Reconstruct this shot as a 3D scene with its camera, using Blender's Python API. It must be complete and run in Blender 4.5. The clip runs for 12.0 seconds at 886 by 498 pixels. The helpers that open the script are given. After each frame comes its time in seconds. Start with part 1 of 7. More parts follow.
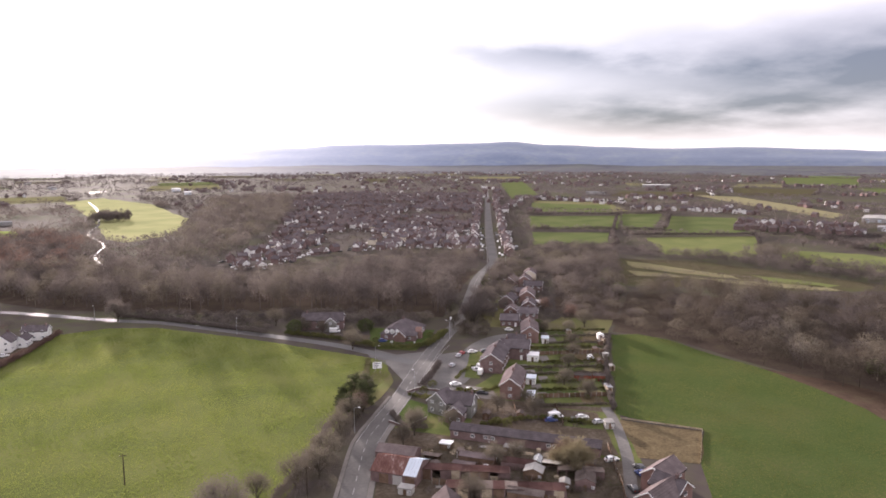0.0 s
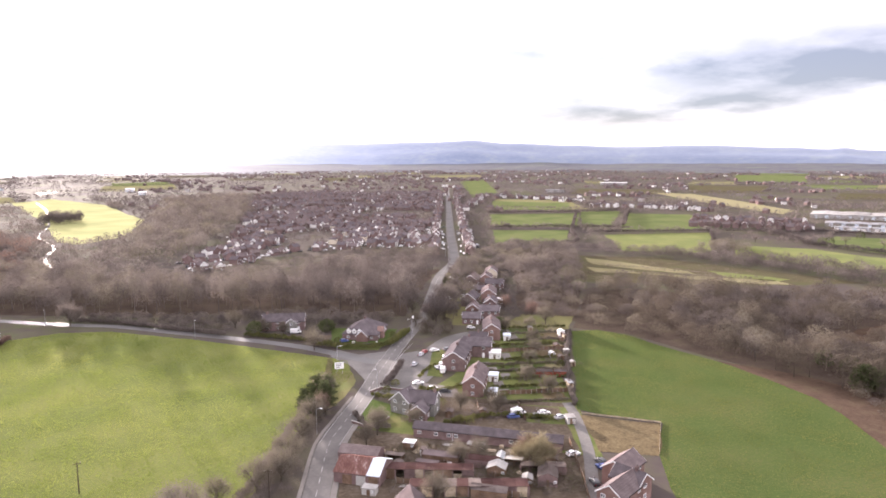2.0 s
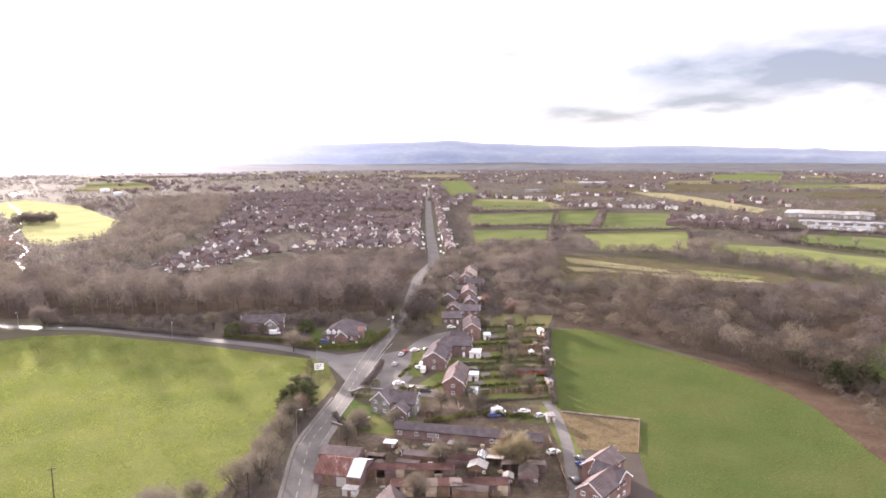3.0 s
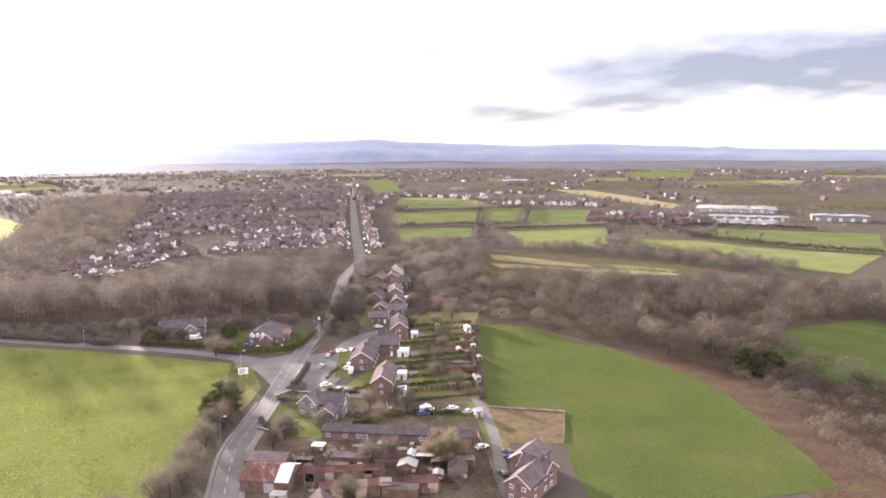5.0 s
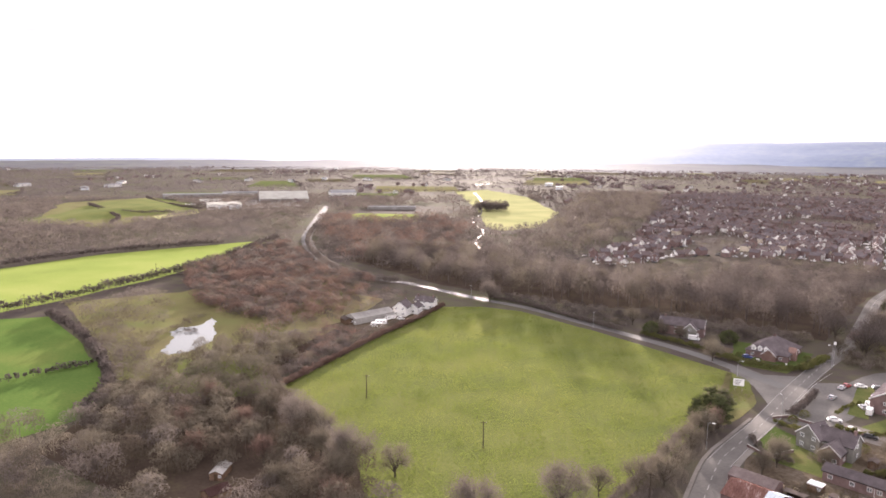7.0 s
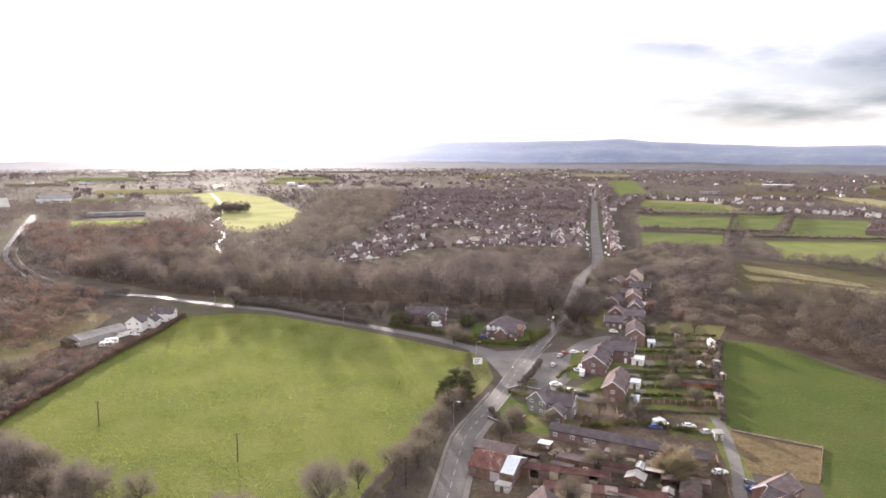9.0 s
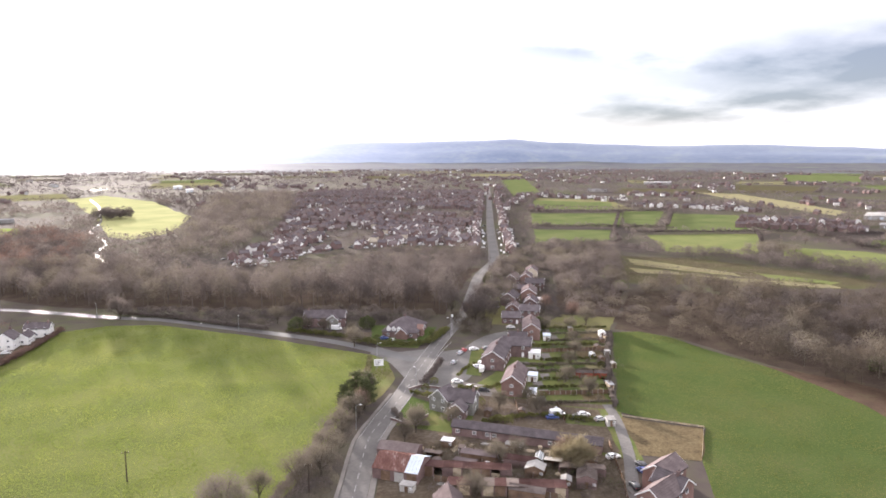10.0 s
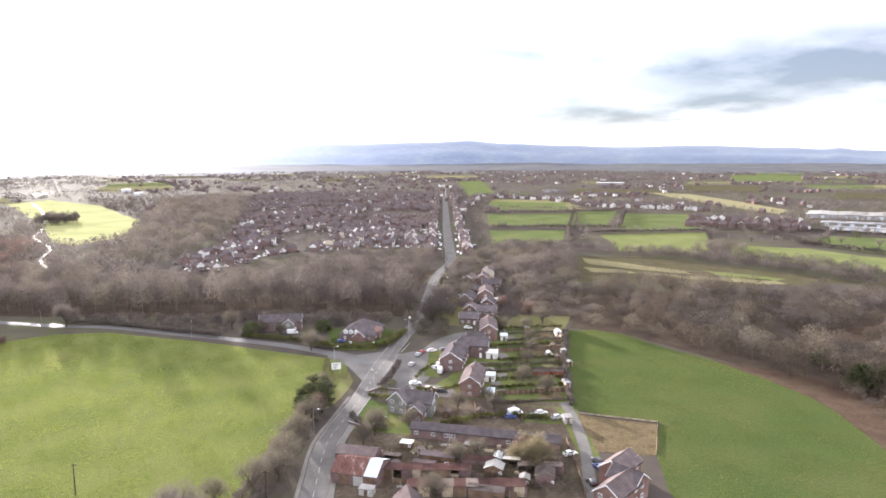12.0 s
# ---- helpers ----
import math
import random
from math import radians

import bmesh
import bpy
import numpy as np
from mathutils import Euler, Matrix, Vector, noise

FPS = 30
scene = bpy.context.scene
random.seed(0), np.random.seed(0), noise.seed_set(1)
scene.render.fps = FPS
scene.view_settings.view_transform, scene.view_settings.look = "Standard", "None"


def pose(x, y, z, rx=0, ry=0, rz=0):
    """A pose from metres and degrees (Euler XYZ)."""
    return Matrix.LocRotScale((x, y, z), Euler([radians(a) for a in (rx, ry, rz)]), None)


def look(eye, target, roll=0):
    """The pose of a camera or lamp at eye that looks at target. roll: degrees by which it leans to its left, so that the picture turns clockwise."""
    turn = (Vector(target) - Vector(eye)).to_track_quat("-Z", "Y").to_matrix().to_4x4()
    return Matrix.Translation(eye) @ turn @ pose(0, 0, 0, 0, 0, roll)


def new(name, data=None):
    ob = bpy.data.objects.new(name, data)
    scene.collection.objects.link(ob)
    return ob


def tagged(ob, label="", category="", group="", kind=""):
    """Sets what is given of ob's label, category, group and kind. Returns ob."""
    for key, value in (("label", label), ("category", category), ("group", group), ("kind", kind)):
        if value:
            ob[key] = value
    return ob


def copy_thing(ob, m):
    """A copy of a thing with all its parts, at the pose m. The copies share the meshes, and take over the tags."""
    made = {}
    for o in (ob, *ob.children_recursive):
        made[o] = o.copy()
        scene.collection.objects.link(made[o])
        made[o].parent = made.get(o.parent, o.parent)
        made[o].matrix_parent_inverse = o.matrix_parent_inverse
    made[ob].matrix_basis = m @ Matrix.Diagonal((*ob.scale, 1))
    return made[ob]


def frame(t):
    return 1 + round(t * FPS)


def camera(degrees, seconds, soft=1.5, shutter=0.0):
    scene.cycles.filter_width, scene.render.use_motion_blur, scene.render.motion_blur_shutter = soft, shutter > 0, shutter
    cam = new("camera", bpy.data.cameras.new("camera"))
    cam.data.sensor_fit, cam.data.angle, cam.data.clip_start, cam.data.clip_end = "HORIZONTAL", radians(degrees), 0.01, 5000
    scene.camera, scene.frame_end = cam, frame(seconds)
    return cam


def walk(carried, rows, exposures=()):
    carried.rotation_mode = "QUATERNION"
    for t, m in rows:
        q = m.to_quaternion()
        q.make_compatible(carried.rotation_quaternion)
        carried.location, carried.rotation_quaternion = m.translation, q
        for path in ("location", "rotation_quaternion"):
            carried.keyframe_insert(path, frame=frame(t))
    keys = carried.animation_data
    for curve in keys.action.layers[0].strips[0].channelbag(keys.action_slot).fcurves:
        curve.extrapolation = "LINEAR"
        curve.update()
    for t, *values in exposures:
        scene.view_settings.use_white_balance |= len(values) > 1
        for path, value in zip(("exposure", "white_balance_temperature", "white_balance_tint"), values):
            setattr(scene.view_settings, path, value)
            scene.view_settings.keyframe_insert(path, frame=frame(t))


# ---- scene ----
cam = camera(66.0, 12.0, soft=1.7)
PATH = [
    (0.00, pose(0, 0, 85, 82.15, 0.13, -0.00)),
    (0.50, pose(0, 0, 85, 82.11, 0.18, -1.63)),
    (1.00, pose(0, 0, 85, 82.07, 0.22, -2.06)),
    (1.50, pose(0, 0, 85, 82.03, 0.26, -2.71)),
    (2.00, pose(0, 0, 85, 82.03, 0.26, -3.29)),
    (2.50, pose(0, 0, 85, 82.02, 0.21, -3.93)),
    (3.00, pose(0, 0, 85, 82.01, 0.28, -5.00)),
    (3.50, pose(0, 0, 85, 81.98, 0.27, -6.35)),
    (4.00, pose(0, 0, 85, 81.94, 0.33, -8.00)),
    (4.50, pose(0, 0, 85, 81.90, 0.38, -9.90)),
    (4.95, pose(0, 0, 85, 81.86, 0.42, -11.30)),
    (5.30, pose(0, 0, 85, 81.83, 0.46, -9.96)),
    (5.50, pose(0, 0, 85, 81.84, 0.57, -5.92)),
    (5.70, pose(0, 0, 85, 81.85, 0.33, -0.12)),
    (5.80, pose(0, 0, 85, 81.86, 0.21, 5.20)),
    (5.90, pose(0, 0, 85, 81.87, 0.09, 10.40)),
    (6.00, pose(0, 0, 85, 81.87, -0.02, 15.99)),
    (6.10, pose(0, 0, 85, 81.87, -0.10, 19.90)),
    (6.20, pose(0, 0, 85, 81.86, -0.18, 23.40)),
    (6.30, pose(0, 0, 85, 81.85, -0.26, 26.40)),
    (6.50, pose(0, 0, 85, 81.83, -0.42, 30.04)),
    (6.70, pose(0, 0, 85, 81.83, -0.47, 30.66)),
    (7.00, pose(0, 0, 85, 81.83, -0.51, 30.14)),
    (7.20, pose(0, 0, 85, 81.87, -0.41, 28.10)),
    (7.30, pose(0, 0, 85, 81.89, -0.36, 26.00)),
    (7.50, pose(0, 0, 85, 81.92, -0.27, 21.94)),
    (7.70, pose(0, 0, 85, 81.94, -0.17, 18.81)),
    (8.10, pose(0, 0, 85, 81.92, -0.17, 14.40)),
    (8.60, pose(0, 0, 85, 81.89, -0.17, 11.20)),
    (9.00, pose(0, 0, 85, 81.87, -0.17, 8.80)),
    (9.30, pose(0, 0, 85, 81.85, -0.17, 6.26)),
    (9.50, pose(0, 0, 85, 81.92, -0.00, 4.27)),
    (9.70, pose(0, 0, 85, 81.93, 0.06, 2.50)),
    (10.00, pose(0, 0, 85, 81.93, 0.15, 0.13)),
    (10.20, pose(0, 0, 85, 81.93, 0.20, -0.90)),
    (10.50, pose(0, 0, 85, 81.93, 0.26, -2.09)),
    (11.00, pose(0, 0, 85, 81.94, 0.24, -2.55)),
    (11.50, pose(0, 0, 85, 82.01, 0.34, -3.05)),
    (12.00, pose(0, 0, 85, 82.05, 0.31, -3.56)),
]
EXPOSURES = [(0.0, 1.69, 6650, 25), (0.5, 1.98, 6650, 25), (1.5, 2.37, 6650, 25), (3.5, 2.50, 6750, 26), (5.5, 2.50, 6750, 26), (6.5, 2.32, 6950, 25), (7.5, 2.05, 6950, 24), (9.5, 2.21, 6650, 20), (12.0, 2.45, 6350, 17)]
walk(cam, PATH, EXPOSURES)

# ---------- sky, sun, exposure ----------
SUN_AZ, SUN_EL = 27.0, 8.3          # degrees to the left of +y, and above the horizon
sun_way = Vector((-math.sin(radians(SUN_AZ)) * math.cos(radians(SUN_EL)),
                  math.cos(radians(SUN_AZ)) * math.cos(radians(SUN_EL)), math.sin(radians(SUN_EL))))


def build_sky():
    world = bpy.data.worlds.new("sky")
    scene.world = world
    world.use_nodes = True
    nt = world.node_tree
    nt.nodes.clear()
    N, L = nt.nodes.new, nt.links.new

    def m(op, a, b=None, c=None):
        n = N("ShaderNodeMath")
        n.operation = op
        for i, v in enumerate((a, b, c)):
            if v is None:
                continue
            if isinstance(v, (int, float)):
                n.inputs[i].default_value = v
            else:
                L(v, n.inputs[i])
        return n.outputs[0]

    sky = N("ShaderNodeTexSky")
    sky.sky_type, sky.sun_disc = "NISHITA", False
    sky.air_density, sky.dust_density, sky.ozone_density = 1.0, 0.2, 3.0
    sky.sun_elevation, sky.sun_rotation = radians(SUN_EL), radians(-SUN_AZ)
    tc = N("ShaderNodeTexCoord")
    sep = N("ShaderNodeSeparateXYZ")
    L(tc.outputs["Generated"], sep.inputs[0])
    # the cloud deck: directions laid out on a flat layer overhead
    up = m("ADD", m("MAXIMUM", sep.outputs[2], 0.0), 0.20)
    flat = N("ShaderNodeCombineXYZ")
    L(m("DIVIDE", sep.outputs[0], up), flat.inputs[0])
    L(m("DIVIDE", sep.outputs[1], up), flat.inputs[1])
    big, fine = N("ShaderNodeTexNoise"), N("ShaderNodeTexNoise")
    for n, s, d in ((big, 0.50, 4.0), (fine, 2.6, 7.0)):
        n.inputs["Scale"].default_value, n.inputs["Detail"].default_value = s, d
        L(flat.outputs[0], n.inputs["Vector"])
    flat.inputs[2].default_value = 3.7
    dot = N("ShaderNodeVectorMath")
    dot.operation = "DOT_PRODUCT"
    dot.inputs[1].default_value = sun_way
    L(tc.outputs["Generated"], dot.inputs[0])
    toward = m("MAXIMUM", dot.outputs["Value"], 0.0)
    across = m("SUBTRACT", 1.0, m("ABSOLUTE", dot.outputs["Value"]))
    # cloud is thickest, so greyest, well to the side of the sun
    thick = m("ADD", m("MULTIPLY", m("SUBTRACT", big.outputs[0], 0.5), 1.7), m("MULTIPLY", m("SUBTRACT", fine.outputs[0], 0.5), 0.9))
    thick = m("ADD", thick, m("SUBTRACT", m("MULTIPLY", across, 0.95), 0.12))
    # the cloud banks over the hills: bearing and height in degrees, how far each spreads, its slope and its weight
    bearing = m("MULTIPLY", m("ARCTAN2", m("MULTIPLY", sep.outputs[0], -1.0), sep.outputs[1]), 180 / math.pi)
    height = m("MULTIPLY", m("ARCSINE", sep.outputs[2]), 180 / math.pi)
    bearing = m("ADD", bearing, m("MULTIPLY", m("SUBTRACT", fine.outputs[0], 0.5), 30.0))
    height = m("ADD", height, m("MULTIPLY", m("SUBTRACT", big.outputs[0], 0.5), 4.0))
    torn = m("ADD", m("MULTIPLY", m("SUBTRACT", fine.outputs[0], 0.5), 1.1), 1.0)
    for b0, h0, wide, deep, slope, weight in ((-39.0, 5.4, 37.0, 4.6, 0.03, 4.25), (-11.0, 3.2, 15.0, 1.4, 0.04, 2.0), (-4.0, 8.3, 15.0, 1.0, 0.11, 1.55), (68.0, 8.0, 16.0, 3.5, 0.0, 2.6)):
        da = m("SUBTRACT", bearing, b0)
        dh = m("DIVIDE", m("SUBTRACT", m("SUBTRACT", height, h0), m("MULTIPLY", da, slope)), deep)
        da = m("DIVIDE", da, wide)
        thick = m("ADD", thick, m("MULTIPLY", m("EXPONENT", m("MULTIPLY", m("ADD", m("MULTIPLY", da, da), m("MULTIPLY", dh, dh)), -1.0)), m("MULTIPLY", torn, weight)))
    ramp = N("ShaderNodeMapRange")
    for i, v in enumerate((-0.3, 4.5, 0.0, 1.0)):
        ramp.inputs[i + 1].default_value = v
    L(thick, ramp.inputs[0])
    cloud = N("ShaderNodeMix")
    cloud.data_type = "RGBA"
    cloud.inputs[6].default_value = (1.05, 1.06, 1.08, 1)
    cloud.inputs[7].default_value = (0.150, 0.159, 0.198, 1)
    L(ramp.outputs[0], cloud.inputs[0])
    glow = m("MULTIPLY", m("POWER", toward, 22.0), 1.6)
    lit = N("ShaderNodeMix")
    lit.data_type, lit.blend_type = "RGBA", "ADD"
    lit.inputs[0].default_value = 1.0
    L(cloud.outputs[2], lit.inputs[6])
    tint = N("ShaderNodeCombineColor")
    L(glow, tint.inputs[0]), L(m("MULTIPLY", glow, 0.97), tint.inputs[1]), L(m("MULTIPLY", glow, 0.9), tint.inputs[2])
    L(tint.outputs[0], lit.inputs[7])
    bg_sky, bg_cloud = N("ShaderNodeBackground"), N("ShaderNodeBackground")
    bg_sky.inputs[1].default_value, bg_cloud.inputs[1].default_value = 0.05, 0.54
    L(sky.outputs[0], bg_sky.inputs[0]), L(lit.outputs[2], bg_cloud.inputs[0])
    # broken cloud over most of the clear sky
    both = N("ShaderNodeMixShader")
    both.inputs[0].default_value = 0.74
    L(bg_sky.outputs[0], both.inputs[1]), L(bg_cloud.outputs[0], both.inputs[2])
    L(both.outputs[0], N("ShaderNodeOutputWorld").inputs[0])


build_sky()
sun = new("sun", bpy.data.lights.new("sun", "SUN"))
sun.data.energy, sun.data.angle, sun.data.color = 4.3, radians(1.5), (1.0, 0.95, 0.86)
sun.matrix_world = look(sun_way * 500, (0, 0, 0))


# ---------- materials ----------
def material(name, colours, scales=(0.3, 3.0), rough=0.9, bump=0.0, metal=0.0, vary=0.0, spec=0.0, grain=0.35, stretch=(1, 1, 1), fuzz=0.0, thin=0.0):
    """Two or three colours mixed by a broad and a fine noise, with bump; vary: brightness from object to object."""
    mat = bpy.data.materials.new(name)
    mat.use_nodes = True
    nt = mat.node_tree
    b = nt.nodes["Principled BSDF"]
    N, L = nt.nodes.new, nt.links.new
    geo = N("ShaderNodeNewGeometry")
    mapping = N("ShaderNodeMapping")
    mapping.inputs["Scale"].default_value = stretch
    L(geo.outputs["Position"], mapping.inputs[0])
    broad, fine = N("ShaderNodeTexNoise"), N("ShaderNodeTexNoise")
    for n, s, d in ((broad, scales[0], 4.0), (fine, scales[1], 6.0)):
        n.inputs["Scale"].default_value, n.inputs["Detail"].default_value = s, d
        L(mapping.outputs[0], n.inputs["Vector"])
    mix = N("ShaderNodeMath")
    mix.operation = "MULTIPLY_ADD"
    L(fine.outputs[0], mix.inputs[0])
    mix.inputs[1].default_value = grain
    sc = N("ShaderNodeMath")
    sc.operation = "MULTIPLY"
    sc.inputs[1].default_value = 1.0 - grain
    L(broad.outputs[0], sc.inputs[0]), L(sc.outputs[0], mix.inputs[2])
    ramp = N("ShaderNodeValToRGB")
    els = ramp.color_ramp.elements
    while len(els) < len(colours):
        els.new(0.5)
    for i, c in enumerate(colours):
        els[i].position = 0.34 + 0.32 * i / max(1, len(colours) - 1)
        els[i].color = (*c, 1)
    L(mix.outputs[0], ramp.inputs[0])
    out = ramp.outputs[0]
    if vary:
        info = N("ShaderNodeObjectInfo")
        mr = N("ShaderNodeMapRange")
        mr.inputs[3].default_value, mr.inputs[4].default_value = 1 - vary, 1 + vary
        L(info.outputs["Random"], mr.inputs[0])
        hsv = N("ShaderNodeHueSaturation")
        L(out, hsv.inputs["Color"]), L(mr.outputs[0], hsv.inputs["Value"])
        out = hsv.outputs[0]
    L(out, b.inputs["Base Color"])
    b.inputs["Roughness"].default_value, b.inputs["Metallic"].default_value = rough, metal
    b.inputs["Specular IOR Level"].default_value = spec
    # blades and twigs catch the light at a flat angle
    b.inputs["Sheen Weight"].default_value, b.inputs["Sheen Roughness"].default_value = fuzz, 0.6
    if bump:
        bn = N("ShaderNodeBump")
        bn.inputs["Strength"].default_value, bn.inputs["Distance"].default_value = 1.0, bump
        L(fine.outputs[0], bn.inputs["Height"]), L(bn.outputs[0], b.inputs["Normal"])
    if thin:
        # blades let the light through
        tr, both = N("ShaderNodeBsdfTranslucent"), N("ShaderNodeMixShader")
        both.inputs[0].default_value = thin
        L(out, tr.inputs[0]), L(b.outputs[0], both.inputs[1]), L(tr.outputs[0], both.inputs[2])
        L(both.outputs[0], nt.nodes["Material Output"].inputs[0])
    return mat


M = {}
M["ground"] = material("ground", [(0.058, 0.048, 0.045), (0.074, 0.062, 0.056), (0.080, 0.074, 0.052), (0.078, 0.088, 0.044)], (0.010, 0.12), bump=0.3, grain=0.4, rough=1.0, spec=0.004)
# the blue of distant haze is mixed into the hill's base colours
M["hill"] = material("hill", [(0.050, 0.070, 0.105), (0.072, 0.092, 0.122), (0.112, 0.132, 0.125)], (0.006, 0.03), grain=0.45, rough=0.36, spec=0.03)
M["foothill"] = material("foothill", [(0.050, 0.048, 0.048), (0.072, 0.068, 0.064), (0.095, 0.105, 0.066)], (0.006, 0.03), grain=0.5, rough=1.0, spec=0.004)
M["pasture"] = material("pasture", [(0.077, 0.098, 0.030), (0.112, 0.128, 0.040), (0.160, 0.160, 0.057)], (0.035, 1.6), bump=0.10, grain=0.5, fuzz=0.02)
M["meadow"] = material("meadow", [(0.044, 0.068, 0.022), (0.060, 0.082, 0.028), (0.088, 0.090, 0.038)], (0.035, 1.1), bump=0.06, grain=0.55)
M["lush"] = material("lush", [(0.135, 0.185, 0.034), (0.180, 0.235, 0.045), (0.225, 0.265, 0.065)], (0.02, 0.9), bump=0.05, fuzz=0.03)
M["pale_meadow"] = material("pale_meadow", [(0.21, 0.22, 0.09), (0.27, 0.275, 0.115), (0.32, 0.31, 0.14)], (0.02, 0.9), bump=0.05, fuzz=0.04)
M["grass_blade"] = material("grass_blade", [(0.130, 0.169, 0.041), (0.185, 0.218, 0.057), (0.241, 0.254, 0.082)], (0.03, 1.2), grain=0.4, thin=0.5)
M["marsh"] = material("marsh", [(0.060, 0.050, 0.034), (0.080, 0.070, 0.042), (0.075, 0.078, 0.038)], (0.03, 0.4), bump=0.2)
M["town_ground"] = material("town_ground", [(0.085, 0.08, 0.045), (0.11, 0.095, 0.085), (0.145, 0.13, 0.122)], (0.05, 0.35), bump=0.05)
M["twig_dark"] = material("twig_dark", [(0.068, 0.056, 0.053), (0.095, 0.079, 0.074), (0.130, 0.111, 0.100)], (0.045, 0.6), grain=0.3, thin=0.32, rough=0.85, spec=0.05)
M["twig_moss"] = material("twig_moss", [(0.102, 0.086, 0.068), (0.141, 0.121, 0.094), (0.186, 0.162, 0.125)], (0.045, 0.6), grain=0.3, thin=0.32, rough=0.85, spec=0.05)
M["olive_grass"] = material("olive_grass", [(0.10, 0.088, 0.045), (0.135, 0.125, 0.055), (0.12, 0.135, 0.05)], (0.05, 0.8), bump=0.2, fuzz=0.02)
M["green_field"] = material("green_field", [(0.062, 0.108, 0.03), (0.082, 0.132, 0.036), (0.118, 0.152, 0.046)], (0.03, 0.9), bump=0.08)
# twigs far off: blue raised in the colour to stand for haze
M["twig_far"] = material("twig_far", [(0.088, 0.076, 0.076), (0.118, 0.102, 0.101), (0.152, 0.134, 0.130)], (0.01, 0.1), grain=0.4, thin=0.32, rough=0.85, spec=0.05)
M["twig_olive"] = material("twig_olive", [(0.071, 0.059, 0.046), (0.094, 0.076, 0.060), (0.116, 0.095, 0.073)], (0.06, 0.6), grain=0.3, thin=0.32, rough=0.85, spec=0.05)
M["rough_grass"] = material("rough_grass", [(0.150, 0.132, 0.070), (0.190, 0.170, 0.090), (0.155, 0.152, 0.072)], (0.05, 0.8), bump=0.2, fuzz=0.02)
M["bracken"] = material("bracken", [(0.046, 0.030, 0.021), (0.066, 0.042, 0.028), (0.075, 0.057, 0.034)], (0.12, 0.8), bump=0.25, fuzz=0.02)
M["leaf_litter"] = material("leaf_litter", [(0.045, 0.033, 0.026), (0.06, 0.045, 0.035), (0.075, 0.06, 0.04)], (0.1, 0.8), fuzz=0.01)
M["plot_soil"] = material("plot_soil", [(0.076, 0.058, 0.037), (0.116, 0.090, 0.053), (0.148, 0.120, 0.072)], (0.3, 1.2), bump=0.25, grain=0.5)
M["lawn"] = material("lawn", [(0.065, 0.085, 0.028), (0.095, 0.11, 0.038), (0.135, 0.125, 0.055)], (0.15, 1.5), bump=0.1, fuzz=0.01)
M["yard"] = material("yard", [(0.064, 0.048, 0.035), (0.092, 0.073, 0.054), (0.140, 0.117, 0.093)], (0.16, 0.9), bump=0.15, grain=0.5)
M["asphalt"] = material("asphalt", [(0.087, 0.082, 0.077), (0.118, 0.110, 0.104), (0.156, 0.146, 0.136)], (0.08, 1.2), rough=0.85, spec=0.12)
M["wet_asphalt"] = material("wet_asphalt", [(0.055, 0.052, 0.05), (0.07, 0.066, 0.064), (0.09, 0.085, 0.082)], (0.08, 1.2), rough=0.58, spec=0.3, bump=0.012)
M["paving"] = material("paving", [(0.126, 0.115, 0.106), (0.167, 0.153, 0.141), (0.207, 0.192, 0.177)], (0.15, 2.0), rough=0.85)
M["paint_white"] = material("paint_white", [(0.30, 0.295, 0.28), (0.42, 0.415, 0.40), (0.55, 0.55, 0.53)], (0.6, 4.0), rough=0.6)
M["water"] = material("water", [(0.05, 0.06, 0.055), (0.06, 0.065, 0.06)], (0.1, 1.0), rough=0.12, spec=0.9, bump=0.02)
M["river"] = material("river", [(0.12, 0.12, 0.11), (0.16, 0.155, 0.145)], (0.1, 1.0), rough=0.7, spec=0.1, bump=0.02)
M["twig"] = material("twig", [(0.108, 0.090, 0.081), (0.147, 0.123, 0.110), (0.194, 0.166, 0.144)], (0.045, 0.6), grain=0.3, thin=0.32, rough=0.85, spec=0.05)
M["twig_red"] = material("twig_red", [(0.118, 0.076, 0.064), (0.160, 0.106, 0.088), (0.205, 0.150, 0.118)], (0.045, 0.6), grain=0.3, thin=0.32, rough=0.85, spec=0.05)
M["twig_tan"] = material("twig_tan", [(0.175, 0.146, 0.088), (0.225, 0.192, 0.120), (0.275, 0.240, 0.160)], (0.2, 1.5), grain=0.4, thin=0.3)
M["felt_red"] = material("felt_red", [(0.047, 0.027, 0.024), (0.064, 0.037, 0.034), (0.086, 0.055, 0.051)], (0.3, 2.5), vary=0.25)
M["bark"] = material("bark", [(0.06, 0.05, 0.04), (0.10, 0.085, 0.07)], (0.8, 6.0), bump=0.02)
M["evergreen"] = material("evergreen", [(0.064, 0.076, 0.036), (0.092, 0.104, 0.052), (0.128, 0.132, 0.068)], (0.2, 1.5), vary=0.25, thin=0.2)
M["hedge_green"] = material("hedge_green", [(0.071, 0.078, 0.031), (0.102, 0.105, 0.041), (0.146, 0.136, 0.058)], (0.2, 1.5), vary=0.3, thin=0.25)
M["brick"] = material("brick", [(0.167, 0.106, 0.091), (0.211, 0.135, 0.117), (0.257, 0.171, 0.150)], (0.5, 5.0), vary=0.18, bump=0.01)
M["brick_dark"] = material("brick_dark", [(0.133, 0.092, 0.088), (0.174, 0.121, 0.114), (0.223, 0.158, 0.150)], (0.5, 5.0), vary=0.15, bump=0.01)
M["render_white"] = material("render_white", [(0.62, 0.61, 0.58), (0.74, 0.73, 0.70), (0.80, 0.79, 0.77)], (0.3, 2.5), vary=0.08)
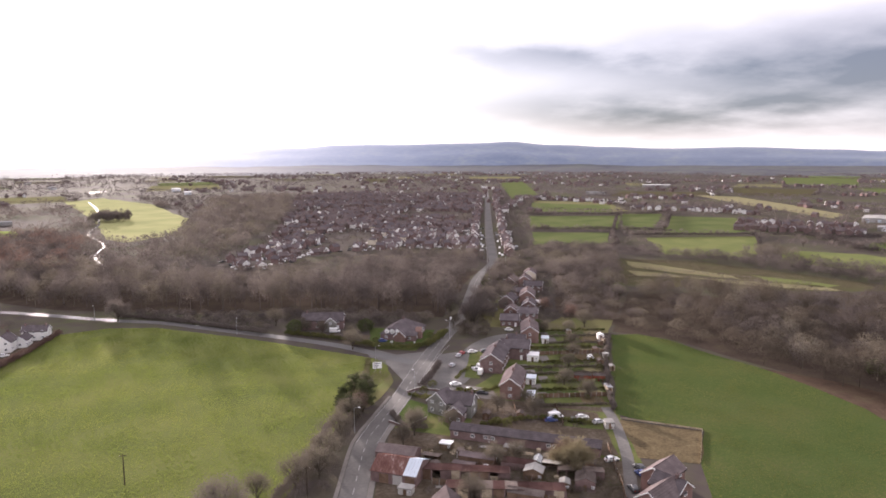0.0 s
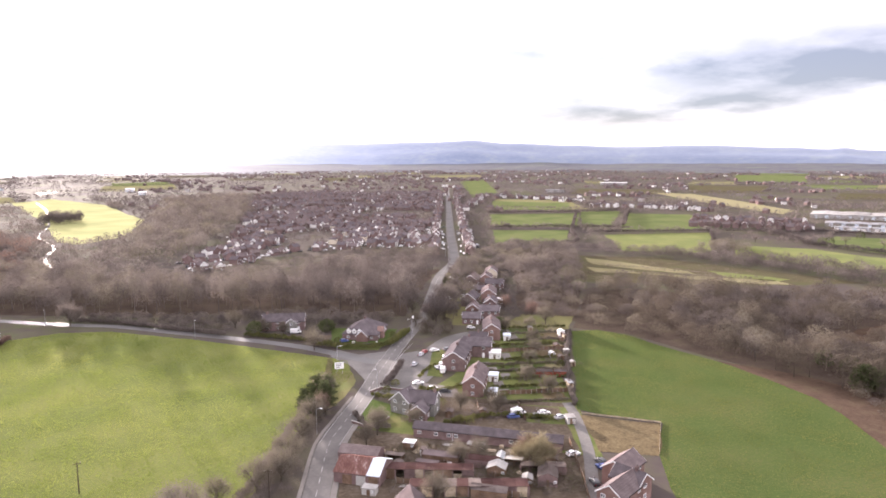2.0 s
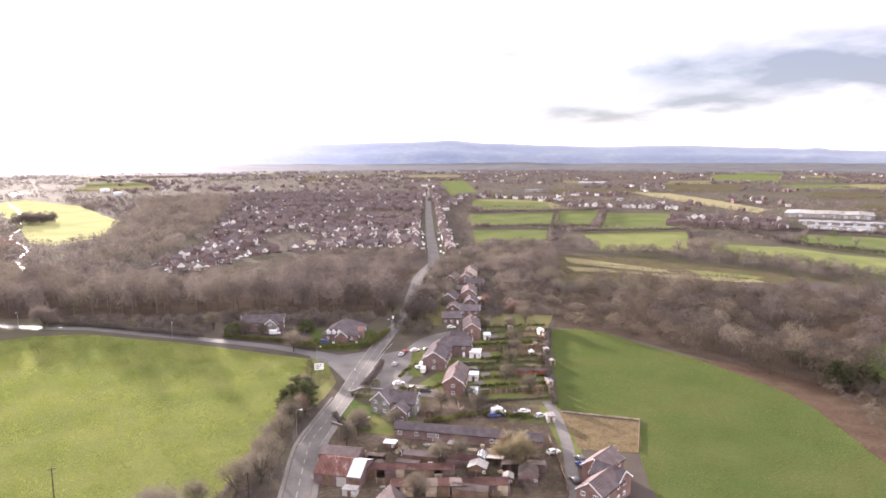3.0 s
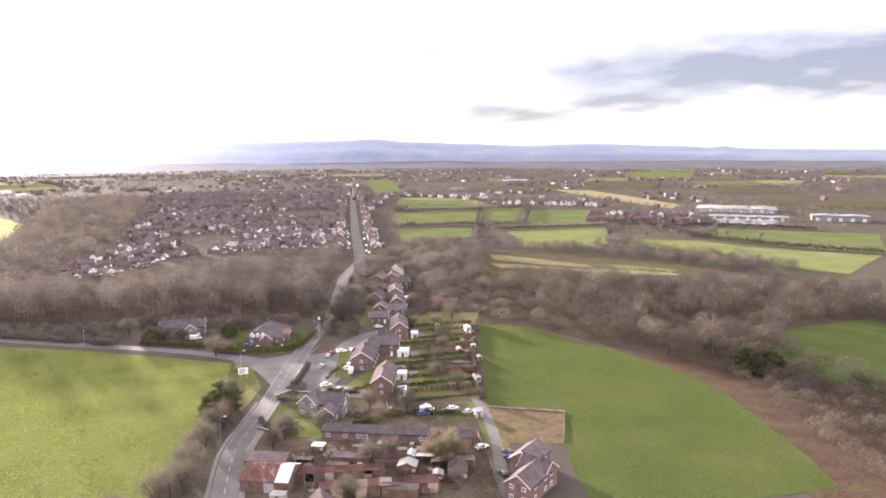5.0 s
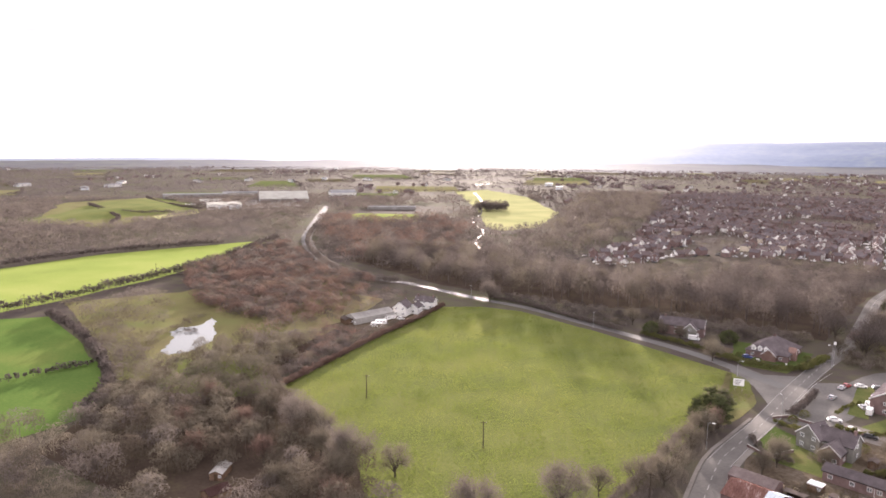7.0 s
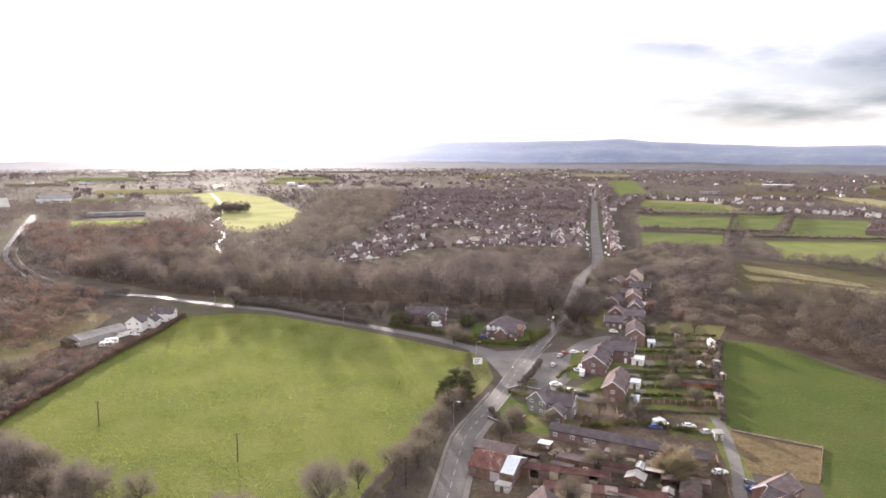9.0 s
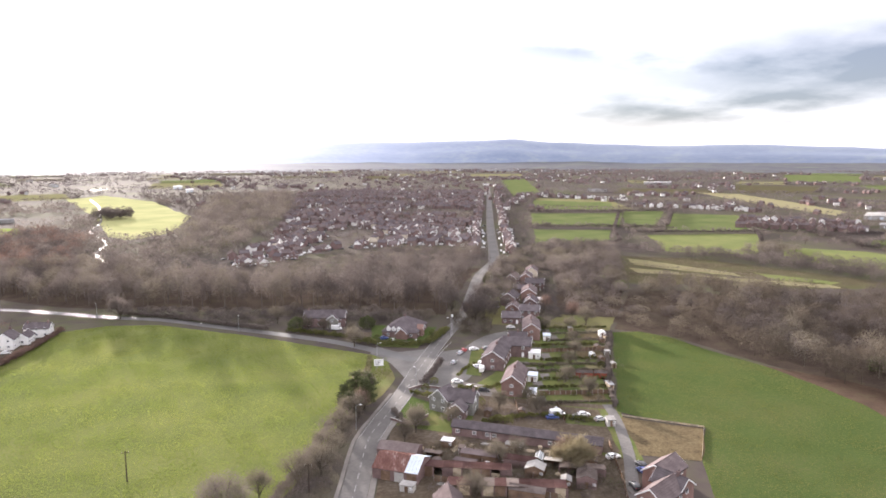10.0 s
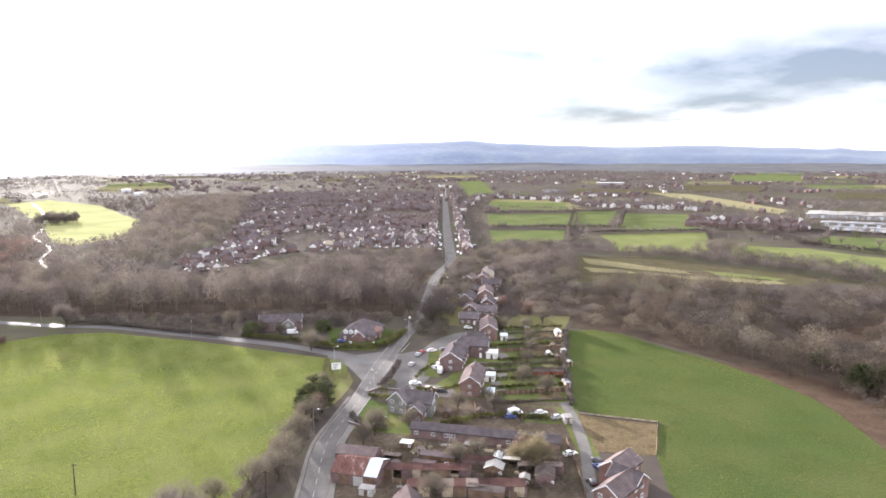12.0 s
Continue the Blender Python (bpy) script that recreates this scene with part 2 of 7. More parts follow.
M["render_cream"] = material("render_cream", [(0.48, 0.43, 0.34), (0.56, 0.50, 0.41)], (0.3, 2.5), vary=0.15)
M["tile_brown"] = material("tile_brown", [(0.100, 0.080, 0.080), (0.132, 0.106, 0.105), (0.172, 0.140, 0.138)], (0.4, 3.0), rough=0.7, vary=0.2, bump=0.02)
M["tile_red"] = material("tile_red", [(0.109, 0.086, 0.083), (0.141, 0.113, 0.108), (0.176, 0.147, 0.142)], (0.4, 3.0), rough=0.7, vary=0.2, bump=0.02)
M["slate"] = material("slate", [(0.084, 0.071, 0.075), (0.113, 0.097, 0.101), (0.149, 0.128, 0.134)], (0.4, 3.0), rough=0.7, vary=0.2, bump=0.02)
M["render_grey"] = material("render_grey", [(0.16, 0.155, 0.14), (0.21, 0.205, 0.185), (0.27, 0.26, 0.235)], (0.4, 3.0), bump=0.01)
M["paint_worn"] = material("paint_worn", [(0.20, 0.195, 0.19), (0.32, 0.315, 0.305), (0.42, 0.41, 0.40)], (0.4, 6.0), grain=0.6)
M["rust"] = material("rust", [(0.097, 0.051, 0.044), (0.132, 0.069, 0.058), (0.167, 0.092, 0.079), (0.317, 0.246, 0.224)], (0.5, 2.2), rough=0.75, stretch=(1.6, 0.3, 1), grain=0.5)
M["sheet_metal"] = material("sheet_metal", [(0.50, 0.56, 0.62), (0.62, 0.67, 0.72)], (0.3, 2.0), rough=0.4, metal=0.2)
M["sheet_cream"] = material("sheet_cream", [(0.300, 0.295, 0.262), (0.380, 0.374, 0.340), (0.440, 0.436, 0.400)], (0.1, 1.0), rough=0.6)
M["sheet_pale"] = material("sheet_pale", [(0.180, 0.182, 0.189), (0.233, 0.235, 0.242), (0.275, 0.277, 0.286)], (0.1, 1.0), rough=0.6)
M["sheet_grey"] = material("sheet_grey", [(0.20, 0.19, 0.18), (0.28, 0.27, 0.255), (0.37, 0.36, 0.34)], (0.12, 1.0), rough=0.5, vary=0.2)
M["timber"] = material("timber", [(0.10, 0.065, 0.045), (0.15, 0.10, 0.07), (0.20, 0.14, 0.10)], (0.5, 4.0), vary=0.3)
M["pale_timber"] = material("pale_timber", [(0.30, 0.24, 0.16), (0.40, 0.33, 0.24), (0.48, 0.41, 0.32)], (0.5, 4.0), vary=0.25)
M["timber_red"] = material("timber_red", [(0.22, 0.06, 0.04), (0.28, 0.09, 0.06)], (0.5, 4.0))
M["felt"] = material("felt", [(0.065, 0.052, 0.047), (0.095, 0.078, 0.071), (0.13, 0.11, 0.10)], (0.5, 4.0), vary=0.25)
M["concrete"] = material("concrete", [(0.30, 0.29, 0.27), (0.40, 0.385, 0.36)], (0.5, 4.0), vary=0.1)
M["upvc"] = material("upvc", [(0.74, 0.74, 0.74), (0.80, 0.80, 0.80)], (0.5, 4.0), rough=0.4)
M["glass"] = material("glass", [(0.03, 0.035, 0.04), (0.05, 0.055, 0.06)], (0.5, 4.0), rough=0.08, spec=0.8)
M["glasshouse"] = material("glasshouse", [(0.20, 0.22, 0.22), (0.30, 0.33, 0.33)], (0.5, 3.0), rough=0.15, spec=0.5)
M["steel"] = material("steel", [(0.30, 0.31, 0.32), (0.38, 0.39, 0.40)], (0.5, 4.0), rough=0.45, metal=0.6)
M["tyre"] = material("tyre", [(0.02, 0.02, 0.02), (0.03, 0.03, 0.03)], (2.0, 9.0))
M["pole_wood"] = material("pole_wood", [(0.045, 0.035, 0.028), (0.07, 0.055, 0.045)], (0.5, 4.0))
M["lamp_lens"] = material("lamp_lens", [(0.65, 0.65, 0.62), (0.75, 0.75, 0.72)], (2.0, 9.0), rough=0.2)
M["tail_lens"] = material("tail_lens", [(0.35, 0.02, 0.02), (0.42, 0.03, 0.03)], (2.0, 9.0), rough=0.2)
M["far_green"] = material("far_green", [(0.072, 0.094, 0.038), (0.096, 0.115, 0.048), (0.120, 0.127, 0.060)], (0.03, 0.8), bump=0.03)
for key, rgb in (("white", (0.78, 0.78, 0.77)), ("silver", (0.45, 0.46, 0.48)), ("black", (0.025, 0.025, 0.03)), ("blue", (0.04, 0.07, 0.22)), ("red", (0.35, 0.03, 0.03)), ("grey", (0.14, 0.145, 0.15))):
    M["car_" + key] = material("car_" + key, [tuple(c * 0.93 for c in rgb), rgb], (0.8, 4.0), rough=0.3, spec=0.6)


# ---------- mesh helpers ----------
def finish(name, bm, mat, parent=None):
    me = bpy.data.meshes.new(name)
    bm.normal_update()
    bm.to_mesh(me)
    bm.free()
    me.materials.append(M[mat])
    ob = new(name, me)
    ob.parent = parent
    return ob


def part(name, bm, mat, parent, label=""):
    return tagged(finish(name, bm, mat, parent), label)


def shared(name, me, parent, loc=(0, 0, 0), rot=0.0):
    """One more piece on a mesh that is there already."""
    ob = new(name, me)
    ob.parent, ob.location, ob.rotation_euler = parent, loc, (0, 0, rot)
    return ob


def base(name, x, y, rot=0.0, z=0.0):
    ob = new(name)
    ob.location, ob.rotation_euler = (x, y, z), (0, 0, radians(rot))
    return ob


def box(bm, x0, x1, y0, y1, z0, z1):
    v = [bm.verts.new(p) for p in ((x0, y0, z0), (x1, y0, z0), (x1, y1, z0), (x0, y1, z0), (x0, y0, z1), (x1, y0, z1), (x1, y1, z1), (x0, y1, z1))]
    for f in ((3, 2, 1, 0), (4, 5, 6, 7), (0, 1, 5, 4), (1, 2, 6, 5), (2, 3, 7, 6), (3, 0, 4, 7)):
        bm.faces.new([v[i] for i in f])
    return bm


def boxed(x0, x1, y0, y1, z0, z1):
    return box(bmesh.new(), x0, x1, y0, y1, z0, z1)


def slab(bm, quad, t):
    """A plate of thickness t under four corners."""
    top = [bm.verts.new(p) for p in quad]
    low = [bm.verts.new((p[0], p[1], p[2] - t)) for p in quad]
    bm.faces.new(top)
    bm.faces.new(low[::-1])
    n = len(quad)
    for i in range(n):
        bm.faces.new((top[i - 1], low[i - 1], low[i], top[i]))


def tube(bm, path, radii, sides=6):
    """A tapered tube along points."""
    rings = []
    for i, p in enumerate(path):
        p = Vector(p)
        d = (Vector(path[min(i + 1, len(path) - 1)]) - Vector(path[max(i - 1, 0)])).normalized()
        u = d.orthogonal().normalized()
        w = d.cross(u)
        rings.append([bm.verts.new(p + radii[i] * (math.cos(a) * u + math.sin(a) * w)) for a in [2 * math.pi * k / sides for k in range(sides)]])
    for a, b in zip(rings, rings[1:]):
        for k in range(sides):
            bm.faces.new((a[k - 1], a[k], b[k], b[k - 1]))
    bm.faces.new(rings[0][::-1])
    bm.faces.new(rings[-1])
    return bm


def from_arrays(name, verts, tris, mat):
    me = bpy.data.meshes.new(name)
    verts, tris = np.asarray(verts, np.float32), np.asarray(tris, np.int32)
    me.vertices.add(len(verts))
    me.vertices.foreach_set("co", verts.ravel())
    me.loops.add(tris.size)
    me.loops.foreach_set("vertex_index", tris.ravel())
    me.polygons.add(len(tris))
    me.polygons.foreach_set("loop_start", np.arange(0, tris.size, 3, dtype=np.int32))
    me.update(calc_edges=True)
    me.validate()
    me.materials.append(M[mat])
    return new(name, me)


def smooth_line(pts, step):
    """A Catmull-Rom line through the points, cut to about equal steps."""
    p = [Vector((x, y)) for x, y in pts]
    p = [2 * p[0] - p[1]] + p + [2 * p[-1] - p[-2]]
    out = []
    for a, b, c, d in zip(p, p[1:], p[2:], p[3:]):
        n = max(1, int((c - b).length / step))
        for i in range(n):
            t = i / n
            out.append(0.5 * (2 * b + (c - a) * t + (2 * a - 5 * b + 4 * c - d) * t * t + (3 * b - a - 3 * c + d) * t ** 3))
    out.append(p[-2])
    return out


def normals2(line):
    out = []
    for i in range(len(line)):
        d = (line[min(i + 1, len(line) - 1)] - line[max(i - 1, 0)]).normalized()
        out.append(Vector((-d.y, d.x)))
    return out


def ribbon(name, pts, left, right, z, mat, step=6.0, thick=0.0):
    """A strip between two offsets from a line; positive is to the left of its course."""
    line = smooth_line(pts, step)
    nn = normals2(line)
    bm = bmesh.new()
    rows = []
    for p, n in zip(line, nn):
        a, b = p + n * left, p + n * right
        r = [bm.verts.new((a.x, a.y, z)), bm.verts.new((b.x, b.y, z))]
        if thick:
            r = [bm.verts.new((a.x, a.y, z - thick))] + r + [bm.verts.new((b.x, b.y, z - thick))]
        rows.append(r)
    for a, b in zip(rows, rows[1:]):
        for i in range(len(a) - 1):
            bm.faces.new((a[i], a[i + 1], b[i + 1], b[i]))
    bmesh.ops.recalc_face_normals(bm, faces=bm.faces)
    if bm.faces and sum(f.normal.z for f in bm.faces) < 0:
        bmesh.ops.reverse_faces(bm, faces=bm.faces)
    return finish(name, bm, mat)


def patch(name, pts, z, mat, label, wobble=1.5, step=8.0):
    """A field or yard: a sheet with a slightly uneven edge, laid on the ground."""
    n = len(pts)
    line = []
    for i in range(n):
        a, b = Vector(pts[i]), Vector(pts[(i + 1) % n])
        k = max(1, int((b - a).length / step))
        side = Vector((a.y - b.y, b.x - a.x)).normalized()
        for j in range(k):
            p = a.lerp(b, j / k)
            w = wobble * (noise.noise(Vector((p.x * 0.06, p.y * 0.06, 3.1))) + 0.5 * noise.noise(Vector((p.x * 0.2, p.y * 0.2, 7.7))))
            line.append(p + side * (w if j else 0))
    me = bpy.data.meshes.new(name)
    bm = bmesh.new()
    f = bm.faces.new([bm.verts.new((p.x, p.y, z)) for p in line])
    bm.normal_update()
    if f.normal.z < 0:
        f.normal_flip()
    bmesh.ops.triangulate(bm, faces=[f])
    ob = finish(name, bm, mat)
    return tagged(ob, label, "field" if "field" in name or "meadow" in name else "ground", kind="structure")


def inside(x, y, poly):
    hit = False
    for (x0, y0), (x1, y1) in zip(poly, poly[1:] + poly[:1]):
        if (y0 > y) != (y1 > y) and x < (x1 - x0) * (y - y0) / (y1 - y0) + x0:
            hit = not hit
    return hit


def scatter(rng, poly, gap, keep=None):
    """Points about a gap apart in a polygon."""
    xs, ys = [p[0] for p in poly], [p[1] for p in poly]
    out = []
    y = min(ys)
    while y < max(ys):
        x = min(xs)
        while x < max(xs):
            px, py = x + rng.uniform(-0.45, 0.45) * gap, y + rng.uniform(-0.45, 0.45) * gap
            if inside(px, py, poly) and (keep is None or keep(px, py)):
                out.append((px, py))
            x += gap
        y += gap
    return out


def twig_mass(rng, spots, twigs, width=0.1, lean=0.5, flat=1.0, span=(0.07, 0.17), lobes=9):
    """Bare crowns: for every spot (x, y, height, radius) a thin trunk and a dome of billows, each a spray of slender twigs."""
    V, T = [], []
    n0 = 0
    for x, y, h, r in spots:
        k = twigs
        cz, rz = h * 0.54, h * 0.46
        la = 2.4 * np.arange(lobes) + rng.uniform(0, 6.28)
        lu = np.linspace(0.95, -0.55, lobes) + rng.uniform(-0.12, 0.12, lobes)
        ls = np.sqrt(np.maximum(0.02, 1 - lu * lu))
        mid = np.stack([np.cos(la) * ls, np.sin(la) * ls, lu], 1) * rng.uniform(0.44, 0.58, lobes)[:, None]
        pick = rng.integers(0, lobes, k)
        d = rng.normal(0, 1, (k, 3)) + 0.9 * mid[pick] + [0, 0, 0.25]
        d /= np.linalg.norm(d, axis=1)[:, None]
        p = (mid[pick] + d * (0.5 * rng.uniform(0.55, 1.06, k) ** 0.5)[:, None]) * [r, r, rz] * flat + [x, y, cz]
        p[:, 2] = np.maximum(p[:, 2], 0.04 * h)
        # most twigs lie along the billow, some stick out of it
        grow = rng.normal(0, lean, (k, 3)) + [0, 0, 0.35]
        out = rng.uniform(0, 1, k) < 0.3
        grow -= (np.where(out, -0.9, 0.75) * np.sum(grow * d, axis=1))[:, None] * d
        grow /= np.linalg.norm(grow, axis=1)[:, None]
        side = np.cross(grow, d + rng.normal(0, 0.22, (k, 3)))
        side /= np.linalg.norm(side, axis=1)[:, None] + 1e-6
        ln = (rng.uniform(*span, k) * h)[:, None]
        wd = (rng.uniform(0.6, 1.4, k) * width)[:, None]
        q = np.stack([p - grow * ln * 0.5 - side * wd, p - grow * ln * 0.5 + side * wd, p + grow * ln * 0.5], 1).reshape(-1, 3)
        V.append(q)
        T.append(np.arange(3 * k).reshape(-1, 3) + n0)
        n0 += 3 * k
        w = 0.012 * h
        V.append(np.array([(x - w, y - w, 0), (x + w, y - w, 0), (x, y + w, 0), (x, y, h * 0.75)]))
        T.append(np.array([(0, 1, 3), (1, 2, 3), (2, 0, 3)]) + n0)
        n0 += 4
    return np.concatenate(V), np.concatenate(T)


TONES = {"twig_dark": ("twig_dark", "twig_dark", "twig"), "hedge_green": ("hedge_green", "evergreen"), "twig_moss": ("twig_moss", "twig_moss", "twig_olive", "twig"), "twig": ("twig", "twig_dark", "twig", "twig_moss"), "twig_olive": ("twig_olive", "twig_olive", "twig_dark", "twig_moss"), "twig_red": ("twig_red", "twig_red", "twig", "twig_dark")}


def wood(name, label, poly, gap, height, twigs, mat, seed, width=0.16, keep=None, span=(0.07, 0.17), tall=None):
    rng = np.random.default_rng(seed)
    spots = []
    for x, y in scatter(rng, poly, gap, keep):
        k = rng.uniform(0.6, 1.3)
        spots.append((x, y, height * k * (tall(x, y) if tall else 1.0), gap * (0.32 + 0.32 * k) * rng.uniform(0.9, 1.15)))
    # neighbouring crowns differ in tone
    tones = TONES.get(mat, (mat,))
    pick = rng.integers(0, len(tones), len(spots))
    v, t, mats = [], [], []
    count = 0
    for i in range(len(tones)):
        some = [sp for sp, k in zip(spots, pick) if k == i]
        if some:
            vv, tt = twig_mass(rng, some, twigs, width, span=(0.14, 0.3) if height < 6.5 else span)
            v.append(vv), t.append(tt + count), mats.append(np.full(len(tt), i, np.int32))
            count += len(vv)
    ob = from_arrays(name, np.concatenate(v), np.concatenate(t), tones[0])
    for m in tones[1:]:
        ob.data.materials.append(M[m])
    ob.data.polygons.foreach_set("material_index", np.concatenate(mats))
    return tagged(ob, label, "woodland" if height > 6.5 else "scrub", kind="stuff")


# ---------- ground, hills, fields ----------
def hill_height(az):
    """Skyline height at an azimuth in degrees, positive to the left of +y."""
    table = ((-180, 60), (-75, 70), (-45, 80), (-36.5, 88), (-34.6, 94), (-33.5, 109), (-32.4, 101), (-30, 111), (-23, 131), (-19, 123), (-13, 138), (-9, 150), (-5.6, 176), (-2, 164), (3.5, 156), (8.5, 158), (12, 136), (18, 112), (23, 84), (29, 60), (36, 46), (47, 34), (62, 20), (100, 40), (180, 60))
    for (a, h), (b, k) in zip(table, table[1:]):
        if a <= az <= b:
            s = (az - a) / (b - a)
            s = s * s * (3 - 2 * s)
            return h + (k - h) * s
    return 60


# haze between here and the far hills, painted as emission on the backdrop
def painted_haze(name, colour, strength, glow):
    """Haze painted as a backdrop's own glow: blue away from the sun, brighter and whiter below it."""
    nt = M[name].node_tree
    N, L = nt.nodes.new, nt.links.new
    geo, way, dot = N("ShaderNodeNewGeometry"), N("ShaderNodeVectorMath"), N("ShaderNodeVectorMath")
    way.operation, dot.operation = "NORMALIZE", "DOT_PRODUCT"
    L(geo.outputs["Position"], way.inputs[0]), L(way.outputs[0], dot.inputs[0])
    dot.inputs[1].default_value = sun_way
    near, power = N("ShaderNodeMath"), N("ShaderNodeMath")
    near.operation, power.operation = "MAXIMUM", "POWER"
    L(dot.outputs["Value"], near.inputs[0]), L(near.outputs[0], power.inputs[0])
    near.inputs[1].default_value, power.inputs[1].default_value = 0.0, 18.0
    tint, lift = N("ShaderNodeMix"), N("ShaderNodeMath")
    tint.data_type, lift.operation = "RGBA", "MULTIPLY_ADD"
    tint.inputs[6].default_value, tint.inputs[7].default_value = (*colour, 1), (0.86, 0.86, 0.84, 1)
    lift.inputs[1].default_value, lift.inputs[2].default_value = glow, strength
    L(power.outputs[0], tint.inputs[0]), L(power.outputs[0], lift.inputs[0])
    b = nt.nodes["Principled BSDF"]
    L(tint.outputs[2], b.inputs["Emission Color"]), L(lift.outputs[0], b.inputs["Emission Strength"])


painted_haze("hill", (0.46, 0.57, 0.86), 0.056, 0.34)
painted_haze("foothill", (0.47, 0.54, 0.76), 0.036, 0.16)


def build_ground():
    bm = bmesh.new()
    rings = [0, 60, 120, 200, 300, 450, 650, 900, 1200, 1600, 2100, 2700, 3400, 4420]
    n = 96
    prev = None
    for r in rings:
        ring = [bm.verts.new((r * math.sin(2 * math.pi * k / n), r * math.cos(2 * math.pi * k / n), 0)) for k in range(n)] if r else [bm.verts.new((0, 0, 0))]
        if prev:
            for k in range(n):
                if len(prev) == 1:
                    bm.faces.new((prev[0], ring[k], ring[k - 1]))
                else:
                    bm.faces.new((prev[k - 1], prev[k], ring[k], ring[k - 1]))
        prev = ring
    bmesh.ops.recalc_face_normals(bm, faces=bm.faces)
    if sum(f.normal.z for f in bm.faces) < 0:
        bmesh.ops.reverse_faces(bm, faces=bm.faces)
    tagged(finish("ground", bm, "ground"), "brown and dull green winter land reaching the hills", "ground", kind="structure")


def build_hills():
    bm = bmesh.new()
    n = 720
    rows = []
    for i in range(13):
        s = i / 12
        r = 4000 + 850 * s
        ring = []
        for k in range(n):
            az = -180 + 360 * k / n
            a = radians(az)
            h = hill_height(az)
            p = Vector((-math.sin(a) * r, math.cos(a) * r, 0))
            rough = noise.fractal(p * 0.0016 + Vector((5, 2, 0)), 0.9, 2.1, 5)
            rise = s * s * (3 - 2 * s)
            fore = 0.30 * math.exp(-((s - 0.42) / 0.16) ** 2) * (0.6 + 0.6 * noise.noise(Vector((az * 0.07, 4.4, 1.0))))
            z = h * (rise * (1 + 0.03 * rough) + fore * (1 - rise)) + 9 * rough * (1 - s) - 10 * (1 - s) ** 3
            ring.append(bm.verts.new((p.x, p.y, z)))
        rows.append(ring)
    for a, b in zip(rows, rows[1:]):
        for k in range(n):
            f = bm.faces.new((a[k - 1], a[k], b[k], b[k - 1]))
            f.smooth = True
    bmesh.ops.recalc_face_normals(bm, faces=bm.faces)
    if sum(f.normal.z for f in bm.faces) < 0:
        bmesh.ops.reverse_faces(bm, faces=bm.faces)
    tagged(finish("backdrop", bm, "hill"), "distant hills with painted-in blue haze under the clouds", "hills", kind="structure")


def build_foothills():
    """Low rolling land between the plain and the hills, its slight haze put into the emission."""
    bm = bmesh.new()
    n = 480
    rows = []
    for i in range(9):
        r = 2950 + 1150 * i / 8
        ring = []
        for k in range(n):
            a = 2 * math.pi * k / n
            p = Vector((-math.sin(a) * r, math.cos(a) * r, 0))
            roll = noise.fractal(p * 0.0021 + Vector((1, 7, 2)), 0.9, 2.0, 4)
            ring.append(bm.verts.new((p.x, p.y, (-3 + 3.2 * i + 9 * roll) if i else -6)))
        rows.append(ring)
    for a, b in zip(rows, rows[1:]):
        for k in range(n):
            f = bm.faces.new((a[k - 1], a[k], b[k], b[k - 1]))
            f.smooth = True
    bmesh.ops.recalc_face_normals(bm, faces=bm.faces)
    if sum(f.normal.z for f in bm.faces) < 0:
        bmesh.ops.reverse_faces(bm, faces=bm.faces)
    tagged(finish("backdrop", bm, "foothill"), "far rolling grey-green land with painted-in haze before the hills", "hills", kind="structure")


build_ground()
build_foothills()
build_hills()

FIELD_L = [(-24, 276), (-57, 293), (-95, 312), (-143, 331), (-166, 330), (-184, 318), (-178, 250), (-169, 176), (-135, 161), (-108, 141), (-86, 118), (-48, 118), (-38, 173), (-34, 202), (-24, 241), (-21, 258)]
FIELD_R = [(79, 316), (93, 317), (104, 307), (115, 284), (127, 265), (136, 242), (142, 220), (142, 205), (139, 184), (136, 165), (130, 140), (66, 140), (67, 160), (71, 178), (81, 202), (64, 210), (57, 216)]
patch("field", FIELD_L, 0.05, "pasture", "large sheep pasture of mottled yellow-green grass")
patch("field", FIELD_R, 0.05, "meadow", "smooth green grass field beside the gardens")
patch("bracken_strip", [(126, 266), (135, 240), (138, 205), (135, 179), (160, 190), (176, 206), (166, 222), (150, 246)], 0.04, "bracken", "strip of red-brown bracken below the wood")
patch("allotment_plot", [(57, 211), (80, 202), (71, 179), (55, 183)], 0.07, "plot_soil", "fenced plot of bare tan soil and dead grass")
FIELDS_ROAD = [
    ([(157, 1212), (281, 1152), (251, 1013), (133, 1028)], "far_green"),
    ([(121, 951), (249, 954), (200, 777), (100, 788)], "far_green"),
    ([(98, 753), (182, 744), (156, 639), (87, 646)], "far_green"),
    ([(260, 991), (317, 984), (239, 773), (206, 777)], "far_green"),
    ([(310, 946), (394, 918), (334, 738), (238, 737)], "far_green"),
]
FIELDS_MARSH = [
    ([(208, 698), (326, 706), (260, 561), (191, 578)], "pasture"),
    ([(305, 606), (359, 577), (378, 528), (406, 495), (450, 460), (360, 395), (347, 420), (334, 468), (303, 503), (268, 537)], "pasture"),
    ([(436, 662), (508, 618), (560, 580), (460, 465), (422, 508), (398, 550), (381, 600)], "far_green"),
    ([(1028, 1699), (1197, 1662), (1070, 1493), (945, 1519)], "far_green"),
    ([(530, 1443), (594, 1382), (587, 1152), (569, 963), (521, 906), (516, 996), (511, 1166)], "rough_grass"),
]
FIELDS_PLAIN = [
    ([(1236, 2515), (1418, 2340), (1108, 1827), (968, 1932)], "far_green"),
    ([(171, 2087), (253, 2160), (200, 1410), (133, 1327)], "far_green"),
]
FAR_FIELDS = FIELDS_ROAD + FIELDS_MARSH + FIELDS_PLAIN
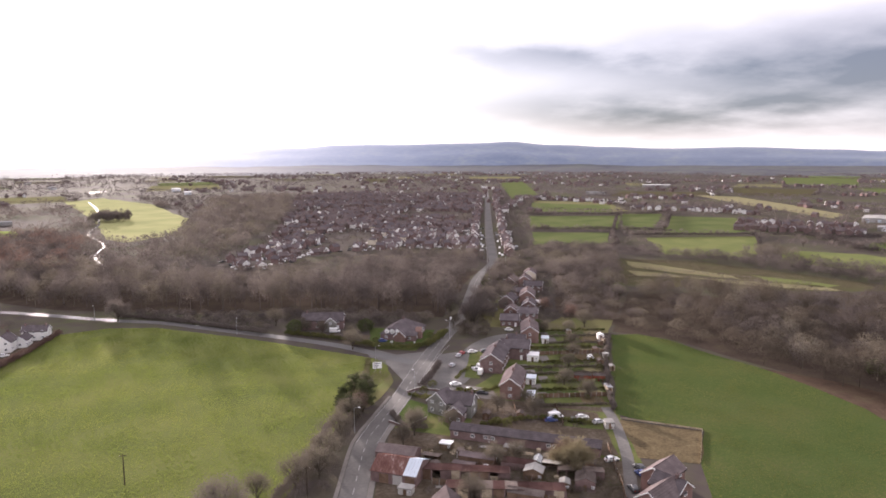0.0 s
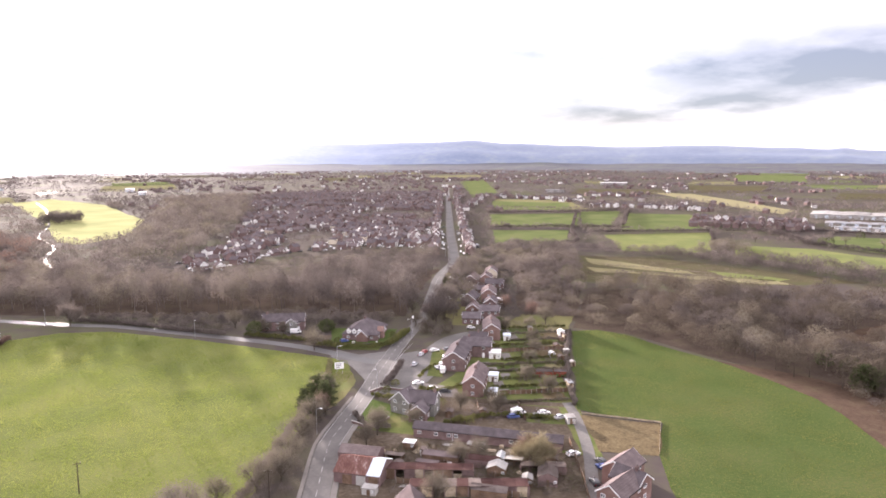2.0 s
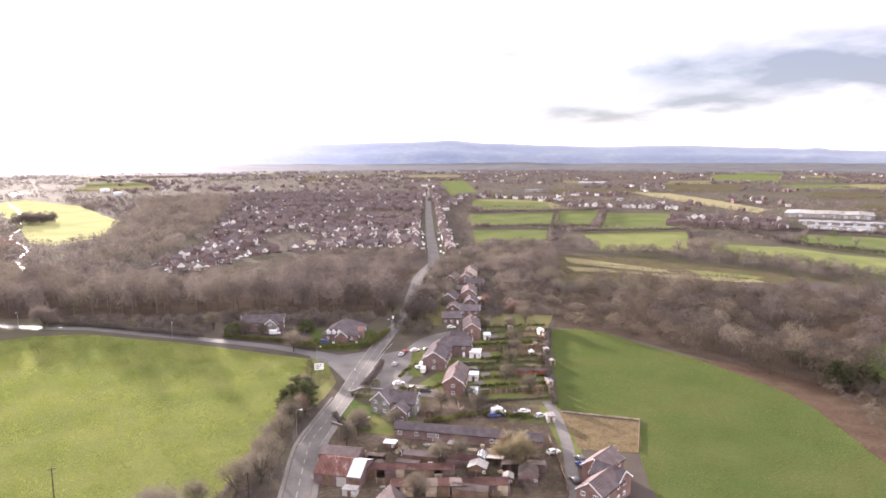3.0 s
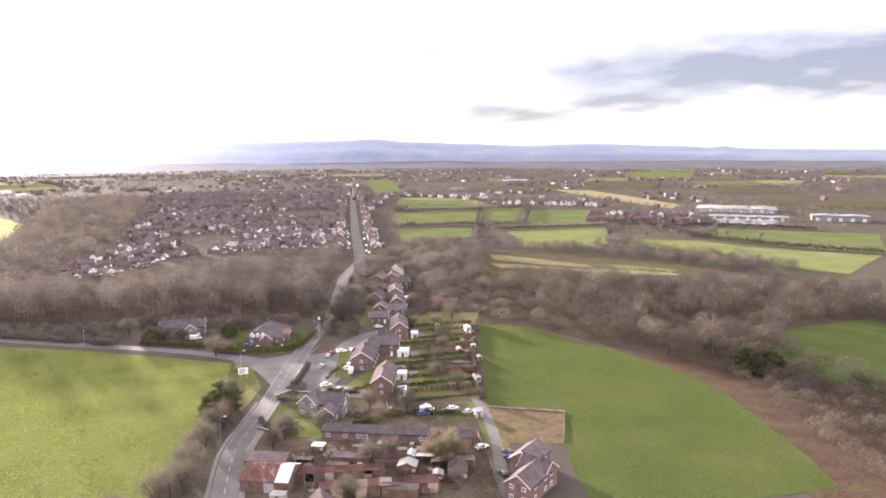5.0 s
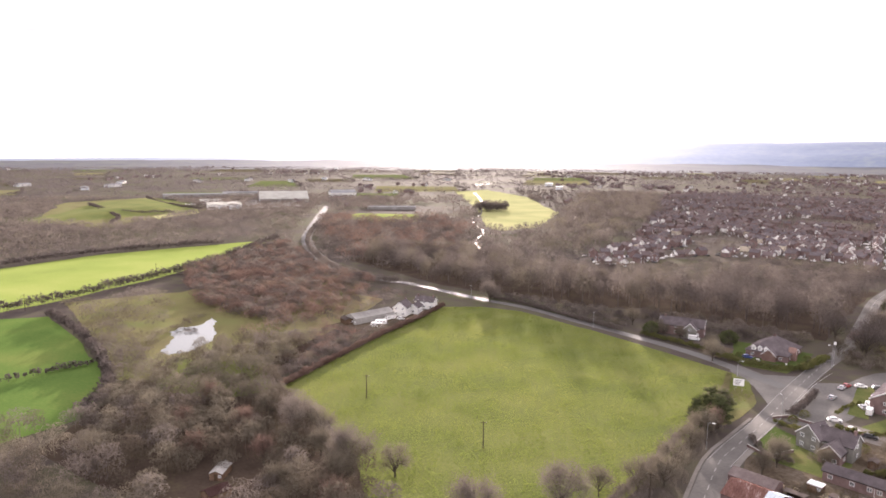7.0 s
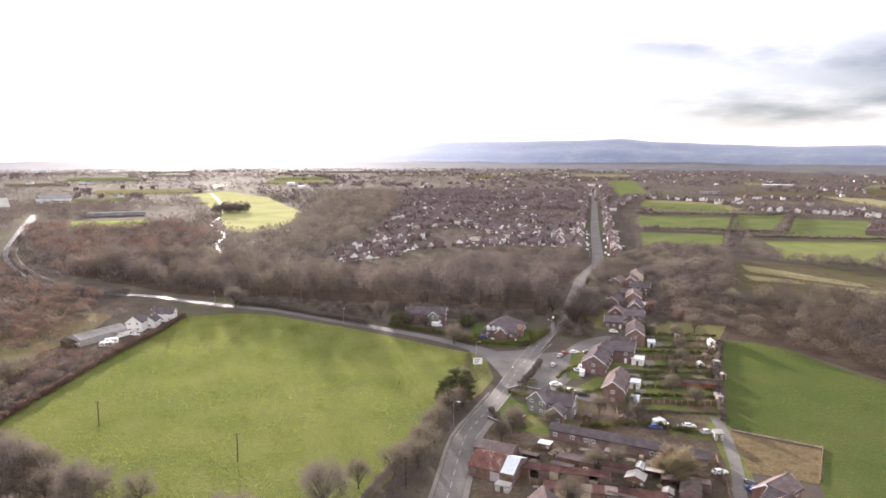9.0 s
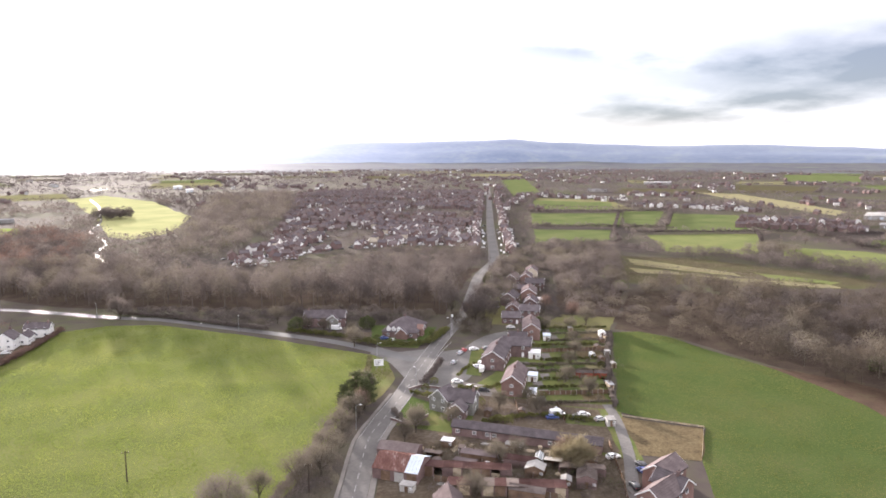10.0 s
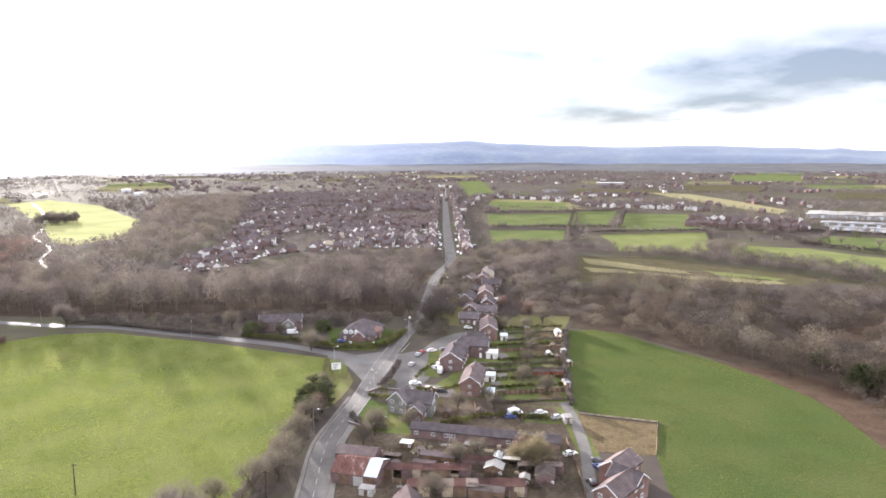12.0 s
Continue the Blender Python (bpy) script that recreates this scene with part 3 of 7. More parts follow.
for pts, mat in FAR_FIELDS:
    patch("field", pts, 0.12, mat, "distant hedged grass field" if mat != "rough_grass" else "distant tan field of dead grass", 3, 20)
PATCHWORK = []
g = random.Random(77)
while len(PATCHWORK) < 46:
    az, r = g.uniform(-44, 66), 1150 + 1900 * g.random()
    if -9 < az < 30 and r < 1900:
        continue
    a, w, l = radians(az), g.uniform(35, 100), g.uniform(110, 330)
    o, c = Vector((-math.sin(a), math.cos(a))), Vector((math.cos(a), math.sin(a)))
    mid = o * r
    if all((mid - p[2]).length > 240 for p in PATCHWORK):
        PATCHWORK.append(([tuple(mid + c * w * e + o * l * f + Vector((g.uniform(-25, 25), g.uniform(-25, 25)))) for e, f in ((-1, -0.5), (1, -0.5), (1, 0.5), (-1, 0.5))], g.choice(("far_green", "olive_grass", "olive_grass", "marsh")), mid))
for pts, mat, mid in PATCHWORK:
    patch("field", pts, 0.10, mat, "far winter field between bare hedges", 6, 25)
TOWN = [(-176, 520), (-126, 550), (-74, 602), (-31, 622), (30, 618), (36, 700), (60, 1100), (84, 1428), (-20, 1700), (-330, 1600), (-230, 1000), (-165, 640)]
patch("town_ground", TOWN, 0.03, "town_ground", "gardens, drives and streets among the town houses", 4, 20)
patch("marsh", [(126, 560), (205, 540), (262, 470), (300, 420), (240, 418), (178, 428), (118, 440)], 0.06, "marsh", "rough brown and olive marsh behind the wood", 4, 10)
for pts, mat in (([(147, 544), (165, 524), (204, 475), (204, 460), (173, 484), (144, 512)], "rough_grass"), ([(136, 498), (163, 483), (167, 467), (137, 476)], "rough_grass"),
                 ([(169, 471), (197, 456), (214, 449), (246, 436), (250, 419), (229, 424), (192, 444)], "rough_grass"), ([(218, 478), (245, 452), (259, 437), (248, 431), (219, 449)], "pasture")):
    patch("marsh_strip", pts, 0.14, mat, "pale strip of dead grass in the marsh", 2, 6)
MEADOW = [(-699, 1259), (-687, 1378), (-508, 1193), (-338, 907), (-294, 732), (-313, 666), (-344, 691), (-462, 899)]
LUSH = [(-509, 180), (-507, 247), (-509, 335), (-478, 425), (-462, 479), (-412, 371), (-387, 294), (-373, 220), (-368, 130)]
DARKGREEN = [(-372, 110), (-372, 159), (-342, 192), (-290, 175), (-225, 145), (-202, 121), (-207, 60)]
patch("meadow", MEADOW, 0.12, "pale_meadow", "sunlit yellow-green meadow beside the river", 5, 20)
patch("field", LUSH, 0.10, "lush", "bright yellow-green field on the slope", 3, 15)
patch("field", DARKGREEN, 0.10, "green_field", "dark green field beside the wood", 2, 10)
patch("rough_grass", [(-366, 214), (-336, 268), (-345, 380), (-262, 350), (-215, 252), (-200, 205), (-172, 172), (-225, 150), (-300, 186)], 0.03, "olive_grass", "rough olive grass round the pond", 3, 10)
HILL_ROUGH = [(-812, 446), (-1044, 624), (-1045, 785), (-760, 660), (-735, 567), (-676, 443)]
patch("rough_grass", [(-812, 446), (-1044, 624), (-1045, 785), (-760, 660), (-735, 567), (-676, 443)], 0.06, "olive_grass", "rough olive grass on the far slope", 8, 25)
patch("yard_ground", [(-900, 760), (-830, 880), (-700, 790), (-760, 690)], 0.09, "concrete", "pale concrete yard between the works", 4, 20)


def knoll(name, poly, high, mat, label, step=12.0, soft=70.0):
    """A field that swells to a low rounded hill, falling to the ground at its edge."""
    xs, ys = [p[0] for p in poly], [p[1] for p in poly]
    edges = [(Vector(a), Vector(b)) for a, b in zip(poly, poly[1:] + poly[:1])]
    bm, grid = bmesh.new(), {}

    def vert(i, k):
        if (i, k) not in grid:
            p = Vector((min(xs) + i * step, min(ys) + k * step))
            d = min(((a + (b - a) * min(1, max(0, (p - a).dot(b - a) / (b - a).length_squared))) - p).length for a, b in edges)
            f = min(1.0, d / soft) if inside(p.x, p.y, poly) else 0.0
            grid[i, k] = bm.verts.new((p.x, p.y, 0.08 + high * f * f * (3 - 2 * f) * (1 + 0.15 * noise.noise(Vector((p.x * 0.012, p.y * 0.012, 0))))))
        return grid[i, k]

    for i in range(int((max(xs) - min(xs)) / step) + 1):
        for k in range(int((max(ys) - min(ys)) / step) + 1):
            if inside(min(xs) + (i + 0.5) * step, min(ys) + (k + 0.5) * step, poly):
                bm.faces.new((vert(i, k), vert(i + 1, k), vert(i + 1, k + 1), vert(i, k + 1))).smooth = True
    return tagged(finish(name, bm, mat), label, "field", kind="structure")


knoll("field", [(-787, 412), (-1029, 683), (-1002, 770), (-860, 720), (-757, 635), (-765, 506)], 6.0, "pasture", "rough green pasture on a low rounded hill")
patch("field", [(-750, 560), (-790, 665), (-736, 622), (-714, 541)], 0.14, "pale_meadow", "pale strip of grass below the works", 3, 15)
patch("field", [(-531, 671), (-567, 741), (-489, 776), (-439, 702), (-477, 667)], 0.12, "lush", "flat green sports field", 2, 25)


# ---------- standing grass ----------
def in_poly(x, y, poly):
    hit = np.zeros(len(x), bool)
    for (x0, y0), (x1, y1) in zip(poly, poly[1:] + poly[:1]):
        if y0 != y1:
            hit ^= ((y0 > y) != (y1 > y)) & (x < (x1 - x0) * (y - y0) / (y1 - y0) + x0)
    return hit


def grass(poly, n, h, w, mat, label, seed):
    """Tufts of standing blades, thicker and taller in drifts, on a field."""
    g = np.random.default_rng(seed)
    xs, ys = [p[0] for p in poly], [p[1] for p in poly]
    x, y = g.uniform(min(xs), max(xs), n), g.uniform(min(ys), max(ys), n)
    drift = np.sin(0.31 * x + 0.9 * np.sin(0.17 * y)) + np.sin(0.27 * y + 1.3 * np.sin(0.21 * x)) + np.sin(0.9 * x + 0.5 * y) * 0.5 + 2.2 * np.sin(2.6 * x + 1.9 * np.sin(0.8 * y)) * np.sin(2.3 * y + 1.7 * np.sin(0.7 * x))
    ok = in_poly(x, y, poly) & (drift > g.uniform(-4.5, 2.2, n))
    x, y, drift = x[ok], y[ok], drift[ok]
    k = len(x)
    a, hh = g.uniform(0, math.pi, k), h * g.uniform(0.5, 1.3, k) * (1 + 0.05 * drift)
    ww = w * g.uniform(0.5, 1.3, k)
    dx, dy = np.cos(a) * ww, np.sin(a) * ww
    z = np.full(k, 0.04)
    lean = g.normal(0, 0.3, (2, k)) * hh
    v = np.stack([np.stack([x - dx, y - dy, z], 1), np.stack([x + dx, y + dy, z], 1), np.stack([x + lean[0], y + lean[1], hh], 1)], 1).reshape(-1, 3)
    tagged(from_arrays("grass", v, np.arange(3 * k).reshape(-1, 3), mat), label, "grass", kind="stuff")


grass(FIELD_L, 420000, 0.25, 0.16, "grass_blade", "tufts of yellow-green pasture grass", 91)

M["grass_short"] = material("grass_short", [(0.085, 0.108, 0.030), (0.125, 0.142, 0.042), (0.170, 0.165, 0.058)], (0.03, 1.2), grain=0.4, thin=0.4)
grass(FIELD_R, 190000, 0.16, 0.13, "grass_short", "short tufted green meadow grass", 92)

# ---------- water ----------
RIVER = [(-255, 508), (-296, 573), (-326, 650), (-384, 734), (-428, 844), (-500, 986), (-560, 1100), (-650, 1250)]
patch("water", [(-243, 182), (-262, 203), (-271, 234), (-259, 226), (-240, 207), (-233, 187)], 0.06, "water", "pond reflecting the bright sky", 7, 2.5)
patch("water", [(-806, 1560), (-818, 1570), (-820, 1640), (-812, 1660), (-806, 1630)], 0.06, "river", "distant pool that glints in the sun", 6, 12)
tagged(ribbon("water", RIVER, 1.25, -1.25, 0.20, "river", 8), "narrow winding river that glints in the sun", "river", kind="structure")

# ---------- roads ----------
MAIN = [(-23, 120), (-23, 162), (-23, 193), (-20, 209), (-15, 232), (-10, 262), (-5, 288), (1, 315), (10, 352), (18, 420), (24, 468), (39, 535), (42, 580), (54, 806), (92, 1427), (120, 1900)]
SIDE = [(-12, 272), (-38, 292), (-54, 302), (-82, 315), (-111, 327), (-144, 341), (-174, 347), (-234, 364), (-262, 367), (-322, 392), (-421, 477), (-512, 590), (-677, 814)]
SERVICE = [(-6, 234), (4, 250), (9, 268), (14, 290), (22, 306), (32, 314)]
tagged(ribbon("road", MAIN, 3.5, -3.5, 0.10, "asphalt"), "worn grey asphalt main road", "road", kind="structure")
tagged(ribbon("road", SIDE, 2.8, -2.8, 0.09, "wet_asphalt"), "wet grey asphalt side road along the pasture", "road", kind="structure")
tagged(ribbon("road", SIDE[8:], 5.0, -5.0, 0.075, "asphalt"), "pale worn margin of the curving side road", "road", kind="structure")
tagged(ribbon("road", SERVICE, 5.0, -5.0, 0.08, "asphalt"), "asphalt service road before the houses", "road", kind="structure")
patch("road", [(-14, 246), (-4, 290), (-20, 284), (-30, 292), (-32, 282), (-22, 268)], 0.085, "asphalt", "asphalt mouth of the road junction", 0.3)
patch("road", [(-11, 240), (4, 244), (12, 262), (6, 288), (-2, 284)], 0.075, "asphalt", "wide asphalt apron beside the junction", 0.3)
tagged(ribbon("pavement", MAIN[:5], 4.7, 3.6, 0.20, "paving", thick=0.15), "pale paving beside the main road", "pavement", kind="structure")
tagged(ribbon("pavement", MAIN[:4], -3.6, -5.2, 0.20, "paving", thick=0.15), "pale paving beside the main road", "pavement", kind="structure")
tagged(ribbon("pavement", MAIN[11:15], 4.6, 3.6, 0.20, "paving", thick=0.15), "pale paving along the far street", "pavement", kind="structure")
tagged(ribbon("pavement", MAIN[11:15], -3.6, -4.6, 0.20, "paving", thick=0.15), "pale paving along the far street", "pavement", kind="structure")
tagged(ribbon("lane", [(55, 222), (55, 212), (54, 199), (52, 183), (49, 169), (45, 150)], 1.7, -1.7, 0.09, "asphalt"), "grey asphalt lane to the house", "lane", kind="structure")
tagged(ribbon("lane", [(56, 219), (36, 224), (13, 229), (4, 238)], 1.9, -1.9, 0.07, "yard"), "unpaved back lane behind the gardens", "lane", kind="structure")
patch("garden_ground", [(-16, 205), (55, 178), (58, 216), (62, 330), (40, 330), (22, 262), (8, 236)], 0.03, "lawn", "worn garden grass between the houses", 1)
patch("yard_ground", [(-18, 130), (46, 130), (50, 181), (0, 199), (-17, 203)], 0.035, "yard", "trodden earth yard with sheds", 1)

# ---------- woods ----------
WOOD_1 = [(0, 352), (-51, 362), (-98, 366), (-141, 362), (-215, 371), (-330, 420), (-320, 497), (-241, 493), (-195, 465), (-130, 432), (-68, 428), (-58, 476), (4, 492), (26, 500), (14, 448)]
WOOD_2 = [(-241, 493), (-190, 470), (-176, 560), (-188, 700), (-215, 992), (-316, 1393), (-420, 1250), (-329, 884), (-281, 706), (-240, 600)]
WOOD_3 = [(82, 322), (112, 408), (141, 416), (187, 392), (245, 356), (320, 330), (310, 196), (188, 202), (170, 208), (156, 228), (142, 249), (130, 266), (117, 288), (104, 310)]
WOOD_4 = [(91, 606), (147, 600), (118, 440), (87, 335), (64, 340), (62, 368), (74, 450)]
WOOD_5 = [(-322, 405), (-421, 490), (-560, 660), (-455, 665), (-420, 720), (-330, 660), (-300, 577), (-253, 500)]
WOOD_6 = [(-240, 240), (-300, 250), (-390, 310), (-440, 470), (-330, 385), (-255, 350), (-225, 300), (-215, 240)]
FIELD_E = [(188, 238), (203, 268), (223, 278), (275, 286), (270, 196), (196, 196), (186, 211)]
CLEARING = [(168, 290), (196, 296), (240, 318), (262, 316), (244, 296), (206, 276), (186, 272)]
patch("field", FIELD_E, 0.08, "meadow", "small green field behind the wood", 2, 8)
patch("bracken_strip", [(132, 184), (158, 196), (174, 212), (190, 206), (205, 130), (118, 130)], 0.045, "bracken", "red-brown bracken and dead grass beside the field", 2, 8)
BANKS = lambda x, y: min((Vector((x, y)) - p).length for p in smooth_line(RIVER, 15)) > 17
HUTS = lambda x, y: math.hypot(x + 128, y - 108) > 13
WOOD_7 = [(-200, 232), (-225, 200), (-222, 160), (-190, 100), (-130, 95), (-80, 120), (-105, 140), (-135, 156), (-171, 172)]
patch("bracken_clearing", CLEARING, 0.06, "bracken", "red-brown bracken clearing in the wood", 2, 8)
for poly in (WOOD_1, WOOD_3, WOOD_4, WOOD_7):
    patch("woodland_floor", poly, 0.02, "leaf_litter", "dark leaf litter under the bare trees", 2, 12)
wood("woodland", "bare brown winter wood of tall close-set trees", WOOD_1, 9.5, 13.5, 720, "twig", 1, 0.135, keep=lambda x, y: x < -72 + 0.05 * (y - 350), span=(0.03, 0.085), tall=lambda x, y: (1.5 if x > -165 else 1.2) if y < 392 + max(0, -160 - x) * 0.3 else 1.0)
wood("woodland", "bare purple-brown winter wood of close-set trees", WOOD_1, 9.5, 13.5, 720, "twig_dark", 35, 0.135, keep=lambda x, y: x >= -72 + 0.05 * (y - 350), span=(0.03, 0.085), tall=lambda x, y: (1.5 if x > -165 else 1.2) if y < 392 + max(0, -160 - x) * 0.3 else 1.0)
wood("woodland", "bare brown winter wood beside the meadow", WOOD_2, 12, 13, 130, "twig", 2, 0.30)
wood("woodland", "bare grey-brown winter wood beyond the field", WOOD_3, 9.2, 12.8, 1000, "twig_olive", 3, 0.115, lambda x, y: not inside(x, y, FIELD_E) and not inside(x, y, CLEARING), span=(0.03, 0.075), tall=lambda x, y: min(1.0, max(0.4, 0.4 + (x - 104) / 55)))
wood("scrub", "bare bushes and brambles on the bracken bank", [(160, 228), (153, 210), (149, 186), (146, 160), (141, 138), (230, 138), (232, 200), (190, 204), (172, 212)], 5.6, 5.0, 300, "twig_olive", 30, 0.06)
wood("woodland", "clump of bare trees between the far fields", [(258, 556), (286, 545), (312, 600), (290, 625)], 8.0, 8, 200, "twig_moss", 32, 0.14)
wood("woodland", "thick bare hedgerow trees behind the marsh", [(135, 614), (190, 578), (258, 550), (298, 510), (330, 472), (343, 415), (296, 410), (270, 455), (228, 515), (186, 556), (140, 598)], 7.0, 7.4, 230, "twig_dark", 31, 0.13)
wood("woodland", "mixed bare trees behind the gardens", WOOD_4, 8.5, 9.5, 420, "twig", 4, 0.11, tall=lambda x, y: min(1.0, max(0.4, 0.4 + (y - 350) / 110)))
wood("woodland", "bare winter wood beside the curving road", WOOD_5, 11, 11, 200, "twig_red", 5, 0.24, BANKS)
wood("scrub", "red-brown winter scrub round the pond", WOOD_6, 6.6, 6.4, 230, "twig_red", 6, 0.10, lambda x, y: math.hypot(x + 252, y - 208) > 30)
wood("woodland", "bare brown trees at the pasture's corner", WOOD_7, 6.8, 8, 680, "twig_moss", 7, 0.08, HUTS)
wood("scrub", "low brown scrub between wood and town", [(-185, 480), (-130, 440), (-66, 436), (-56, 486), (20, 500), (26, 575), (-31, 607), (-80, 560), (-110, 530), (-160, 500)], 7.5, 4.5, 95, "twig", 25, 0.15)
wood("scrub", "brown roadside scrub between pasture and road", [(-30, 150), (-28, 200), (-26, 236), (-30, 246), (-36, 205), (-40, 175), (-43, 150)], 4.2, 4.5, 300, "twig_moss", 8, 0.035)
wood("scrub", "low brown scrub below the dark green field", [(-205, 122), (-226, 148), (-290, 178), (-245, 180), (-225, 160), (-196, 96)], 5.0, 5, 160, "twig", 9, 0.07)
wood("scrub", "brown scrub and brambles behind the farm", [(-186, 250), (-178, 190), (-205, 236), (-215, 250), (-235, 330), (-205, 330), (-204, 290)], 5.5, 4, 130, "twig_red", 10, 0.08, lambda x, y: y < 250 or x < -212)
wood("scrub", "red-brown scrub and small trees beside the pond", [(-272, 238), (-334, 305), (-336, 380), (-267, 346), (-232, 285), (-215, 225), (-208, 192), (-226, 200)], 9.5, 7, 190, "twig_red", 11, 0.14, lambda x, y: math.hypot(x + 252, y - 208) > 28)
wood("scrub", "thick purple-brown scrub edging the pasture", [(-186, 316), (-180, 250), (-171, 178), (-179, 174), (-188, 248), (-191, 282)], 3.6, 3.6, 190, "twig", 37, 0.06, lambda x, y: y < 262 or x > -184.5)
wood("scrub", "red-brown scrub along the pasture hedge", [(-173, 182), (-182, 248), (-203, 250), (-214, 236), (-196, 196)], 4.6, 3.2, 150, "twig_red", 33, 0.07)
wood("scrub", "dense red-brown scrub above the pond", [(-369, 333), (-366, 400), (-280, 341), (-243, 256), (-238, 236), (-262, 244), (-306, 252)], 7.0, 5.5, 220, "twig_red", 34, 0.10)
wood("woodland", "brown trees between pond and fields", [(-360, 211), (-341, 259), (-285, 222), (-262, 196), (-214, 151), (-243, 157), (-300, 186)], 9.0, 6, 190, "twig_moss", 12, 0.09, lambda x, y: math.hypot(x + 252, y - 208) > 24)
wood("woodland", "brown wood beyond the bright field", [(-694, 341), (-647, 495), (-567, 628), (-446, 500), (-475, 440), (-520, 344), (-526, 200), (-700, 200)], 11, 8, 70, "twig", 13, 0.22)
wood("scrub", "brown bare bushes beside the main road", [(4, 316), (14, 352), (26, 330), (17, 306)], 3.6, 3.6, 260, "twig_moss", 14, 0.06)
wood("scrub", "bare bushes and saplings round the villa", [(-4, 350), (-45, 356), (-90, 358), (-78, 340), (-46, 340), (-40, 330), (-34, 334), (-8, 334)], 4.6, 5, 260, "twig", 15, 0.09)
wood("scrub", "bare bushes between wood and side road", [(-90, 358), (-155, 362), (-172, 354), (-112, 337), (-86, 326)], 4.2, 3.4, 220, "twig", 16, 0.09)
wood("meadow_clump", "dark bare clump of trees in the meadow", [(-458, 868), (-416, 858), (-410, 890), (-428, 930), (-462, 920)], 7, 13, 260, "twig_dark", 17, 0.22)
wood("scrub", "overgrown brown garden shrubs", [(45, 226), (58, 224), (66, 262), (75, 300), (76, 328), (50, 330), (46, 290), (44, 260)], 8.0, 2.2, 190, "twig", 18, 0.07)
wood("scrub", "brambles and weeds in the yard", [(-4, 162), (-4, 186), (2, 192), (46, 178), (45, 160), (28, 156)], 2.9, 1.8, 170, "twig_moss", 19, 0.05)
wood("scrub", "green weeds and ivy among the yard sheds", [(-4, 164), (-4, 186), (2, 192), (46, 178), (45, 160), (28, 156)], 5.5, 1.5, 170, "hedge_green", 28, 0.06)
wood("scrub", "bushes in the plots behind the low range", [(10, 222), (50, 215), (49, 203), (14, 208)], 3.4, 1.6, 150, "twig", 20, 0.06)
wood("scrub", "bushes between the houses on the far bend", [(30, 340), (58, 335), (70, 480), (48, 540), (34, 470), (46, 400)], 4.6, 3.2, 190, "twig", 21, 0.08)
patch("verge", [(12, 334), (34, 330), (64, 470), (50, 540), (32, 520), (26, 440), (14, 362)], 0.04, "olive_grass", "worn green verge and front gardens by the bend", 2, 8)
patch("verge", [(-27, 262), (-22, 262), (-19, 250), (-22, 232), (-26, 222), (-31, 240)], 0.06, "olive_grass", "worn olive verge beside the sign", 1, 4)
patch("lawn", [(46, 326), (79, 318), (88, 345), (62, 352)], 0.05, "olive_grass", "rough grass behind the last gardens", 1, 5)
wood("scrub", "low brown bushes and sedge in the marsh", [(126, 556), (205, 536), (262, 466), (290, 424), (240, 420), (178, 430), (120, 444)], 9.5, 1.8, 90, "twig_moss", 29, 0.09)
patch("rough_grass", [(-236, 260), (-246, 320), (-223, 317), (-205, 258), (-197, 203), (-209, 205)], 0.05, "rough_grass", "strip of tan rough grass by the farm", 3, 8)
patch("rough_grass", [(-232, 176), (-196, 195), (-170, 172), (-180, 155), (-205, 150)], 0.05, "pasture", "rough green grass below the pond", 3, 8)
wood("woodland", "bare brown trees beyond the pasture's corner", [(-206, 116), (-214, 50), (-130, 50), (-84, 112), (-130, 92), (-188, 98)], 6.8, 8, 440, "twig_moss", 22, 0.08, HUTS)
wood("woodland", "bare trees crowding the road by the bend", [(13, 338), (28, 332), (42, 400), (50, 470), (40, 505), (31, 470), (25, 420)], 5.0, 8.5, 330, "twig", 36, 0.09, lambda x, y: all(math.hypot(x - a, y - b) > 9 for a, b in ((33.5, 336), (36, 352), (37, 378), (44, 436), (46.5, 408))))
wood("woodland", "bare trees on both sides of the road bend", [(44, 520), (58, 560), (96, 640), (100, 600), (78, 470), (64, 480)], 7.5, 6, 260, "twig", 23, 0.11)
wood("woodland", "bare roadside trees before the town", [(30, 535), (34, 590), (20, 600), (6, 585), (14, 530)], 7.5, 8, 260, "twig", 24, 0.12)


# ---------- kinds of things ----------
MESHES = {}


def window(parent, x, y, z, face, w=1.2, h=1.1, name="window"):
    """A white frame with a dark pane, on the wall that faces -y (0), +x (1), +y (2) or -x (3)."""
    key = (w, h)
    if key not in MESHES:
        bm = bmesh.new()
        for x0, x1, z0, z1 in ((-w / 2, w / 2, 0, 0.12), (-w / 2, w / 2, h - 0.12, h), (-w / 2, -w / 2 + 0.12, 0.12, h - 0.12), (w / 2 - 0.12, w / 2, 0.12, h - 0.12), (-0.05, 0.05, 0.12, h - 0.12)):
            box(bm, x0, x1, -0.07, 0.03, z0, z1)
        frame_me = finish("window", bm, "upvc")
        pane = finish("pane", boxed(-w / 2 + 0.1, w / 2 - 0.1, -0.02, 0.02, 0.1, h - 0.1), "glass")
        MESHES[key] = (frame_me.data, pane.data)
        bpy.data.objects.remove(frame_me), bpy.data.objects.remove(pane)
    turn = (0, math.pi / 2, math.pi, -math.pi / 2)[face]
    ob = shared(name, MESHES[key][0], parent, (x, y, z), turn)
    shared("pane", MESHES[key][1], ob)
    return ob


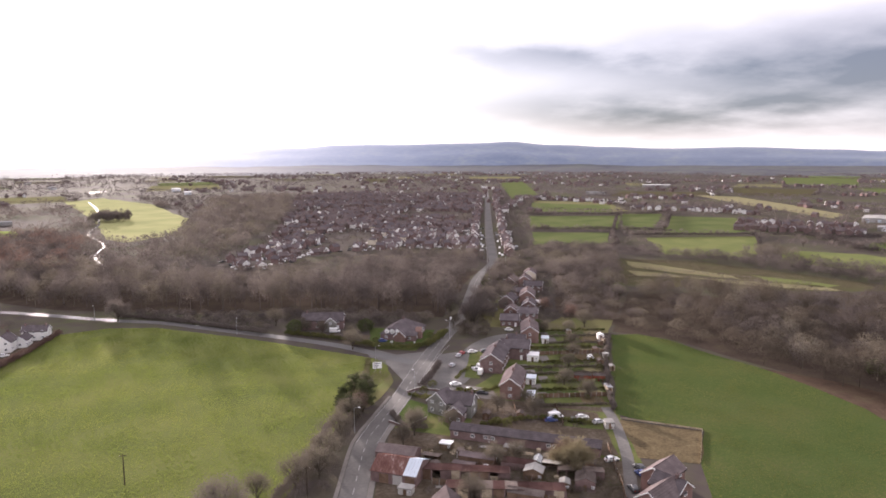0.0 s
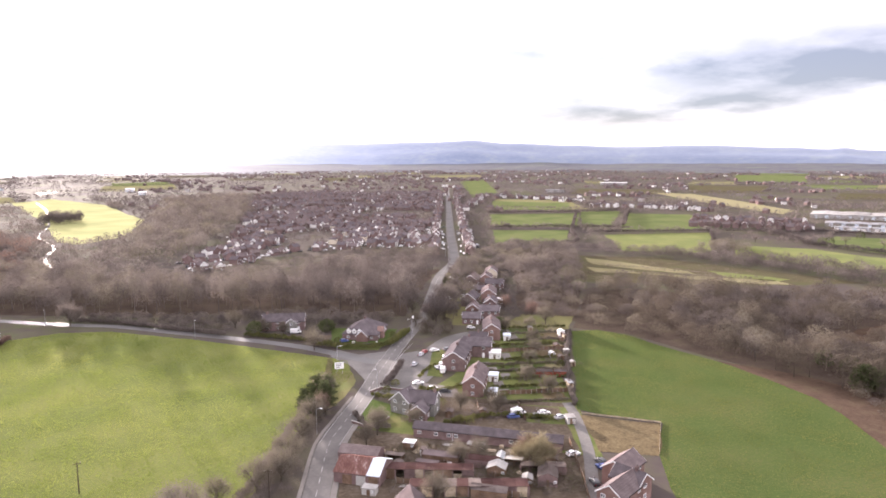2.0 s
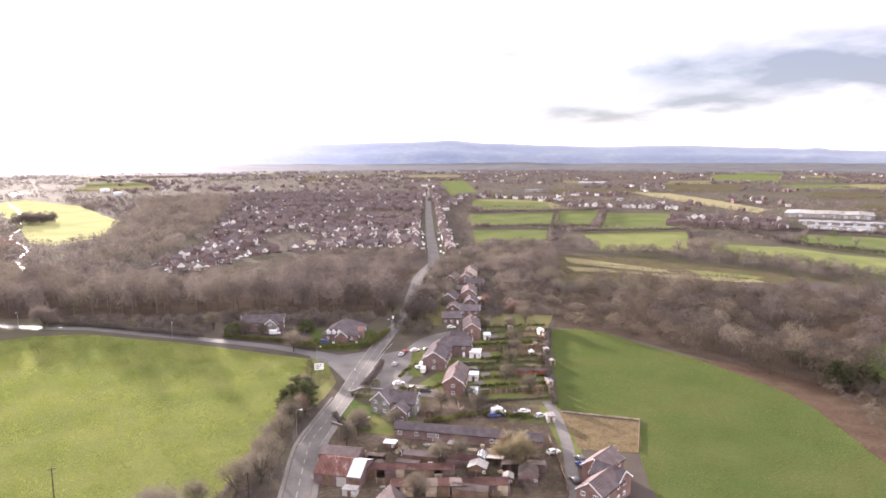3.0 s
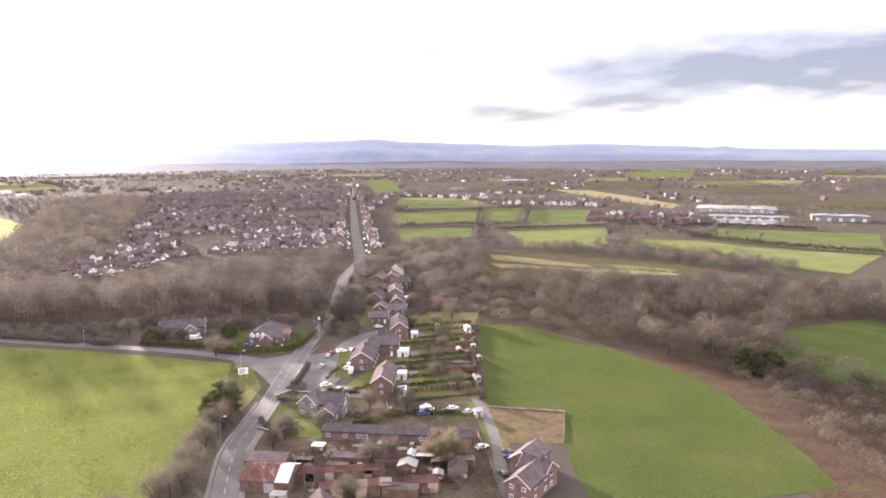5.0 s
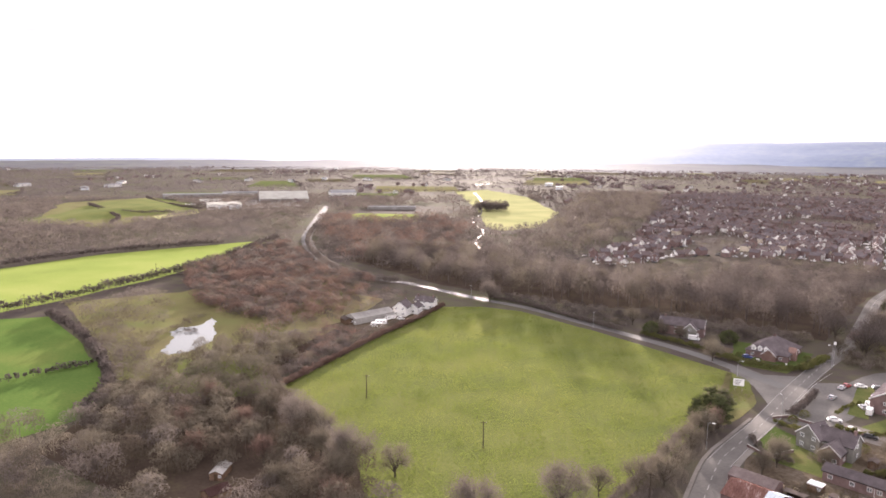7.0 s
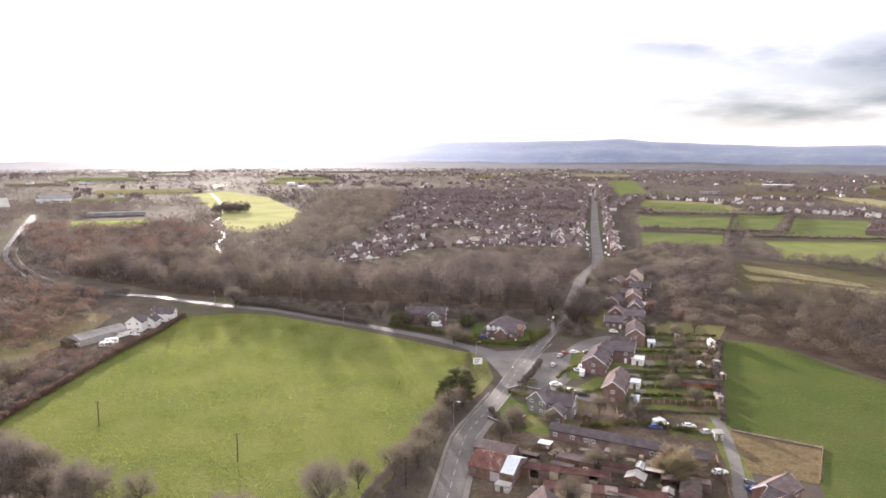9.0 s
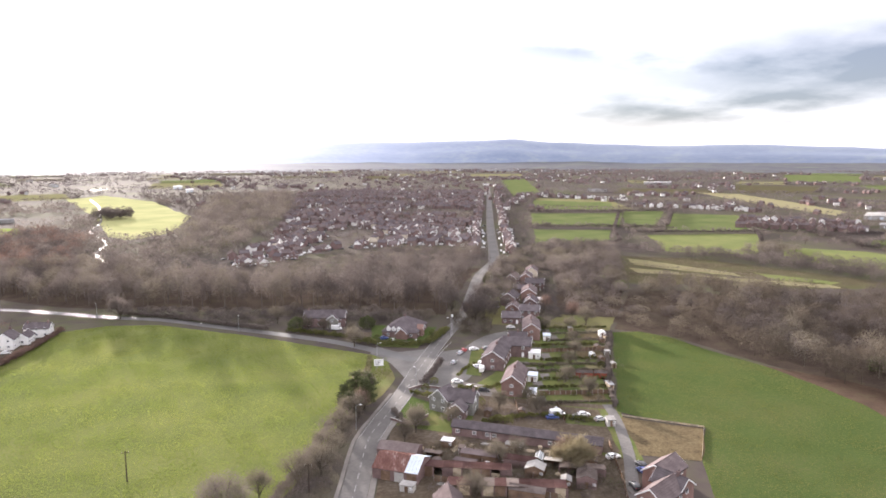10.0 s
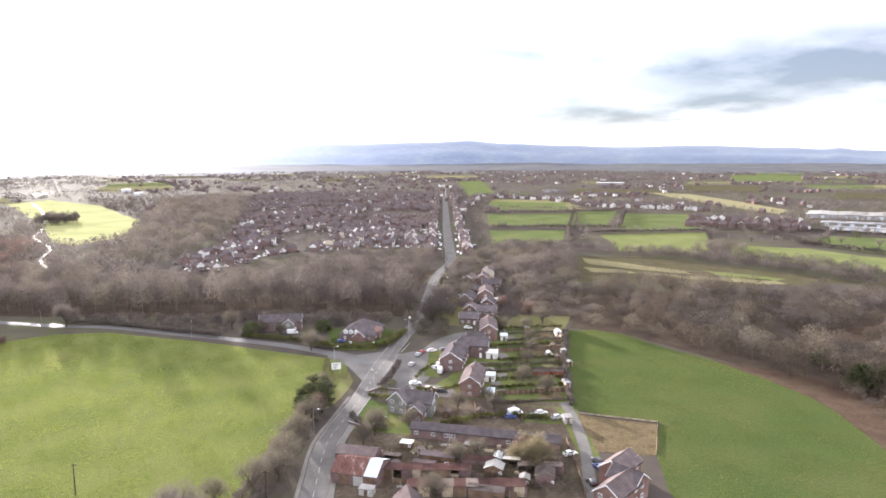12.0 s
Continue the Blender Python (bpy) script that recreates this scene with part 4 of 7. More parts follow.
def gable_wall(bm, w, l, eave, rise):
    pts = [(-w / 2, 0), (w / 2, 0), (w / 2, eave), (0, eave + rise), (-w / 2, eave)]
    a = [bm.verts.new((x, -l / 2, z)) for x, z in pts]
    b = [bm.verts.new((x, l / 2, z)) for x, z in pts]
    bm.faces.new(a), bm.faces.new(b[::-1])
    for i in range(5):
        bm.faces.new((a[i], a[i - 1], b[i - 1], b[i]))
    bmesh.ops.recalc_face_normals(bm, faces=bm.faces)
    return bm


def gable_roof(bm, w, l, eave, rise, over=0.35, t=0.16):
    k = rise / (w / 2)
    for s in (-1, 1):
        e = s * (w / 2 + over)
        ze = eave - k * over + t
        q = [(0, -l / 2 - over, eave + rise + t), (e, -l / 2 - over, ze), (e, l / 2 + over, ze), (0, l / 2 + over, eave + rise + t)]
        slab(bm, q if s < 0 else q[::-1], t - 0.01)
    bmesh.ops.recalc_face_normals(bm, faces=bm.faces)
    return bm


def hip_roof(bm, w, l, eave, rise, over=0.4, t=0.16):
    a, b = w / 2 + over, l / 2 + over
    r = max(0.0, l / 2 - w / 2)
    lo = [bm.verts.new(p) for p in ((-a, -b, eave), (a, -b, eave), (a, b, eave), (-a, b, eave))]
    up = [bm.verts.new(p) for p in ((-a, -b, eave + t), (a, -b, eave + t), (a, b, eave + t), (-a, b, eave + t))]
    f, k = bm.verts.new((0, -r - 0.02, eave + rise + t)), bm.verts.new((0, r + 0.02, eave + rise + t))
    bm.faces.new(lo[::-1])
    for i in range(4):
        bm.faces.new((lo[i - 1], lo[i], up[i], up[i - 1]))
    bm.faces.new((up[0], up[1], f)), bm.faces.new((up[1], up[2], k, f)), bm.faces.new((up[2], up[3], k)), bm.faces.new((up[3], up[0], f, k))
    bmesh.ops.recalc_face_normals(bm, faces=bm.faces)
    return bm


def tile_courses(w, l, eave, rise, over=0.35, t=0.16):
    """Thin raised courses across both slopes of a gable roof."""
    bm = bmesh.new()
    k = rise / (w / 2)
    n = max(5, int(w / 2 / 0.45))
    for s in (-1, 1):
        for i in range(n):
            x0 = (i + 0.15) / n * (w / 2 + over)
            x1 = (i + 1.0) / n * (w / 2 + over)
            z0, z1 = eave + rise + t - k * x0 + 0.012, eave + rise + t - k * x1 + 0.06
            q = [(s * x0, -l / 2 - over, z0), (s * x1, -l / 2 - over, z1), (s * x1, l / 2 + over, z1), (s * x0, l / 2 + over, z0)]
            slab(bm, q if s < 0 else q[::-1], 0.05)
    bmesh.ops.recalc_face_normals(bm, faces=bm.faces)
    return bm


def bargeboard(w, l, eave, rise, end, over=0.35):
    bm = bmesh.new()
    k = rise / (w / 2)
    y = end * (l / 2 + over)
    for s in (-1, 1):
        e = s * (w / 2 + over)
        z0, z1 = eave + rise + 0.17, eave - k * over + 0.17
        vs = [(0, z0), (e, z1), (e, z1 - 0.3), (0, z0 - 0.3)]
        a = [bm.verts.new((x, y, z)) for x, z in vs]
        b = [bm.verts.new((x, y + end * 0.05, z)) for x, z in vs]
        bm.faces.new(a), bm.faces.new(b[::-1])
        for i in range(4):
            bm.faces.new((a[i], a[i - 1], b[i - 1], b[i]))
    bmesh.ops.recalc_face_normals(bm, faces=bm.faces)
    return bm


def chimney(parent, x, y, z, mat="brick"):
    bm = boxed(-0.45, 0.45, -0.32, 0.32, -1.0, 0.9)
    box(bm, -0.52, 0.52, -0.39, 0.39, 0.9, 1.05)
    ch = part("chimney", bm, mat, parent)
    ch.location = (x, y, z)
    for dx in (-0.22, 0.22):
        pot = part("chimney_pot", tube(bmesh.new(), [(0, 0, 1.04), (0, 0, 1.5)], [0.13, 0.1], 8), "tile_red", ch)
        pot.location = (dx, 0, 0)
    return ch


def house(x, y, rot, w, l, eave, rise, wall, roof, label, name="house", hip=False, front=2, sides=3, chimneys=(0.3,), boards=True, storeys=2, group="", courses=True, door=True):
    """A house with its ridge along its own y and a gable (or hip) towards its own -y."""
    h = base(name, x, y, rot)
    bm = bmesh.new()
    part("wall", boxed(-w / 2, w / 2, -l / 2, l / 2, 0, eave) if hip else gable_wall(bm, w, l, eave, rise), wall, h)
    if hip:
        bm.free()
    rf = part("roof", (hip_roof if hip else gable_roof)(bmesh.new(), w, l, eave, rise), roof, h)
    if courses and not hip:
        part("tile_course", tile_courses(w, l, eave, rise), roof, rf)
    if not hip:
        part("ridge_tile", tube(bmesh.new(), [(0, -l / 2 - 0.3, eave + rise + 0.17), (0, l / 2 + 0.3, eave + rise + 0.17)], [0.14, 0.14], 6), roof, rf)
    if boards and not hip:
        for e in (-1, 1):
            part("bargeboard", bargeboard(w, l, eave, rise, e), "upvc", h, "white bargeboard")
    for f in chimneys:
        chimney(h, 0, (f - 0.5) * l, eave + rise, "brick_dark")
    levels = [0.9 + 2.6 * s for s in range(storeys)]
    for z in levels:
        for i in range(front):
            px = (i + 0.5) / front * w - w / 2
            window(h, px, -l / 2 - 0.02, z, 0)
            window(h, px, l / 2 + 0.02, z, 2)
        for i in range(sides):
            py = (i + 0.5) / sides * l - l / 2
            window(h, w / 2 + 0.02, py, z, 1)
            if not (door and z < 1 and i == 0):
                window(h, -w / 2 - 0.02, py, z, 3)
    if door:
        d = part("door", boxed(-0.05, 0.06, -0.5, 0.5, 0.02, 2.05), "upvc", h, "pale front door")
        d.location = (-w / 2 - 0.05, 0.5 / sides * l - l / 2 if sides else 0, 0)
    for s in (-1, 1):
        g = part("gutter", tube(bmesh.new(), [(0, -l / 2 - 0.3, 0), (0, l / 2 + 0.3, 0)], [0.07, 0.07], 5), "tyre", h, "black gutter")
        k = 0 if hip else rise / (w / 2) * 0.35
        g.location = (s * (w / 2 + 0.42), 0, eave - k)
    return tagged(h, label, "house", group)


def shed(x, y, rot, w, l, h, wall, roof, label, name="shed", flat=False, door=True):
    s = base(name, x, y, rot)
    if flat:
        part("wall", boxed(-w / 2, w / 2, -l / 2, l / 2, 0, h), wall, s)
        bm = boxed(-w / 2 - 0.15, w / 2 + 0.15, -l / 2 - 0.15, l / 2 + 0.15, h, h + 0.14)
        box(bm, -w / 2 - 0.15, w / 2 + 0.15, -l / 2 - 0.2, -l / 2 - 0.152, h - 0.12, h + 0.18)
        part("roof", bm, roof, s)
    else:
        part("wall", gable_wall(bmesh.new(), w, l, h, w * 0.2), wall, s)
        r = part("roof", gable_roof(bmesh.new(), w, l, h, w * 0.2, 0.15, 0.08), roof, s)
        part("ridge", tube(bmesh.new(), [(0, -l / 2 - 0.14, h + w * 0.2 + 0.08), (0, l / 2 + 0.14, h + w * 0.2 + 0.08)], [0.06, 0.06], 5), roof, r)
    if door:
        part("door", boxed(-0.45, 0.45, -l / 2 - 0.06, -l / 2 - 0.005, 0.05, min(1.9, h - 0.1)), "timber", s)
        if w > 2.4:
            window(s, w / 2 - 0.6, -l / 2 - 0.02, min(1.0, h - 1.0), 0, 0.8, 0.7)
    return tagged(s, label, "garage" if name == "garage" else "shed")


def greenhouse(x, y, rot, w, l, label):
    g = base("greenhouse", x, y, rot)
    bm = bmesh.new()
    for i in range(6):
        yy = -l / 2 + l * i / 5
        for path in (((-w / 2, yy, 0), (-w / 2, yy, 1.6), (0, yy, 2.3), (w / 2, yy, 1.6), (w / 2, yy, 0)),):
            tube(bm, path, [0.05] * 5, 4)
    for px, pz in ((-w / 2, 1.6), (0, 2.3), (w / 2, 1.6), (-w / 2, 0.05), (w / 2, 0.05)):
        tube(bm, [(px, -l / 2, pz), (px, l / 2, pz)], [0.05, 0.05], 4)
    part("frame", bm, "upvc", g)
    for i in range(5):
        y0, y1 = -l / 2 + l * i / 5 + 0.06, -l / 2 + l * (i + 1) / 5 - 0.06
        for s in (-1, 1):
            b = bmesh.new()
            q = [(0, y0, 2.29), (s * w / 2, y0, 1.59), (s * w / 2, y1, 1.59), (0, y1, 2.29)]
            slab(b, q, 0.012)
            bmesh.ops.recalc_face_normals(b, faces=b.faces)
            part("pane", b, "glasshouse", g)
            part("pane", boxed(s * w / 2 - 0.006, s * w / 2 + 0.006, y0, y1, 0.1, 1.55), "glasshouse", g)
    return tagged(g, label, "greenhouse")


def loft(sections):
    """A skin through cross-sections of equal size, closed at both ends."""
    bm = bmesh.new()
    rings = [[bm.verts.new(p) for p in s] for s in sections]
    for a, b in zip(rings, rings[1:]):
        for i in range(len(a)):
            bm.faces.new((a[i - 1], a[i], b[i], b[i - 1]))
    bm.faces.new(rings[0][::-1]), bm.faces.new(rings[-1])
    bmesh.ops.recalc_face_normals(bm, faces=bm.faces)
    return bm


def body_ring(x, hw, z0, z1):
    return [(x, -hw * 0.92, z0), (x, hw * 0.92, z0), (x, hw, z0 + 0.25), (x, hw * 0.97, z1 - 0.08), (x, hw * 0.85, z1), (x, -hw * 0.85, z1), (x, -hw * 0.97, z1 - 0.08), (x, -hw, z0 + 0.25)]


def make_car(paint, label, van=False):
    """A car along its own x, nose to +x."""
    c = new("van" if van else "car")
    L = 2.55 if van else 2.1
    if van:
        low = ((-L, 0.88, 0.4, 1.1), (-L + 0.1, 0.95, 0.28, 1.15), (0.9, 0.96, 0.25, 1.15), (1.9, 0.95, 0.25, 1.05), (2.45, 0.86, 0.28, 0.9), (L, 0.75, 0.4, 0.75))
        top = ((-L + 0.02, 0.9, 1.12, 2.1), (-L + 0.2, 0.92, 1.12, 2.2), (0.9, 0.92, 1.12, 2.2), (1.3, 0.88, 1.12, 1.95), (1.75, 0.82, 1.1, 1.3))
    else:
        low = ((-L, 0.72, 0.42, 0.78), (-L + 0.12, 0.84, 0.28, 0.92), (-1.2, 0.88, 0.22, 0.95), (0.9, 0.88, 0.22, 0.93), (1.7, 0.85, 0.24, 0.80), (2.0, 0.76, 0.28, 0.68), (L, 0.66, 0.4, 0.6))
        top = ((-1.85, 0.70, 0.90, 1.0), (-1.35, 0.72, 0.92, 1.38), (-0.7, 0.71, 0.92, 1.46), (0.1, 0.70, 0.92, 1.45), (0.55, 0.69, 0.91, 1.28), (1.05, 0.68, 0.88, 0.96))
    body = part("body", loft([body_ring(*s) for s in low]), paint, c)
    part("roof", loft([body_ring(*s) for s in top]), paint, body)
    if van:
        part("windscreen", loft([[(x, -hw, z), (x, hw, z), (x, hw, z + 0.03), (x, -hw, z + 0.03)] for x, hw, z in ((1.36, 0.74, 1.92), (1.80, 0.72, 1.32))]), "glass", c)
        sides = ((1.0, 1.55),)
        zz = (1.3, 1.75)
    else:
        part("windscreen", loft([[(x, -hw, z), (x, hw, z), (x, hw, z + 0.03), (x, -hw, z + 0.03)] for x, hw, z in ((0.50, 0.58, 1.32), (1.02, 0.60, 0.99))]), "glass", c)
        part("rear_window", loft([[(x, -hw, z), (x, hw, z), (x, hw, z + 0.03), (x, -hw, z + 0.03)] for x, hw, z in ((-1.80, 0.55, 1.05), (-1.40, 0.57, 1.36))]), "glass", c)
        sides = ((-1.2, -0.4), (-0.3, 0.5))
        zz = (1.0, 1.32)
    for s in (-1, 1):
        for a, b in sides:
            yy = s * (0.93 if van else 0.715)
            part("side_window", boxed(a, b, yy - 0.012, yy + 0.012, *zz), "glass", c)
        part("headlight", boxed(L - 0.22, L - 0.03, s * 0.52 - 0.14, s * 0.52 + 0.14, 0.52, 0.68), "lamp_lens", c)
        part("tail_light", boxed(-L - 0.01, -L + 0.12, s * 0.62 - 0.1, s * 0.62 + 0.1, 0.7, 0.88), "tail_lens", c)
        for wx in (-1.3, 1.35) if not van else (-1.6, 1.6):
            yy = s * (0.82 if not van else 0.9)
            wh = part("wheel", tube(bmesh.new(), [(wx, yy - 0.1, 0.32), (wx, yy + 0.1, 0.32)], [0.32, 0.32], 12), "tyre", c)
            part("rim", tube(bmesh.new(), [(wx, yy - 0.105, 0.32), (wx, yy + 0.105, 0.32)], [0.19, 0.19], 8), "steel", wh)
    return tagged(c, label, "van" if van else "car", "parked cars")


def put_many(first, places, z=0.0):
    """The first one at the first place, copies at the others; a place is x, y, degrees."""
    for i, (x, y, r) in enumerate(places):
        m = pose(x, y, z, 0, 0, r)
        if i == 0:
            first.matrix_basis = m
        else:
            copy_thing(first, m)


def lamp_post(x, y, rot, h=8.0):
    p = base("street_lamp", x, y, rot)
    part("column", tube(bmesh.new(), [(0, 0, 0), (0, 0, 1.2), (0, 0, 1.25), (0, 0, h - 0.3), (0.15, 0, h), (0.5, 0, h + 0.18), (1.2, 0, h + 0.25)], [0.11, 0.11, 0.075, 0.06, 0.055, 0.05, 0.045], 8), "steel", p)
    hd = part("lamp_head", loft([[(x0, -wd, h + z0), (x0, wd, h + z0), (x0, wd, h + z1), (x0, -wd, h + z1)] for x0, wd, z0, z1 in ((1.1, 0.06, 0.2, 0.3), (1.35, 0.14, 0.17, 0.34), (1.8, 0.12, 0.2, 0.33), (1.95, 0.04, 0.24, 0.28))]), "upvc", p, "pale lamp head")
    part("lens", boxed(1.35, 1.8, -0.1, 0.1, h + 0.13, h + 0.172), "lamp_lens", hd)
    return tagged(p, "tall grey steel street lamp with one arm", "street lamp", "street lamps")


def power_pole(x, y, rot, h=8.5):
    p = base("power_pole", x, y, rot)
    part("pole", tube(bmesh.new(), [(0, 0, -0.2), (0, 0, h * 0.5), (0, 0, h)], [0.17, 0.15, 0.12], 8), "pole_wood", p)
    arm = part("crossarm", boxed(-0.9, 0.9, -0.06, 0.06, h - 0.5, h - 0.36), "pole_wood", p)
    for dx in (-0.8, 0, 0.8):
        part("insulator", tube(bmesh.new(), [(dx, 0, h - 0.37), (dx, 0, h - 0.12)], [0.05, 0.07], 6), "concrete", arm)
    return tagged(p, "dark wooden power pole standing in the grass", "pole", "power poles")


def fence(pts, h, label, mat="timber"):
    """Panels of 1.83 m between posts, along a line."""
    f = base("fence", *pts[0])
    if ("panel", h, mat) not in MESHES:
        bm = bmesh.new()
        prof = [(i * 0.148, 0.02 if i % 2 else -0.005) for i in range(13)]
        prof += [(x, y - 0.03) for x, y in prof[::-1]]
        lo, hi = [bm.verts.new((x, y, 0.05)) for x, y in prof], [bm.verts.new((x, y, h)) for x, y in prof]
        bm.faces.new(lo[::-1]), bm.faces.new(hi)
        for i in range(len(prof)):
            bm.faces.new((lo[i - 1], lo[i], hi[i], hi[i - 1]))
        bmesh.ops.recalc_face_normals(bm, faces=bm.faces)
        a = finish("panel", bm, mat)
        b = finish("post", boxed(-0.05, 0.05, -0.05, 0.05, 0, h + 0.08), "concrete")
        MESHES[("panel", h, mat)] = (a.data, b.data)
        bpy.data.objects.remove(a), bpy.data.objects.remove(b)
    pa, po = MESHES[("panel", h, mat)]
    for a, b in zip(pts, pts[1:]):
        a, b = Vector(a), Vector(b)
        n = max(1, int((b - a).length / 1.83))
        ang = math.atan2(b.y - a.y, b.x - a.x)
        for i in range(n):
            p = a.lerp(b, i / n) - Vector(pts[0])
            shared("post", po, f, (p.x, p.y, 0), ang)
            q = shared("panel", pa, f, (p.x, p.y, 0), ang)
            q.location.x += 0.05 * math.cos(ang)
            q.location.y += 0.05 * math.sin(ang)
    return tagged(f, label, "fence")


def hedge(pts, h, w, mat, label, seed, name="hedge", twigs=210, width=0.12, gap=1.4):
    rng = np.random.default_rng(seed)
    line = smooth_line(pts, gap)
    spots = []
    for p in line:
        k = rng.uniform(0.75, 1.25)
        spots.append((p.x + rng.uniform(-0.3, 0.3), p.y + rng.uniform(-0.3, 0.3), h * k, w * k))
    v, t = twig_mass(rng, spots, twigs, width, 0.7, span=(0.14, 0.32))
    v[:, 2] = np.maximum(v[:, 2], 0.0)
    return tagged(from_arrays(name, v, t, mat), label, "hedge")


def make_tree(seed, h, spread, label, mat="twig", limbs=14, twigs=3200, width=0.03):
    """A bare tree: a tapered trunk, forking limbs, and a crown of fine twigs round their ends."""
    rng = np.random.default_rng(seed)
    t = new("tree")
    bm = bmesh.new()
    tube(bm, [(0, 0, -0.1), (0.05, 0, h * 0.15), (rng.uniform(-0.2, 0.2), rng.uniform(-0.2, 0.2), h * 0.38)], [0.032 * h, 0.024 * h, 0.018 * h], 8)
    part("trunk", bm, "bark", t)
    tips = []
    for i in range(limbs):
        a = 2.4 * i + rng.uniform(-0.4, 0.4)
        up = rng.uniform(0.15, 1.0)
        r = spread * (1.05 - up * 0.55) * rng.uniform(0.75, 1.1)
        p0 = Vector((0, 0, h * rng.uniform(0.12, 0.36)))
        p2 = Vector((math.cos(a) * r, math.sin(a) * r, h * (0.35 + 0.6 * up)))
        p1 = p0.lerp(p2, 0.5) + Vector((0, 0, h * 0.05))
        bm = tube(bmesh.new(), [p0, p1, p2], [0.013 * h, 0.009 * h, 0.003 * h], 5)
        for j in range(3):
            s = p1.lerp(p2, rng.uniform(0, 0.8))
            e = s + Vector((rng.uniform(-1, 1), rng.uniform(-1, 1), rng.uniform(0.2, 1))) * h * 0.16
            tube(bm, [s, e], [0.006 * h, 0.002 * h], 4)
            tips.append(e)
        part("limb", bm, "bark", t)
        tips += [p2, p1.lerp(p2, 0.6)]
    k = twigs
    pick = rng.integers(0, len(tips), k)
    c = np.array([tuple(tips[i]) for i in pick])
    d = rng.normal(0, 1, (k, 3)) + [0, 0, 0.35]
    d /= np.linalg.norm(d, axis=1)[:, None]
    out = c - [0, 0, h * 0.45]
    out /= np.linalg.norm(out, axis=1)[:, None] + 1e-6
    d = d + out * 0.7
    d /= np.linalg.norm(d, axis=1)[:, None]
    p = c + rng.normal(0, 0.085 * h, (k, 3))
    p[:, 2] = np.maximum(p[:, 2], 0.12 * h)
    side = np.cross(d, rng.normal(0, 1, (k, 3)))
    side /= np.linalg.norm(side, axis=1)[:, None] + 1e-6
    ln, wd = (rng.uniform(0.06, 0.15, k) * h)[:, None], (rng.uniform(0.6, 1.4, k) * width)[:, None]
    q = np.stack([p - side * wd, p + side * wd, p + d * ln], 1).reshape(-1, 3)
    crown = from_arrays("crown", q, np.arange(3 * k).reshape(-1, 3), mat)
    crown.parent = t
    return tagged(t, label, "tree", "bare trees")


def make_evergreen(seed, h, r, label, cone=True, n=1500, mat="evergreen"):
    rng = np.random.default_rng(seed)
    t = new("evergreen_tree" if h > 3 else "bush")
    part("trunk", tube(bmesh.new(), [(0, 0, -0.1), (0, 0, h * 0.7)], [0.03 * h, 0.012 * h], 7), "bark", t)
    z = rng.uniform(0.06, 1.0, n) ** 0.8
    a = rng.uniform(0, 2 * math.pi, n)
    prof = (1 - z) ** 0.75 + 0.06 if cone else np.sqrt(np.maximum(0.02, 1 - (2 * z - 0.9) ** 2 * 0.85))
    lump = 1 + 0.28 * np.sin(4 * a + 9 * z) * np.cos(11 * z + seed)
    rr = r * prof * lump * rng.uniform(0.5, 1.0, n) ** 0.5
    p = np.stack([np.cos(a) * rr, np.sin(a) * rr, z * h], 1)
    d = np.stack([np.cos(a), np.sin(a), np.full(n, 0.1)], 1) + rng.normal(0, 0.55, (n, 3))
    d /= np.linalg.norm(d, axis=1)[:, None]
    s = np.cross(d, rng.normal(0, 1, (n, 3)))
    s /= np.linalg.norm(s, axis=1)[:, None] + 1e-6
    sz = (rng.uniform(0.5, 1.2, n) * 0.11 * math.sqrt(r * h))[:, None]
    q = np.stack([p - s * sz * 0.5, p + s * sz * 0.5, p + d * sz * 1.3], 1).reshape(-1, 3)
    q[:, 2] = np.maximum(q[:, 2], 0.02)
    crown = from_arrays("crown", q, np.arange(3 * n).reshape(-1, 3), mat)
    crown.parent = t
    return tagged(t, label, "tree" if h > 3 else "bush", "evergreens")


